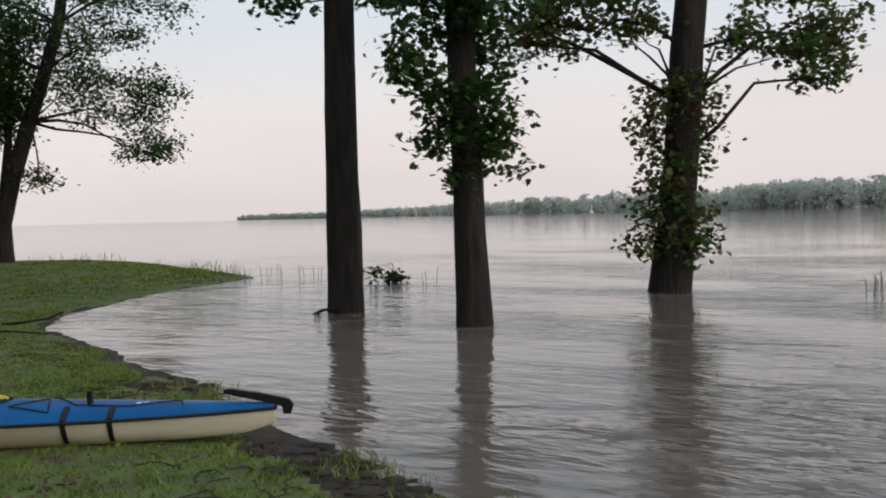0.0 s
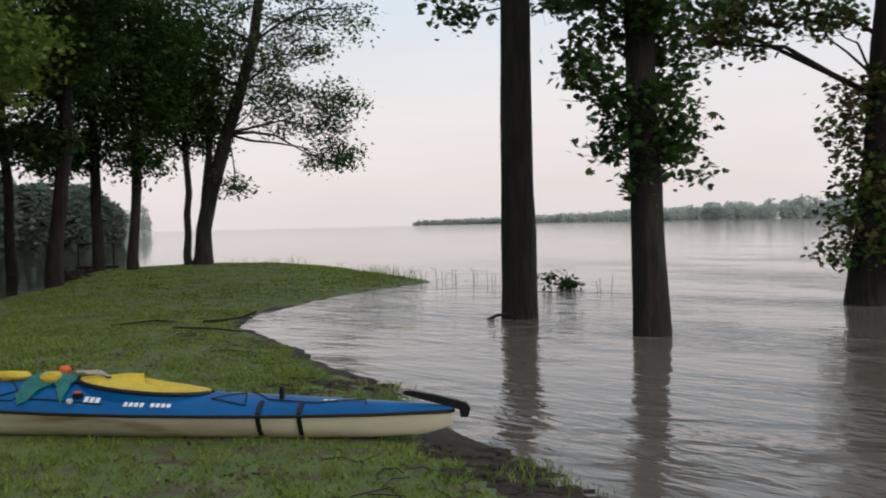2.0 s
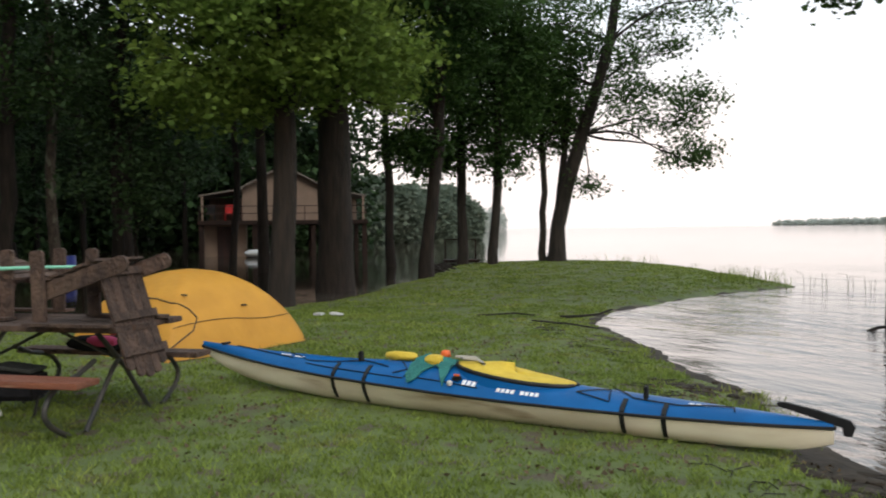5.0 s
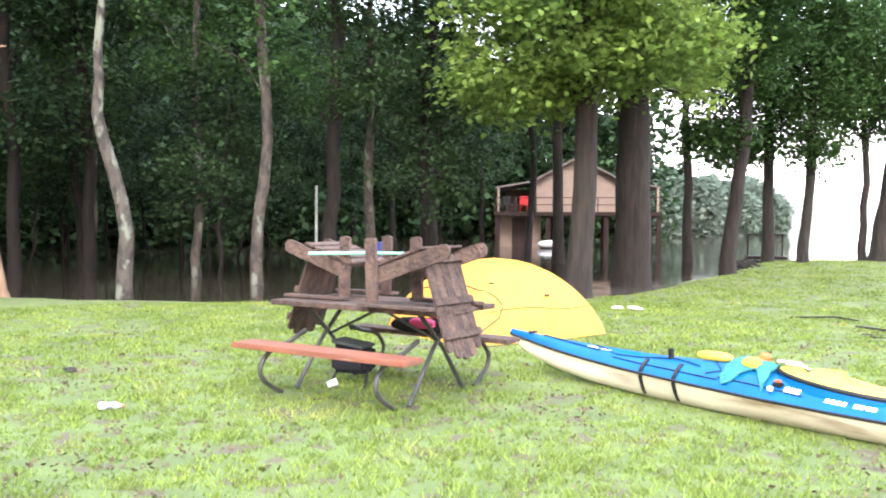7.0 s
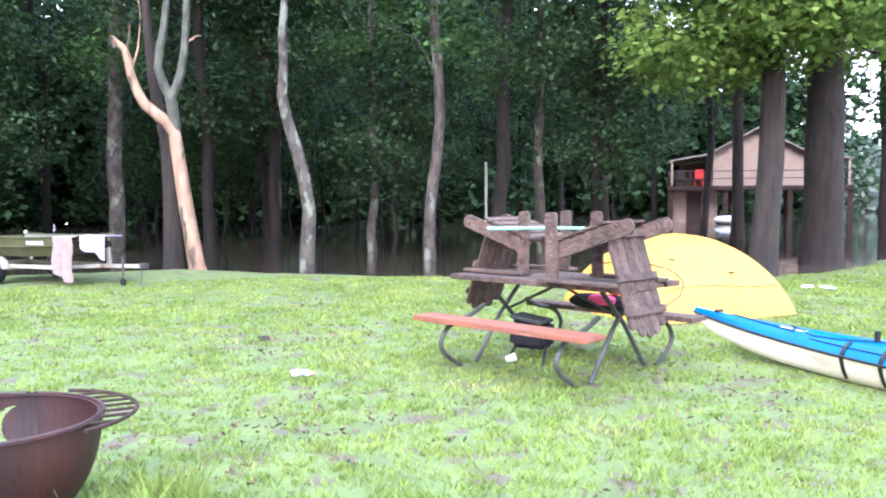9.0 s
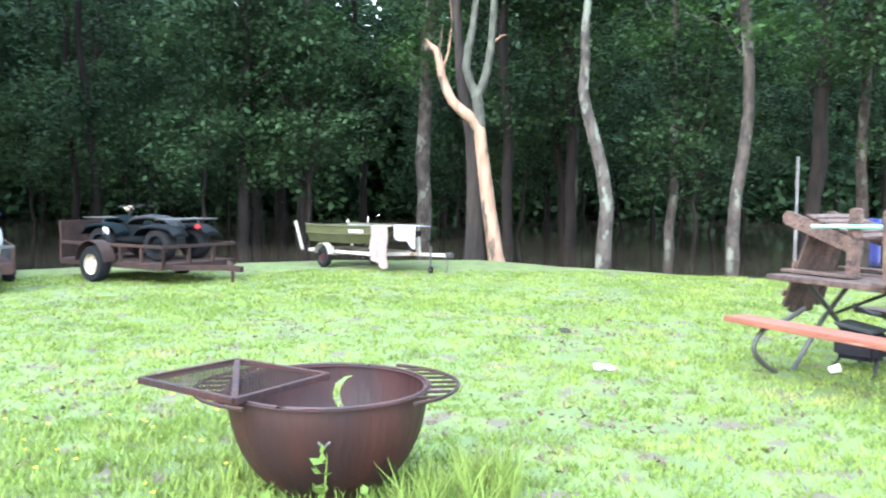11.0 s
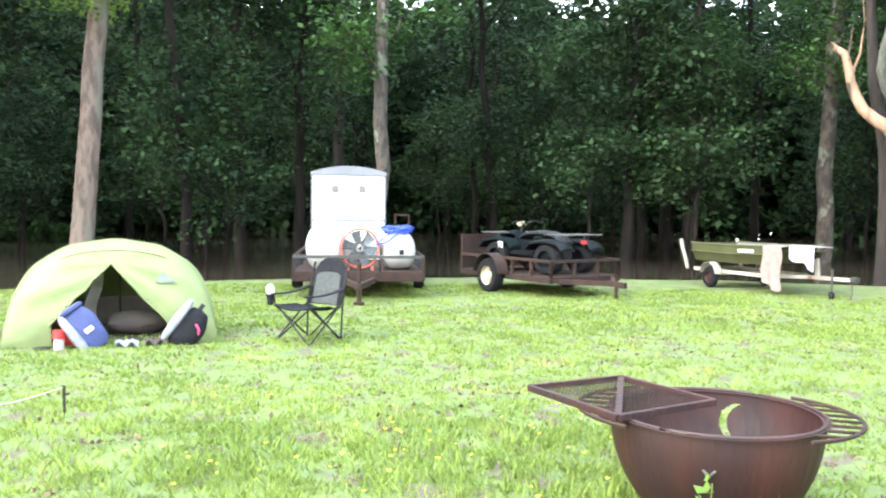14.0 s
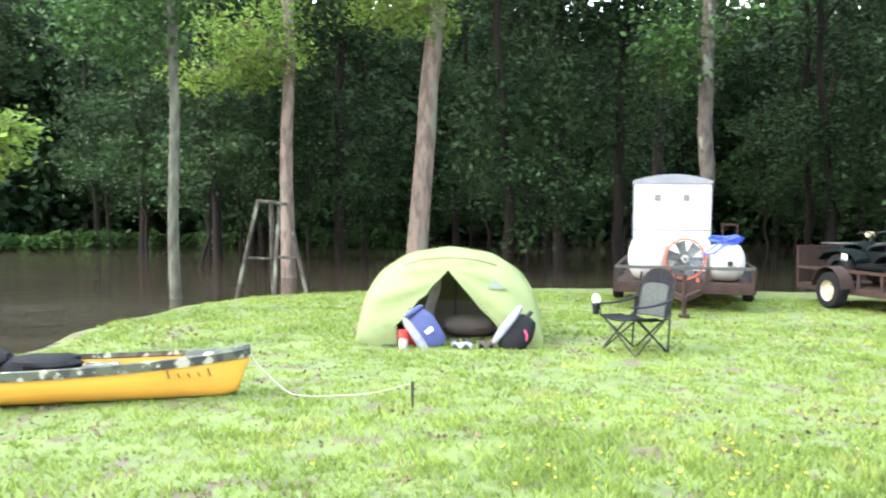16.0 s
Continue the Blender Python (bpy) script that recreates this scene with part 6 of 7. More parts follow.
def quad_bike():
    # faces the ramp (-x); stands on the trailer's deck
    m = AM @ pose(0.06, 0.0, 0.34, 0, 0, 186) @ Matrix.Diagonal((1, 1, 0.92, 1))
    ob = thing("quad_bike", m, "black and grey quad bike parked on the trailer", "quad bike")
    for x in (-0.60, 0.62):
        for y in (-0.40, 0.40):
            wheel(ob, pose(x, y, 0.28, 90 if y < 0 else -90), 0.28, 0.22, ATV_BLACK)
    part("chassis", Shape().box((0, 0, 0.33), (1.3, 0.34, 0.22), bevel=0.05), BLACK, ob)
    def hump(x0, x1, y0, y1, z0, z1, mat, nm, lb=""):
        rings = []
        for f in np.linspace(0, 1, 9):
            x = x0 + (x1 - x0) * f
            z = z0 + (z1 - z0) * abs(math.sin(math.pi * f)) ** 0.35
            rings.append([(x, y0, z), (x, (y0 * 3 + y1) / 4, z + 0.03), (x, (y0 + y1) / 2, z + 0.04), (x, (y0 + 3 * y1) / 4, z + 0.03), (x, y1, z), (x, y1, z - 0.03), (x, y0, z - 0.03)])
        part(nm, Shape().rings(rings), mat, ob, lb)
    for y0, y1 in ((-0.54, -0.2), (0.2, 0.54)):
        hump(0.2, 1.0, y0, y1, 0.46, 0.62, QUAD_GREY, "front_fender", "blue-grey front fender")
        hump(-1.0, -0.15, y0, y1, 0.46, 0.61, ATV_BLACK, "rear_fender")
    hump(-0.62, 0.42, -0.17, 0.17, 0.56, 0.76, BLACK, "seat", "black seat")
    hump(0.30, 0.92, -0.2, 0.2, 0.5, 0.74, QUAD_GREY, "front_cowl", "blue-grey cowl")
    for x, nm in ((0.80, "front_rack"), (-0.80, "rear_rack")):
        r = Shape()
        for y in np.linspace(-0.42, 0.42, 7):
            r.tube([(x - 0.24, y, 0.73), (x + 0.24, y, 0.73)], 0.011, 6)
        for dx in (-0.24, 0.24):
            r.tube([(x + dx, -0.45, 0.73), (x + dx, 0.45, 0.73)], 0.013, 6)
        for y in (-0.25, 0.25):
            r.tube([(x, y, 0.5), (x, y, 0.73)], 0.012, 6)
        part(nm, r, STEEL, ob, "black tube rack")
    part("handlebar", Shape().tube([(0.30, -0.38, 0.93), (0.36, -0.2, 0.96), (0.42, 0, 0.9), (0.36, 0.2, 0.96), (0.30, 0.38, 0.93)], 0.014, 6).tube([(0.42, 0, 0.9), (0.5, 0, 0.6)], 0.03, 8), BLACK, ob)
    part("headlight_pod", Shape().box((0.47, 0, 0.90), (0.12, 0.16, 0.1), bevel=0.03), RIM_CREAM, ob, "cream headlight pod")
    part("tail_light", Shape().box((-1.02, 0.0, 0.60), (0.03, 0.14, 0.07), bevel=0.01), RED, ob, "red tail light")
    part("side_patch", Shape().box((0.48, 0.50, 0.52), (0.13, 0.02, 0.16), bevel=0.006), WHITE, ob, "white patch")
    for y in (-0.33, 0.33):
        part("foot_well", Shape().box((0, y, 0.36), (0.62, 0.26, 0.10), bevel=0.03), ATV_BLACK, ob)
        part("side_cover", Shape().box((0.0, y * 0.72, 0.50), (0.95, 0.06, 0.22), bevel=0.025), ATV_BLACK, ob)
    part("engine", Shape().box((0, 0, 0.40), (0.5, 0.44, 0.24), bevel=0.05), STEEL, ob)


quad_bike()


def boat_and_trailer():
    M = pose(-17.14, 0.57, 0, 0, 0, 38) @ Matrix.Diagonal((0.8, 0.9, 0.9, 1))     # local x towards the tongue, y away from the camera
    ob = thing("boat_trailer", M, "chipped white boat trailer on the lawn", "boat trailer")
    for a, b in (((-1.45, -0.55, 0.34), (0.9, -0.5, 0.34)), ((-1.45, 0.55, 0.34), (0.9, 0.5, 0.34)), ((0.9, -0.5, 0.34), (1.6, 0, 0.36)), ((0.9, 0.5, 0.34), (1.6, 0, 0.36)), ((1.6, 0, 0.36), (2.75, 0, 0.38)),
                 ((-1.45, -0.55, 0.34), (-1.45, 0.55, 0.34)), ((-0.5, -0.7, 0.3), (-0.5, 0.7, 0.3))):
        part("frame_bar", Shape().bar(a, b, 0.07, 0.07, 0.006), GALV, ob)
    for y in (-0.72, 0.72):
        wheel(ob, pose(-0.62, y, 0.22, 90 if y < 0 else -90), 0.22, 0.14, RUST)
        fe = Shape()
        arc = [(-0.62 + 0.28 * math.cos(t), 0.24 + 0.28 * math.sin(t)) for t in np.linspace(0.2, math.pi - 0.2, 11)]
        fe.rings([[(x, y - 0.09, z), (x, y + 0.09, z), (x, y + 0.09, z + 0.012), (x, y - 0.09, z + 0.012)] for x, z in arc])
        part("fender", fe, GALV, ob, "white fender")
        part("guide_post", Shape().bar((-1.48, y, 0.34), (-1.72, y * 1.06, 0.98), 0.06, 0.06, 0.008), GALV, ob)
    part("winch_post", Shape().bar((1.85, 0, 0.36), (1.78, 0, 0.95), 0.07, 0.09, 0.008), GALV, ob)
    part("winch", Shape().box((1.78, 0, 0.78), (0.16, 0.16, 0.14), bevel=0.02), RUST_DARK, ob)
    part("coupler", Shape().box((2.82, 0, 0.39), (0.2, 0.1, 0.1), bevel=0.02), STEEL, ob)
    part("jack", Shape().tube([(2.3, -0.06, 0.06), (2.3, -0.06, 0.55)], 0.025, 8), STEEL, ob)
    wheel(ob, pose(2.3, -0.06, 0.07, 90), 0.07, 0.05, BLACK, "jack_wheel")
    part("safety_chain", Shape().tube([(2.7, 0.03, 0.36), (2.75, 0.02, 0.15), (2.72, 0.0, 0.02)], 0.01, 5), STEEL, ob)
    # jon boat: flat bottom, square stern, raked bow
    bt = thing("jon_boat", M @ pose(0.05, 0, 0.53), "olive green flat-bottomed boat on its trailer", "boat")
    hull, ins = Shape(), Shape()
    st = [(-1.55, 0.62, 0.50, 0.0, 0.37), (-0.85, 0.66, 0.52, 0.0, 0.36), (0.0, 0.66, 0.52, 0.0, 0.365), (0.75, 0.60, 0.46, 0.03, 0.38), (1.2, 0.50, 0.36, 0.13, 0.40), (1.5, 0.40, 0.28, 0.24, 0.42)]
    hull.rings([[(x, -wt, zt), (x, -wt * 0.97, zb + (zt - zb) * 0.55), (x, -wb, zb), (x, wb, zb), (x, wt * 0.97, zb + (zt - zb) * 0.55), (x, wt, zt)] for x, wt, wb, zb, zt in st], cap=False, closed=False)
    for i in (0, -1):
        x, wt, wb, zb, zt = st[i]
        hull.add([(x, -wt, zt), (x, -wb, zb), (x, wb, zb), (x, wt, zt)], [(0, 1, 2, 3)])
    part("hull", hull, OLIVE, bt, smooth=False)
    ins.rings([[(x, -wt + 0.02, zt), (x, -wb + 0.02, zb + 0.03), (x, wb - 0.02, zb + 0.03), (x, wt - 0.02, zt)] for x, wt, wb, zb, zt in st], cap=False, closed=False)
    part("inner_skin", ins, ALU, bt, "bare aluminium inside")
    for sd in (-1, 1):
        part("gunwale", Shape().tube([(x, sd * wt, zt + 0.01) for x, wt, wb, zb, zt in st], 0.022, 6), OLIVE, bt)
        part("strake", Shape().tube([(x, sd * (wt * 0.985 + 0.01), zb + (zt - zb) * 0.55) for x, wt, wb, zb, zt in st], 0.014, 5), OLIVE, bt)
    for x in (-1.1, -0.1, 0.85):
        part("bench", Shape().box((x, 0, 0.28), (0.32, 1.16 if x < 0.5 else 1.0, 0.04), bevel=0.01), ALU, bt)
    nb = Shape()
    for k in range(6):
        nb.box((0.22 + 0.075 * k, -0.668 + 0.010 * k, 0.28), (0.05, 0.012, 0.075))
    part("number_bars", nb, WHITE, bt, "plain white bars of lettering")
    g = [[(0.98 + 0.56 * a + 0.03 * math.sin(7 * b) + 0.04 * b * (a - 0.3), -0.62 - 0.04 * math.sin(13 * a) * b - 0.02, 0.93 - 0.86 * b * (1 - 0.30 * abs(a - 0.75))) for a in np.linspace(0, 1, 17)] for b in np.linspace(0, 1, 12)]
    g = [[(0.98 + 0.56 * a, 0.2, 0.94) for a in np.linspace(0, 1, 17)], [(0.98 + 0.56 * a, -0.45, 0.955) for a in np.linspace(0, 1, 17)]] + g
    solo("towel", cloth(g), TOWEL_PALE, "long pale towel hanging over the boat's side", "towel", m=M)
    g = [[(1.56 + 0.58 * a, -0.46 + 0.10 * a - 0.03 * math.sin(9 * a) * b, 0.96 - (0.22 + 0.22 * a) * b - 0.03 * math.sin(8 * a) * b) for a in np.linspace(0, 1, 12)] for b in np.linspace(0, 1, 8)]
    g = [[(1.56 + 0.58 * a, 0.1, 0.945) for a in np.linspace(0, 1, 12)]] + g
    solo("shirt", cloth(g), LAVENDER, "lavender shirt drying on the boat's bow", "shirt", m=M)


boat_and_trailer()


def white_trailer():
    M = pose(-12.80, -5.60, 0, 0, 0, 23) @ Matrix.Diagonal((1, 0.96, 1, 1))     # local x towards the camera, y to the picture's right when seen from it
    ob = thing("flatbed_trailer", M, "rusty flatbed trailer with low rails", "trailer")
    zd, zt = 0.40, 0.66
    part("deck", Shape().box((-1.6, 0, zd), (3.4, 2.1, 0.05), bevel=0.004), RUST_DARK, ob)
    for y in (-1.05, 1.05):
        part("side_beam", Shape().bar((-3.3, y, zd - 0.06), (0.1, y, zd - 0.06), 0.08, 0.12, 0.006), RUST_DARK, ob)
        part("side_rail", Shape().bar((-3.3, y, zt), (0.1, y, zt), 0.05, 0.05, 0.005), RUST_DARK, ob)
        wheel(ob, pose(-1.6, y * 1.06, 0.26, -90 if y > 0 else 90), 0.26, 0.18, RIM_CREAM)
    part("front_beam", Shape().bar((0.1, -1.05, zd - 0.06), (0.1, 1.05, zd - 0.06), 0.08, 0.13, 0.006), RUST_DARK, ob)
    part("front_rail", Shape().bar((0.1, -1.08, zt), (0.1, 1.08, zt), 0.05, 0.05, 0.006), STEEL, ob)
    for y in (-1.05, -0.35, 0.35, 1.05):
        part("stake_post", Shape().bar((0.1, y, zd), (0.1, y, zt), 0.05, 0.05), RUST_DARK, ob)
    for y in (-0.7, 0.7):
        part("tongue_bar", Shape().bar((0.1, y * 0.36, zd - 0.10), (1.1, 0, zd - 0.12), 0.06, 0.08), RUST_DARK, ob)
    part("tongue_jack", Shape().tube([(1.0, 0, 0.0), (1.0, 0, 0.62)], 0.035, 8).box((1.0, 0, 0.03), (0.16, 0.16, 0.04)), RUST_DARK, ob)
    part("side_gate", Shape().bar((-2.2, 0.70, zd), (-2.2, 0.70, 1.30), 0.028, 0.028).bar((-2.2, 0.96, zd), (-2.2, 0.96, 1.30), 0.028, 0.028).bar((-2.2, 0.68, 1.30), (-2.2, 0.98, 1.30), 0.028, 0.028).bar((-2.2, 0.68, 0.95), (-2.2, 0.98, 0.95), 0.02, 0.02), RUST_DARK, ob, "dark mesh gate frame")
    # white van body behind
    bx = thing("box_trailer", M @ pose(-4.3, -0.20, 0), "white enclosed trailer with a grey curved roof", "box trailer")
    W = 1.48
    part("body", Shape().box((0, 0, 1.22), (2.8, W, 1.76), bevel=0.03), WHITE, bx)
    rf = Shape()
    sec = [(y, 2.10 + 0.12 * (1 - (2 * y / W) ** 2)) for y in np.linspace(-W / 2 - 0.01, W / 2 + 0.01, 13)]
    rf.rings([[(x, y, z) for y, z in sec] + [(x, W / 2 + 0.01, 2.04), (x, -W / 2 - 0.01, 2.04)] for x in (-1.42, 1.43)])
    part("roof", rf, GREY_ROOF, bx, "grey curved roof skin")
    part("belt_strip", Shape().box((1.405, 0, 1.18), (0.02, W + 0.01, 0.035)), GREY_ROOF, bx, "grey belt strip")
    part("corner_strip", Shape().box((1.405, -W / 2 + 0.015, 1.25), (0.02, 0.03, 1.6)), GREY_ROOF, bx)
    part("corner_strip", Shape().box((1.405, W / 2 - 0.015, 1.25), (0.02, 0.03, 1.6)), GREY_ROOF, bx)
    for y in (-0.27, 0.27):
        part("vent", Shape().box((1.41, y, 1.78), (0.02, 0.13, 0.13), bevel=0.01), VENT_PINK, bx, "small pinkish grey vent")
    for y in (-0.85, 0.85):
        wheel(bx, pose(-0.3, y, 0.32, -90 if y > 0 else 90), 0.32, 0.2, RIM_CREAM)
    part("nose", Shape().box((1.5, -0.1, 0.78), (0.5, 1.25, 0.62), pose(0, 0, 0), bevel=0.16), WHITE, bx, "rounded white nose box")
    part("side_lamp", Shape().box((1.42, -W / 2 - 0.02, 0.92), (0.04, 0.08, 0.1), bevel=0.01), RUST, bx)
    # drum fan in an orange hoop
    fn = thing("drum_fan", M @ pose(-0.30, 0.02, zd + 0.05) @ Matrix.Scale(0.82, 4), "large drum fan with an orange steel hoop", "fan")
    for x in (-0.1, 0.1):
        part("hoop", Shape().tube([(x, 0.38 * math.cos(t), 0.40 + 0.38 * math.sin(t)) for t in np.linspace(0, 2 * math.pi, 41)], 0.02, 8), FAN_RED, fn, "orange steel hoop")
    part("drum", lathe(Shape(), [(0.37, -0.1), (0.37, 0.1), (0.365, 0.1), (0.365, -0.1), (0.37, -0.1)], 40, Matrix.Translation((0, 0, 0.40)) @ pose(0, 0, 0, 0, 90, 0)), FABRIC_DARK, fn)
    for k in range(6):
        a = 2 * math.pi * k / 6 + 0.3
        q = Matrix.Translation((0, 0, 0.40)) @ pose(0, 0, 0, math.degrees(a), 0, 0)
        bl = Shape().rings([[tuple(q @ Vector((x + 0.03 * w, w * (0.3 + rr), rr))) for x, w in ((-0.02, -0.16), (0.0, 0.0), (0.03, 0.16), (0.036, 0.16), (0.006, 0.0), (-0.014, -0.16))] for rr in (0.06, 0.2, 0.34)])
        part("blade", bl, FAN_GREY, fn, "bare metal blade")
    part("hub", lathe(Shape(), [(0, 0.08), (0.07, 0.07), (0.08, -0.06), (0, -0.06)], 16, Matrix.Translation((0, 0, 0.40)) @ pose(0, 0, 0, 0, 90, 0)), WHITE, fn)
    for rr in (0.12, 0.2, 0.28, 0.34):
        part("guard_ring", Shape().tube([(0.12, rr * math.cos(t), 0.40 + rr * math.sin(t)) for t in np.linspace(0, 2 * math.pi, 31)], 0.004, 4), STEEL, fn)
    for k in range(8):
        a = math.pi * k / 8
        part("guard_wire", Shape().tube([(0.12, -0.37 * math.cos(a), 0.40 - 0.37 * math.sin(a)), (0.12, 0.37 * math.cos(a), 0.40 + 0.37 * math.sin(a))], 0.004, 4), STEEL, fn)
    for y in (-0.25, 0.25):
        part("foot", Shape().bar((-0.14, y, 0.0), (0.14, y, 0.0), 0.05, 0.06), FAN_RED, fn)
    # tank with a coil of blue hose on it
    tk = thing("water_tank", M @ pose(-0.55, 0.66, zd + 0.025), "milky white plastic tank", "tank")
    rng = random.Random(6)
    part("tank_body", blob(Shape(), (0, 0, 0.31), (0.40, 0.31, 0.31), rng, 24, 10, 0.01), TANK, tk)
    part("tank_cap", lathe(Shape(), [(0.08, 0.6), (0.08, 0.66), (0, 0.66)], 14), WHITE, tk)
    part("valve", Shape().box((0.42, 0.05, 0.3), (0.06, 0.08, 0.08), bevel=0.01), BLACK, tk)
    hs = Shape()
    for k in range(7):
        pts = [((0.26 + 0.012 * k) * math.cos(t) + rng.uniform(-0.01, 0.01), (0.21 + 0.012 * k) * math.sin(t), 0.63 + 0.018 * (k % 4) + 0.03 * math.sin(2 * t + k)) for t in np.linspace(0, 2 * math.pi, 25)]
        hs.tube(pts, 0.014, 6)
    hs.tube([(0.3, -0.1, 0.62), (0.36, -0.3, 0.48), (0.37, -0.36, 0.42), (0.36, -0.2, 0.46), (0.33, 0.0, 0.6)], 0.014, 6)
    solo("hose", hs, HOSE_BLUE, "coiled blue hose on a white tank", "hose", m=M @ pose(-0.55, 0.66, zd + 0.025))
    s = Shape()
    blob(s, (-0.55, -0.56, zd + 0.38), (0.36, 0.34, 0.37), rng, 24, 12, 0.012)
    solo("white_tank", s, TANK, "rounded white plastic drum on the trailer", "tank", m=M)
    solo("fuel_can", Shape().box((-0.15, -0.40, zd + 0.125), (0.2, 0.26, 0.19), bevel=0.04), RED, "red fuel can on the trailer", "fuel can", m=M)


white_trailer()


# ---------- canoe ----------
def canoe():
    u = Vector((0.74, -0.67, 0)).normalized()
    ang = math.degrees(math.atan2(u.y, u.x))
    M = pose(-4.74, -5.95, 0.0, 0, 0, ang)       # local x from the near tip along the boat
    ob = thing("canoe", M, "golden yellow canoe with camouflage gunwales on the grass", "canoe")
    L, n = 5.0, 50
    t = np.linspace(0, 1, n + 1)
    w = 0.43 * np.sin(np.pi * np.clip(t, 0.0, 1)) ** 0.62 + 0.006
    zt = 0.27 + 0.095 * np.abs(2 * t - 1) ** 2.6
    hull, ins = Shape(), Shape()
    ks = np.linspace(-1, 1, 17)
    def sec(i, sh):
        x = t[i] * L
        end = min(t[i], 1 - t[i]) * L
        kz = 0.31 * max(0, 1 - end / 0.16) ** 2.4
        return [(x, (w[i] - sh) * math.sin(k * math.pi / 2), kz + sh + (zt[i] - kz - sh) * abs(k) ** 3.2) for k in ks]
    hull.rings([sec(i, 0) for i in range(n + 1)], cap=False, closed=False)
    ins.rings([sec(i, 0.012) for i in range(1, n)], cap=False, closed=False)
    part("hull", hull, GOLD_HULL, ob)
    part("inner_hull", ins, GOLD_HULL, ob)
    for sd in (-1, 1):
        g = Shape()
        g.rings([[(t[i] * L, sd * (w[i] + 0.014), zt[i] + 0.012), (t[i] * L, sd * max(0, w[i] - 0.03), zt[i] + 0.016), (t[i] * L, sd * max(0, w[i] - 0.03), zt[i] - 0.02), (t[i] * L, sd * (w[i] + 0.014), zt[i] - 0.055)] for i in range(n + 1)])
        part("gunwale", g, CAMO, ob, "camouflage gunwale")
    for a in (0, 1):
        rows = [i for i in range(n + 1) if (t[i] < 0.11 if a == 0 else t[i] > 0.89)]
        dk = Shape().rings([[(t[i] * L, -w[i] - 0.016, zt[i] - 0.02), (t[i] * L, -w[i] * 0.5, zt[i] + 0.028), (t[i] * L, 0, zt[i] + 0.04), (t[i] * L, w[i] * 0.5, zt[i] + 0.028), (t[i] * L, w[i] + 0.016, zt[i] - 0.02)] for i in rows], cap=False, closed=False)
        part("deck_plate", dk, CAMO, ob, "camouflage end deck")
    for x in (1.2, 3.9):
        part("seat", Shape().box((x, 0, 0.22), (0.28, 0.62, 0.03), bevel=0.01), CAMO, ob)
    part("thwart", Shape().tube([(2.5, -0.41, 0.265), (2.5, 0.41, 0.265)], 0.02, 8), OLD_WOOD, ob)
    # small scrawled letters on the side that cannot be read: plain bars
    for k in range(5):
        x = 0.30 + 0.075 * k
        y = float(np.interp(x / L, t, w)) * math.sin(0.78 * math.pi / 2) + 0.012
        hgt = 0.07 if k in (0, 4) else 0.04
        part("name_bar", Shape().bar((x, y, 0.185), (x + 0.02, y + 0.006, 0.185 + hgt * 0.9), 0.03, 0.008), STITCH, ob, "dark bar of hand lettering")
    rng = random.Random(11)
    for x, y, z, r, mt, lb in ((1.55, 0.1, 0.29, (0.30, 0.20, 0.08), FABRIC_DARK, "black crumpled jacket in the canoe"), (2.1, 0.05, 0.31, (0.32, 0.22, 0.12), FABRIC_DARK, "dark gear bag in the canoe"), (2.3, 0.18, 0.34, (0.12, 0.08, 0.06), PACK_GREY, "grey pouch in the canoe")):
        s = Shape()
        blob(s, (x, y, z), r, rng, 14, 7, 0.2)
        solo("gear_bag", s, mt, lb, "bag", m=M)
    tip = M @ Vector((0.03, 0, 0.37))
    stake = Vector((-5.20, -4.62, 0))
    pts = [tip, tip + Vector((-0.06, 0.1, -0.15)), tip.lerp(stake, 0.25) + Vector((0, 0, -0.24)), tip.lerp(stake, 0.4) + Vector((0.1, 0.05, -0.25)), tip.lerp(stake, 0.6) + Vector((0.06, 0, -0.145)), tip.lerp(stake, 0.8) + Vector((0.05, 0, -0.04)), stake + Vector((0, 0, 0.19))]
    pts[3].z = pts[2].z = 0.05
    pts[4].z = 0.06
    pts[5].z = 0.10
    fine = []
    for k in range(len(pts) - 1):
        for f in np.linspace(0, 1, 6)[:-1]:
            p0, p1, p2, p3 = pts[max(k - 1, 0)], pts[k], pts[k + 1], pts[min(k + 2, len(pts) - 1)]
            fine.append(0.5 * ((2 * p1) + (p2 - p0) * f + (2 * p0 - 5 * p1 + 4 * p2 - p3) * f * f + (3 * p1 - p0 - 3 * p2 + p3) * f ** 3))
    fine.append(pts[-1])
    solo("bow_rope", Shape().tube(fine, 0.004, 6), ROPE, "thin white rope from the canoe to a stake", "rope")
    solo("stake", Shape().tube([stake, stake + Vector((0, 0, 0.2))], [0.010, 0.012], 8), BARK, "short dark stake in the lawn", "stake")


canoe()


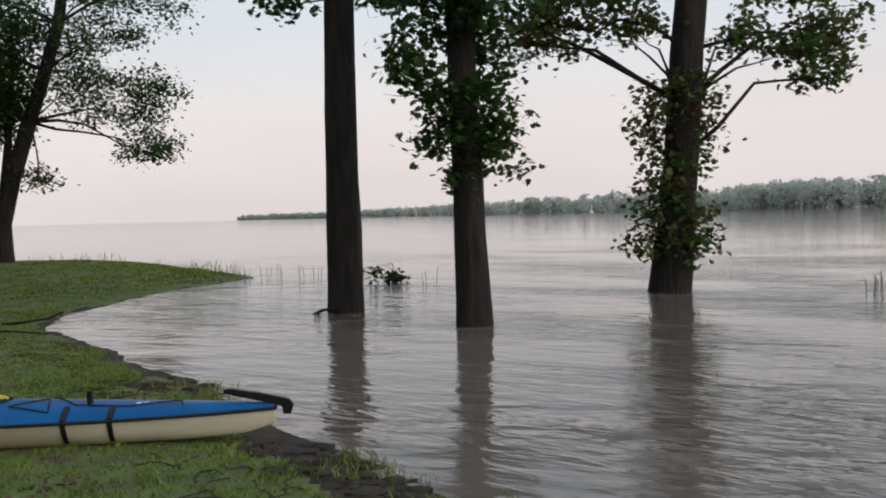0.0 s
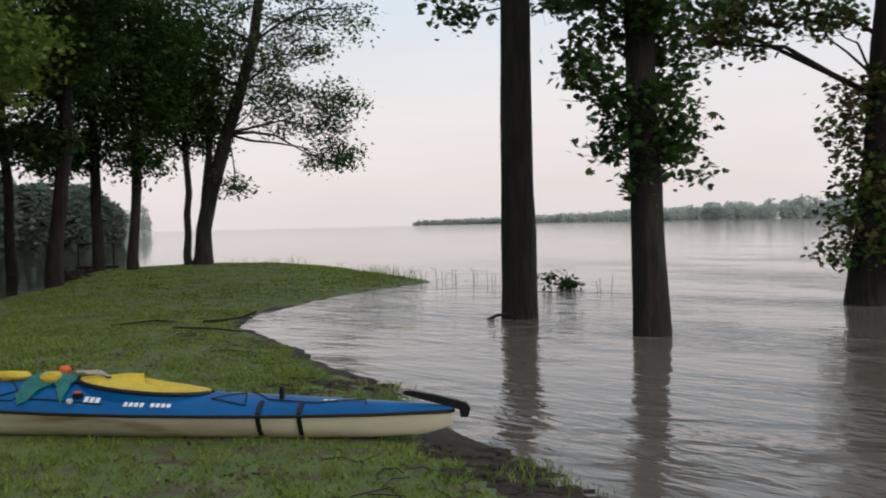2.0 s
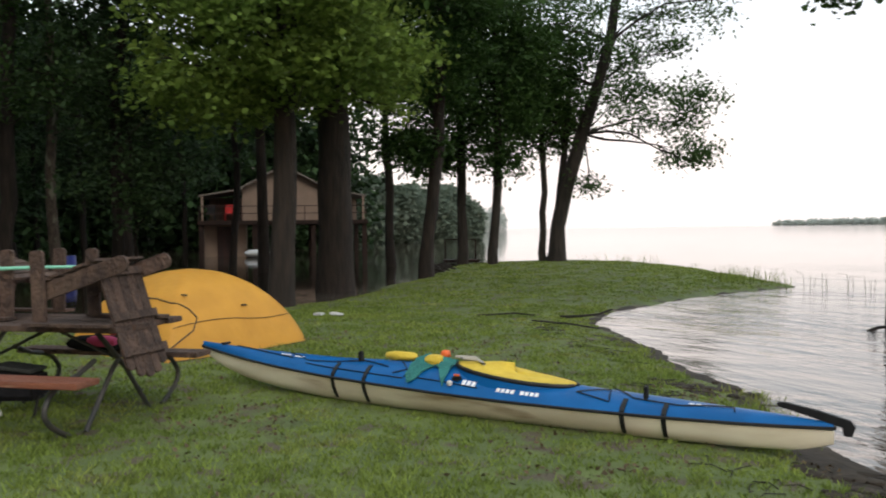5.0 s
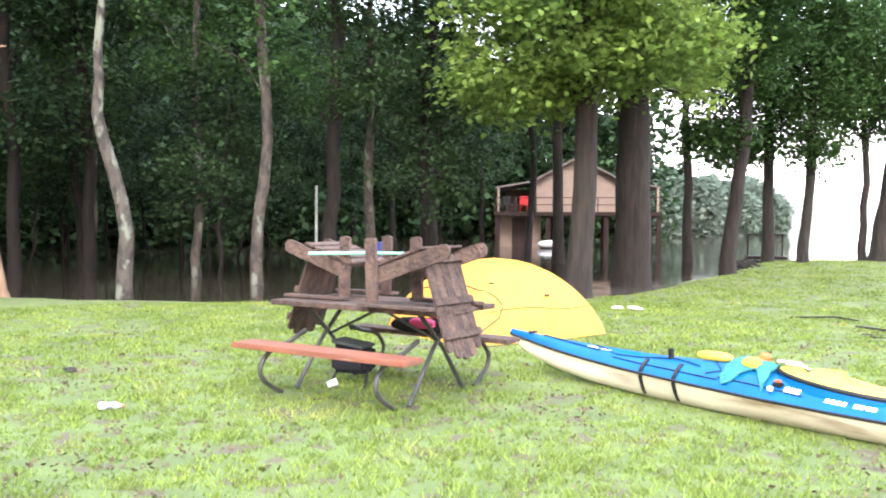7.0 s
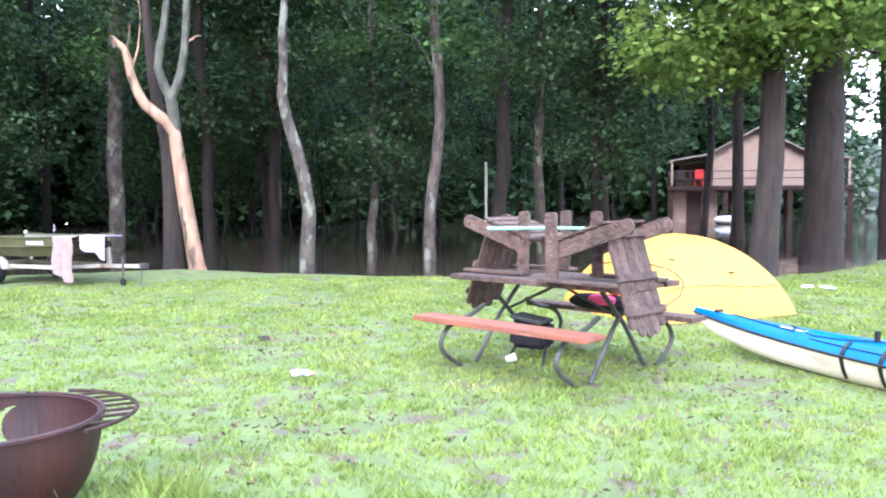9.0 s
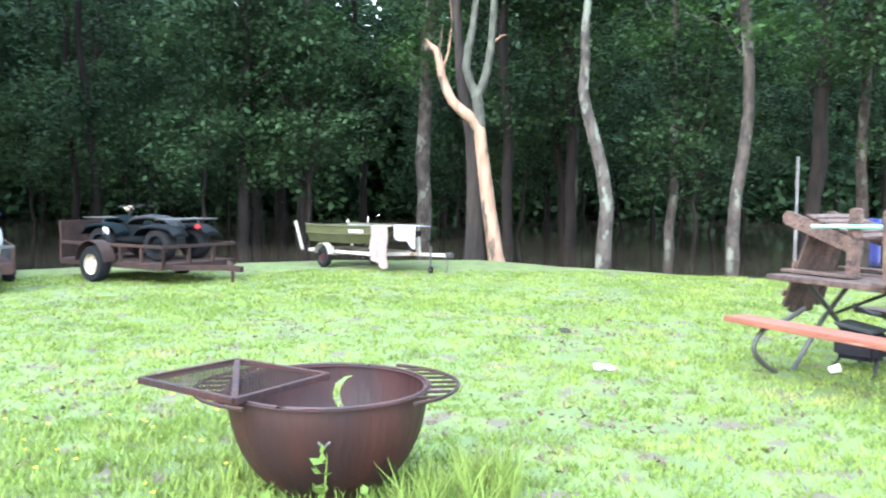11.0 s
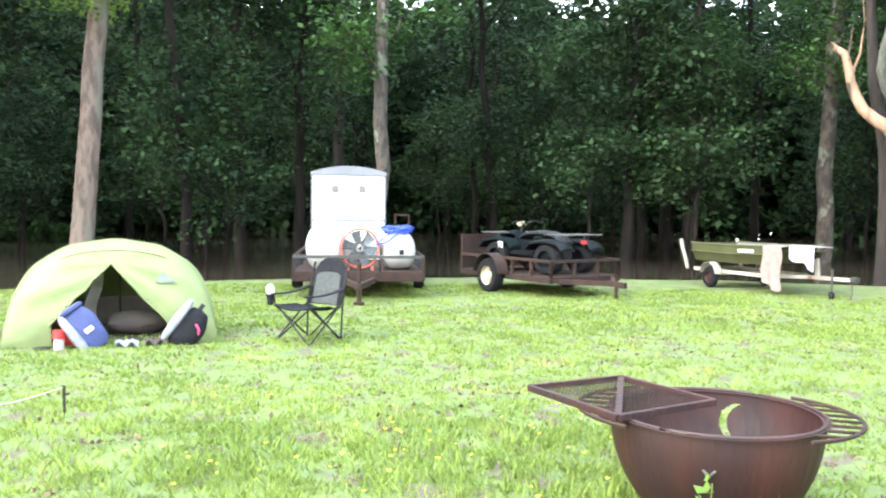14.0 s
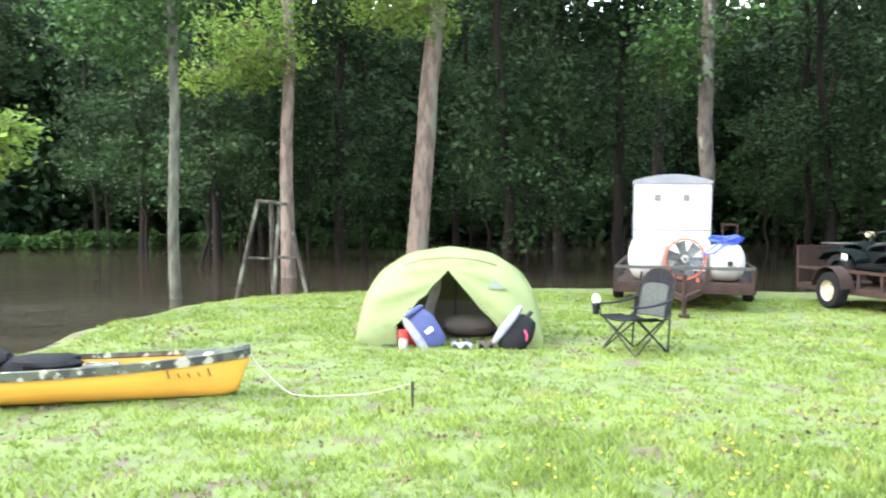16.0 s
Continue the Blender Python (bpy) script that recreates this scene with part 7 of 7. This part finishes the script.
# ---------- stilt house ----------
def house():
    M = pose(-37.6, 41.5, WATER_Z, 0, 0, 42)    # local -y faces the camera, x to the right
    ob = thing("stilt_house", M, "tan gabled house on stilts over flood water", "house")
    f = 2.25
    part("floor_deck", Shape().box((0.0, 1.0, f - 0.12), (10.4, 7.0, 0.26), bevel=0.02), RUST_DARK, ob, "dark deck edge")
    wl = Shape()
    g = [(-2.6, f), (2.6, f), (2.6, f + 2.1), (0, f + 3.5), (-2.6, f + 2.1)]
    wl.rings([[(x, -1.0, z) for x, z in g], [(x, 5.0, z) for x, z in g]])
    part("wall", wl, SIDING, ob, smooth=False)
    bd = Shape()
    for k in range(16):
        z = f + 0.12 + 0.2 * k
        hw = 2.6 if z < f + 2.1 else 2.6 * (f + 3.5 - z) / 1.4
        if hw > 0.1:
            bd.box((0, -1.01, z), (2 * hw, 0.02, 0.025))
    part("siding_lap", bd, SIDING, ob)
    rf = Shape()
    for sd in (-1, 1):
        rf.rings([[(0, y, f + 3.55), (sd * 3.0, y, f + 1.95), (sd * 3.0, y, f + 1.85), (0, y, f + 3.45)] for y in (-1.5, 5.3)])
    part("roof", rf, ROOFING, ob, smooth=False)
    for x0, x1 in ((-5.0, -2.6), (2.6, 5.0)):
        s = 1 if x0 > 0 else -1
        part("porch_wall", Shape().box(((x0 + x1) / 2, 3.2, f + 0.8), (2.3, 0.15, 1.6)), SIDING, ob)
        part("porch_roof", Shape().rings([[(s * 2.6, y, f + 2.05), (s * 5.2, y, f + 1.62), (s * 5.2, y, f + 1.52), (s * 2.6, y, f + 1.95)] for y in (-1.6, 4.0)]), ROOFING, ob, smooth=False)
        part("porch_post", Shape().bar((s * 5.0, -1.5, f), (s * 5.0, -1.5, f + 1.6), 0.12, 0.12), SIDING, ob)
    for z in (f + 0.45, f + 0.9):
        part("railing_bar", Shape().bar((-5.1, -2.4, z), (5.1, -2.4, z), 0.05, 0.05), RUST, ob)
    for x in np.linspace(-5.1, 5.1, 9):
        part("railing_post", Shape().bar((x, -2.4, f), (x, -2.4, f + 0.9), 0.06, 0.06), RUST, ob)
    for x in (-5.0, -1.8, 1.8, 5.0):
        for y in (-2.2, 4.2):
            part("stilt", Shape().bar((x, y, -1.2), (x, y, f - 0.2), 0.3, 0.3, 0.02), RUST_DARK, ob)
    part("store_room", Shape().box((-3.7, 0.2, 0.8), (2.6, 2.5, 2.6), bevel=0.02), SIDING, ob, "enclosed store under the house")
    part("store_door", Shape().box((-3.7, -1.07, 0.95), (0.9, 0.06, 1.9)), RUST, ob)
    rng = random.Random(1)
    for x, mt, lb in ((-3.4, RED, "red chair on the porch"), (-4.5, BLACK, "black barbecue on the porch"), (3.6, PACK_GREY, "grey chair on the porch")):
        c = thing("porch_chair", M @ pose(x, -1.2, f + 0.02), lb, "porch chair")
        part("seat", Shape().box((0, 0, 0.42), (0.5, 0.5, 0.06), bevel=0.02), mt, c)
        part("back", Shape().box((0, 0.24, 0.72), (0.5, 0.06, 0.6), bevel=0.02), mt, c)
        for dx in (-0.22, 0.22):
            for dy in (-0.22, 0.22):
                part("leg", Shape().bar((dx, dy, 0), (dx, dy, 0.4), 0.04, 0.04), mt, c)
    s = Shape()
    blob(s, (0, 0, 0.25), (0.8, 0.5, 0.25), rng, 14, 6, 0.05)
    solo("tarp_bundle", s, WHITE, "white covered bundle floating below the house", "bundle", m=M @ pose(-1.6, -3.5, 0))


house()


# ---------- single odd trees ----------
DR = Vector((0.17, 0.98, 0))


def bent(pts, right):
    return [(right[0] * a, right[1] * a, z) for a, z in pts]


dt = tree("dead_tree", -19.3, 3.65, -0.1, 5, 0.165, 41, "half-dead barkless tree with a broken limb and lichened fork", bark=BARE,
          path=bent([(0.06, -0.2), (0, 0.15), (-0.10, 0.75), (-0.20, 1.4), (-0.29, 2.05), (-0.36, 2.6), (-0.41, 3.02), (-0.58, 3.26), (-0.80, 3.42), (-1.02, 3.62), (-1.17, 3.9), (-1.27, 4.2), (-1.32, 4.5), (-1.40, 4.78), (-1.60, 4.92)], DR), flare=1.3, taper=0.62)
part("lichened_stem", Shape().tube(bent([(-0.37, 2.75), (-0.40, 3.1), (-0.43, 3.45), (-0.48, 3.8)], DR), [0.10, 0.125, 0.125, 0.12], 10), BARK_GREEN, dt, "grey-green lichened stem")
for pts in ([(-0.48, 3.76), (-0.62, 4.05), (-0.73, 4.4), (-0.68, 4.8), (-0.58, 5.25), (-0.50, 6.0), (-0.48, 7.4)], [(-0.46, 3.76), (-0.34, 4.02), (-0.25, 4.3), (-0.17, 4.8), (-0.12, 5.4), (-0.08, 6.2), (0.05, 7.6)]):
    part("fork_limb", Shape().tube(bent(pts, DR), [0.105, 0.10, 0.092, 0.088, 0.08, 0.07, 0.03], 10, rough=0.05), BARK_GREEN, dt, "grey-green lichened limb")
for pts in ([(-1.36, 4.7), (-1.30, 4.95), (-1.27, 5.3)], [(-1.27, 4.3), (-1.12, 4.75), (-1.05, 5.4), (-1.12, 6.1)], [(-1.42, 4.80), (-1.62, 5.0), (-1.68, 5.03)], [(-0.17, 4.9), (0.08, 5.1), (0.2, 5.12)]):
    part("twig", Shape().tube(bent(pts, DR), [0.03, 0.02] + [0.008] * (len(pts) - 2), 6), BARE, dt)
tree("forest_tree", -20.2, 3.32, WATER_Z, 12, 0.19, 42, "dark trunk standing just behind the dead tree", bark=BARK, path=bent([(0, -0.4), (0, 0.6), (-0.03, 1.8), (-0.10, 2.9), (-0.35, 4.2), (-0.5, 6.2), (-0.5, 9)], DR), leaf=LEAF, group="flooded forest trees",
     boxes=[(0, 0, 8.8, 2.2, 2.2, 1.8, 1)], clumps=50, per=60, spread=0.4, leafsize=0.17, limbs=8, limb_from=0.8)
R8 = (0.55, 0.83)
tree("crooked_tree", -18.0, 5.75, -0.1, 7, 0.155, 43, "pale crooked tree leaning at the water's edge", bark=BARK_PALE, path=bent([(0.0, -0.4), (0, 0.4), (0.06, 1.3), (-0.05, 2.0), (-0.2, 2.6), (-0.42, 3.3), (-0.52, 3.8), (-0.48, 4.4), (-0.5, 5.1), (-0.40, 6.2), (-0.3, 7.5), (-0.2, 9.5)], R8), leaf=LEAF, flare=1.25,
     boxes=[(-0.3, 0, 9, 2.2, 2.2, 2, 1)], clumps=50, per=60, spread=0.4, leafsize=0.17, limbs=10, limb_from=0.75)
tree("edge_tree", -9.46, -13.82, WATER_Z, 14, 0.10, 44, "slim pale green-topped trunk at the water", bark=BARK_GREEN, leaf=LEAF, lean=(0.1, 0.2), wobble=0.03, flare=1.2,
     boxes=[(0.9, -0.6, 4.9, 1.0, 1.0, 0.8, 1.4), (-0.4, 0.2, 6.2, 1.6, 1.6, 1.0, 1.5)], clumps=60, per=60, spread=0.3, leafsize=0.13, limbs=12, limb_from=0.3)
tree("edge_tree", -14.2, -16.1, WATER_Z, 14, 0.16, 45, "bent brown trunk beside the water", bark=BARK_TAN, leaf=LEAF_LIGHT, lean=(0.2, -0.3), wobble=0.05, flare=1.3,
     boxes=[(0.5, -0.6, 5.8, 1.3, 1.3, 1.0, 1.4), (1.2, -1.2, 5.0, 0.9, 0.9, 0.5, 0.6), (0, 0, 8.5, 2, 2, 1.5, 1)], clumps=80, per=60, spread=0.34, leafsize=0.14, limbs=14, limb_from=0.32)
tree("edge_tree", -16.78, -14.35, WATER_Z, 15, 0.27, 46, "thick tan trunk leaning behind the green tent", bark=BARK_TAN, leaf=LEAF_LIGHT, lean=(-0.9, 0.9), wobble=0.03, flare=1.15,
     boxes=[(0.2, 0.2, 6.8, 1.8, 1.8, 0.8, 1.3), (-0.5, 0.5, 9.5, 2.5, 2.5, 1.8, 1)], clumps=70, per=60, spread=0.36, leafsize=0.15, limbs=14, limb_from=0.4)


tree("edge_tree", -5.3, -12.5, WATER_Z, 13, 0.09, 47, "slim tree with a low bright bough over the flood", bark=BARK_PALE, leaf=LEAF_LIGHT, lean=(0.2, -0.2), wobble=0.03, flare=1.2,
     boxes=[(-0.47, -0.05, 2.5, 0.32, 0.32, 0.42, 0.8), (0, 0, 6.6, 1.0, 1.0, 0.8, 0.6), (0, 0, 9.0, 1.8, 1.8, 1.6, 1)], clumps=44, per=50, spread=0.2, leafsize=0.12, limbs=14, limb_from=0.15)

# ---------- old swing frame at the water ----------
def swing_frame():
    M = pose(-10.75, -12.75, -0.05, 0, 0, -46)     # x across the picture, right when seen from the camera: -x
    ob = thing("swing_frame", M, "old grey wooden A-frame ladder stand at the water", "wooden frame")
    for nm, a, b, r in (("leg", (0.68, 0.0, -0.3), (0.24, 0.0, 1.72), 0.036), ("leg", (-0.72, 0.1, -0.3), (-0.30, 0.0, 1.66), 0.036), ("leg", (-0.03, -0.35, -0.3), (0.0, 0.0, 1.72), 0.05), ("leg", (-0.1, 0.6, -0.3), (-0.16, 0.1, 1.6), 0.036),
                        ("top_bar", (0.26, 0, 1.72), (-0.32, 0, 1.66), 0.035), ("rung", (0.42, 0, 0.66), (0.0, -0.1, 0.64), 0.028), ("rung", (-0.05, 0, 0.68), (-0.56, 0.04, 0.66), 0.03)):
        part(nm, Shape().tube([a, Vector(a).lerp(Vector(b), 0.5) + Vector((0.01, 0, 0)), b], r, 8), BARK_PALE, ob)


swing_frame()
solo("pole", Shape().tube([(-28.6, 16.6, -0.5), (-28.6, 16.6, 2.85)], 0.055, 8), WHITE, "thin white pole standing in the flooded wood", "pole")
s = lathe(Shape(), [(0, 0), (0.29, 0), (0.29, 0.85), (0.27, 0.9), (0, 0.9)], 20)
solo("barrel", s, HOSE_BLUE, "blue plastic barrel among the flooded trees", "barrel", m=pose(-27.6, 18.9, WATER_Z - 0.1))


# ---------- small things on the bank ----------
def tufts(name, spots, label, mat, h, n, seed, width=0.006, lean=0.35, category="grass"):
    """Loose tall stems round the given spots, ONE object."""
    rng = np.random.default_rng(seed)
    s = Shape()
    for x, y, r in spots:
        for _ in range(n):
            a = rng.uniform(0, 6.283)
            q = r * rng.uniform(0, 1) ** 0.5
            px, py = x + q * np.cos(a), y + q * np.sin(a)
            z = float(land_height(np.array([px]), np.array([py]))[0][0]) - 0.02
            hh = h * rng.uniform(0.5, 1.2)
            dx, dy = rng.normal(0, lean, 2) * hh
            w = width
            c, d = np.cos(a), np.sin(a)
            s.add([(px - w * c, py - w * d, z), (px + w * c, py + w * d, z), (px + dx * 0.4 + w * 0.7 * c, py + dy * 0.4 + w * 0.7 * d, z + hh * 0.6), (px + dx * 0.4 - w * 0.7 * c, py + dy * 0.4 - w * 0.7 * d, z + hh * 0.6), (px + dx, py + dy, z + hh)],
                  [(0, 1, 2, 3), (3, 2, 4)])
    solo(name, s, mat, label, category, kind="stuff")


rngs = random.Random(12)
tufts("pit_grass", [(-4.45 + 0.42 * math.cos(a), -0.33 + 0.42 * math.sin(a), 0.16) for a in np.linspace(0, 6.0, 14)], "taller grass growing round the fire pit", BLADE, 0.17, 60, 1)
tufts("pit_grass", [(-4.05, 0.22, 0.16), (-4.2, 0.38, 0.16), (-4.4, 0.45, 0.14), (-3.95, 0.05, 0.1)], "tall rank grass beside the fire pit", BLADE, 0.30, 110, 6)
tufts("weed_patch", [(rngs.uniform(-6.0, -3.8), rngs.uniform(-3.2, -0.6), 0.35) for _ in range(26)], "taller weedy grass on the lawn", BLADE, 0.11, 60, 2)
tufts("shore_grass", [(-4.1 + rngs.uniform(-1.6, 0.4), 22.8 + rngs.uniform(-0.6, 1.4), 0.3) for _ in range(12)] + [(-9 + rngs.uniform(-4, 4), 33 + rngs.uniform(-2, 2), 0.3) for _ in range(10)], "thin tall grass on the point's shore", BLADE, 0.45, 14, 3, 0.008)
tufts("shore_grass", [(rngs.uniform(-0.6, 0.9), rngs.uniform(4.4, 5.6), 0.2) for _ in range(12)] + [(-1.6 + rngs.uniform(-0.3, 0.3), 7.6 + rngs.uniform(-0.5, 0.8), 0.25) for _ in range(8)], "ragged grass along the muddy water's edge", BLADE, 0.10, 50, 4)


def reeds():
    s = Shape()
    rng = random.Random(3)
    for x, y in ((8.7, 14.6), (8.9, 14.9), (8.5, 14.4), (8.0, 12.1), (8.3, 12.0), (7.9, 12.4), (-3.0, 23.2), (-2.4, 23.4), (-2.0, 23.0), (-1.4, 23.5), (-3.4, 22.8), (0.9, 19.6)):
        for _ in range(3):
            px, py = x + rng.uniform(-0.15, 0.15), y + rng.uniform(-0.15, 0.15)
            hh = rng.uniform(0.25, 0.5)
            dx, dy = rng.uniform(-0.3, 0.3), rng.uniform(-0.1, 0.1)
            s.tube([(px, py, WATER_Z - 0.2), (px + dx * 0.3, py, WATER_Z + hh * 0.8), (px + dx, py + dy, WATER_Z + hh * rng.uniform(0.5, 1.0))], [0.006, 0.005, 0.003], 5)
    solo("reeds", s, LEAF, "bent reed stems poking out of the river", "reeds", kind="stuff")


reeds()
tree("drowned_shrub", -0.05, 20.4, WATER_Z, 0.5, 0.02, 61, "small leafy shrub half drowned in the river", bark=BARK_DARK, leaf=LEAF, category="shrub",
     boxes=[(-0.35, 0, 0.24, 0.10, 0.1, 0.30, 1.0), (0.15, 0, 0.10, 0.42, 0.15, 0.10, 2), (-0.6, 0, 0.22, 0.08, 0.1, 0.14, 0.5), (0.05, 0, 0.26, 0.12, 0.1, 0.08, 0.5)], clumps=26, per=11, spread=0.06, leafsize=0.13, limbs=12, limb_from=0.0)


def driftwood():
    rng = random.Random(9)
    for pts, r, lb in (([(-5.9, 13.2, -0.02), (-5.5, 13.1, 0.02), (-5.2, 13.15, 0.06), (-5.0, 13.25, 0.14)], 0.028, "dark driftwood stick at the water's edge"),
                       ([(-7.2, 12.6, 0.0), (-6.6, 12.9, 0.04), (-6.2, 12.8, 0.03)], 0.016, "thin dark stick on the grass"),
                       ([(-6.0, 12.3, 0.0), (-5.2, 11.9, 0.03), (-4.6, 11.6, 0.02)], 0.018, "dark washed-up branch on the bank"),
                       ([(-1.3, 14.2, -0.14), (-1.15, 14.2, -0.06), (-0.95, 14.15, -0.03), (-0.8, 14.1, -0.1)], 0.03, "dark debris caught against a trunk")):
        solo("driftwood", Shape().tube(pts, [r, r * 0.9] + [r * 0.6] * (len(pts) - 2), 7, rough=0.2, rng=rng), BARK_DARK, lb, "driftwood")
    s = Shape()
    for k in range(130):
        t = rng.random()
        x, y = (-3.0 - 2.4 * t, 9.6 + 3.0 * t) if k < 70 else (-2.0 + rng.uniform(-0.5, 0.5), 8.0 + rng.uniform(-0.6, 0.6)) if k < 100 else (-0.5 + rng.uniform(-0.4, 0.5), 5.4 + rng.uniform(-0.6, 0.5))
        x, y = x - 0.4 + rng.uniform(-0.3, 0.2), y - 0.4 + rng.uniform(-0.3, 0.3)
        z = float(land_height(np.array([x]), np.array([y]))[0][0])
        a, ln = rng.uniform(0, 6.28), rng.uniform(0.06, 0.28)
        s.tube([(x, y, z + 0.005), (x + ln * 0.5 * math.cos(a), y + ln * 0.5 * math.sin(a), z + 0.02), (x + ln * math.cos(a + 0.3), y + ln * math.sin(a + 0.3), z + 0.008)], 0.004, 5)
    solo("flood_debris", s, BARK_DARK, "line of dark twigs left by the flood", "debris", kind="stuff")
    s = Shape()
    for k in range(60):
        t = rng.random()
        x, y = -15.6 - 2.9 * t + rng.uniform(-0.2, 0.2), 24.3 + 6.0 * t + rng.uniform(-0.3, 0.3)
        a, ln = rng.uniform(0, 6.28), rng.uniform(0.1, 0.6)
        s.tube([(x, y, WATER_Z + 0.03), (x + ln * 0.5 * math.cos(a), y + ln * 0.5 * math.sin(a), 0.08), (x + ln * math.cos(a), y + ln * math.sin(a), 0.0)], 0.03, 5)
    solo("brush_line", s, BARK_DARK, "dark brushwood along the backwater's edge", "brushwood", kind="stuff")
    s = Shape()
    for (x, y, r) in ((-0.35, 5.2, 0.32), (-0.1, 4.8, 0.25), (-0.62, 5.6, 0.22), (-2.2, 8.1, 0.3)):
        for _ in range(26):
            px, py = x + rng.gauss(0, r), y + rng.gauss(0, r * 0.7)
            z = float(land_height(np.array([px]), np.array([py]))[0][0])
            blob(s, (px, py, z + 0.004), (rng.uniform(0.03, 0.09), rng.uniform(0.03, 0.07), rng.uniform(0.012, 0.03)), rng, 7, 4, 0.3)
    solo("mud_clods", s, MUD, "wet dark mud clods on the bank", "mud", kind="stuff")


driftwood()


def dock():
    ob = thing("jetty", pose(-19.6, 33.4, WATER_Z, 0, 0, 35), "small dark jetty with a pipe rail", "jetty")
    part("platform", Shape().box((0, 0, 0.15), (1.6, 1.0, 0.12), bevel=0.01), RUST_DARK, ob)
    for x in (-0.7, 0.7):
        part("rail_post", Shape().tube([(x, 0.4, -0.4), (x, 0.4, 1.15)], 0.035, 6), RUST_DARK, ob)
    part("rail", Shape().tube([(-0.72, 0.4, 1.12), (0.72, 0.4, 1.12)], 0.03, 6), RUST_DARK, ob)


dock()


def litter():
    b = thing("bottle", pose(-7.06, 1.97, 0.02, 0, 0, 60) @ Matrix.Scale(0.78, 4), "crushed white plastic bottle on the lawn", "bottle")
    part("bottle_body", lathe(Shape(), [(0, -0.11), (0.04, -0.11), (0.042, -0.04), (0.034, 0.0), (0.042, 0.05), (0.02, 0.09), (0.015, 0.11), (0, 0.11)], 14, pose(0, 0, 0.02, 0, 90, 0)), WHITE, b)
    part("bottle_cap", lathe(Shape(), [(0, 0.13), (0.017, 0.13), (0.017, 0.11), (0, 0.11)], 12, pose(0, 0, 0.02, 0, 90, 0)), ORANGE, b, "orange cap")
    part("bottle_label", lathe(Shape(), [(0.0435, -0.03), (0.039, -0.0), (0.0435, 0.03)], 14, pose(0, 0, 0.02, 0, 90, 0)), PACK_GREY, b, "grey label band")
    rng = random.Random(20)
    # White lumps stand in for the bright glint of a puddle.
    s = Shape()
    for x, y in ((-9.5, 11.6), (-9.7, 11.4), (-9.35, 11.5)):
        blob(s, (x, y, 0.03), (0.12, 0.08, 0.03), rng, 8, 4, 0.4)
    solo("puddle_glint", s, WHITE, "white lumps standing for a puddle's glint on wet grass", "litter")
    s = Shape()
    blob(s, (-9.0, 2.2, 0.02), (0.08, 0.06, 0.035), rng, 8, 4, 0.3)
    solo("stone", s, BARK, "small brown clod on the lawn", "clod")


litter()


def sapling():
    rng = np.random.default_rng(4)
    ob = thing("weed", pose(-3.86, -0.36, 0), "slender yellow-green weed beside the fire pit", "weed")
    st = Shape().tube([(0, 0, 0), (0.01, 0.0, 0.15), (0.0, 0.015, 0.30), (0.02, 0.02, 0.40)], [0.006, 0.005, 0.004, 0.002], 6)
    part("stem", st, BLADE, ob)
    pts = np.array([(0.005, 0.0, z) for z in np.repeat(np.linspace(0.05, 0.40, 9), 3)])
    part("leaves", leaf_mesh("leaves", pts, 0.055, LEAF_LIGHT, rng, DIAMOND, -0.5), None, ob)
    for dx, dy in ((0.05, 0.18), (-0.05, -0.22), (0.1, -0.3)):
        copy_thing(ob, pose(-3.86 + dx, -0.36 + dy, -0.16, 0, 0, 70 * dx * 10))


sapling()


def flowers():
    rng = np.random.default_rng(15)
    n = 110
    x, y = rng.uniform(-6.8, -3.4, n), rng.uniform(-4.0, -0.7, n)
    s = Shape()
    for px, py in zip(x, y):
        z = float(land_height(np.array([px]), np.array([py]))[0][0]) + rng.uniform(0.05, 0.11)
        r = rng.uniform(0.010, 0.018)
        s.add([(px + r * math.cos(t) * (1 if k % 2 else 0.5), py + r * math.sin(t) * (1 if k % 2 else 0.5), z + (0.006 if k % 2 else 0)) for k, t in enumerate(np.linspace(0, 6.283, 11)[:-1])] + [(px, py, z - 0.004)], [(k, (k + 1) % 10, 10) for k in range(10)])
    solo("wildflowers", s, material("yellow_petal", (0.75, 0.55, 0.03), (0.6, 0.42, 0.02), rough=0.6, scale=5), "tiny yellow wildflowers scattered in the grass", "flowers", kind="stuff")


flowers()
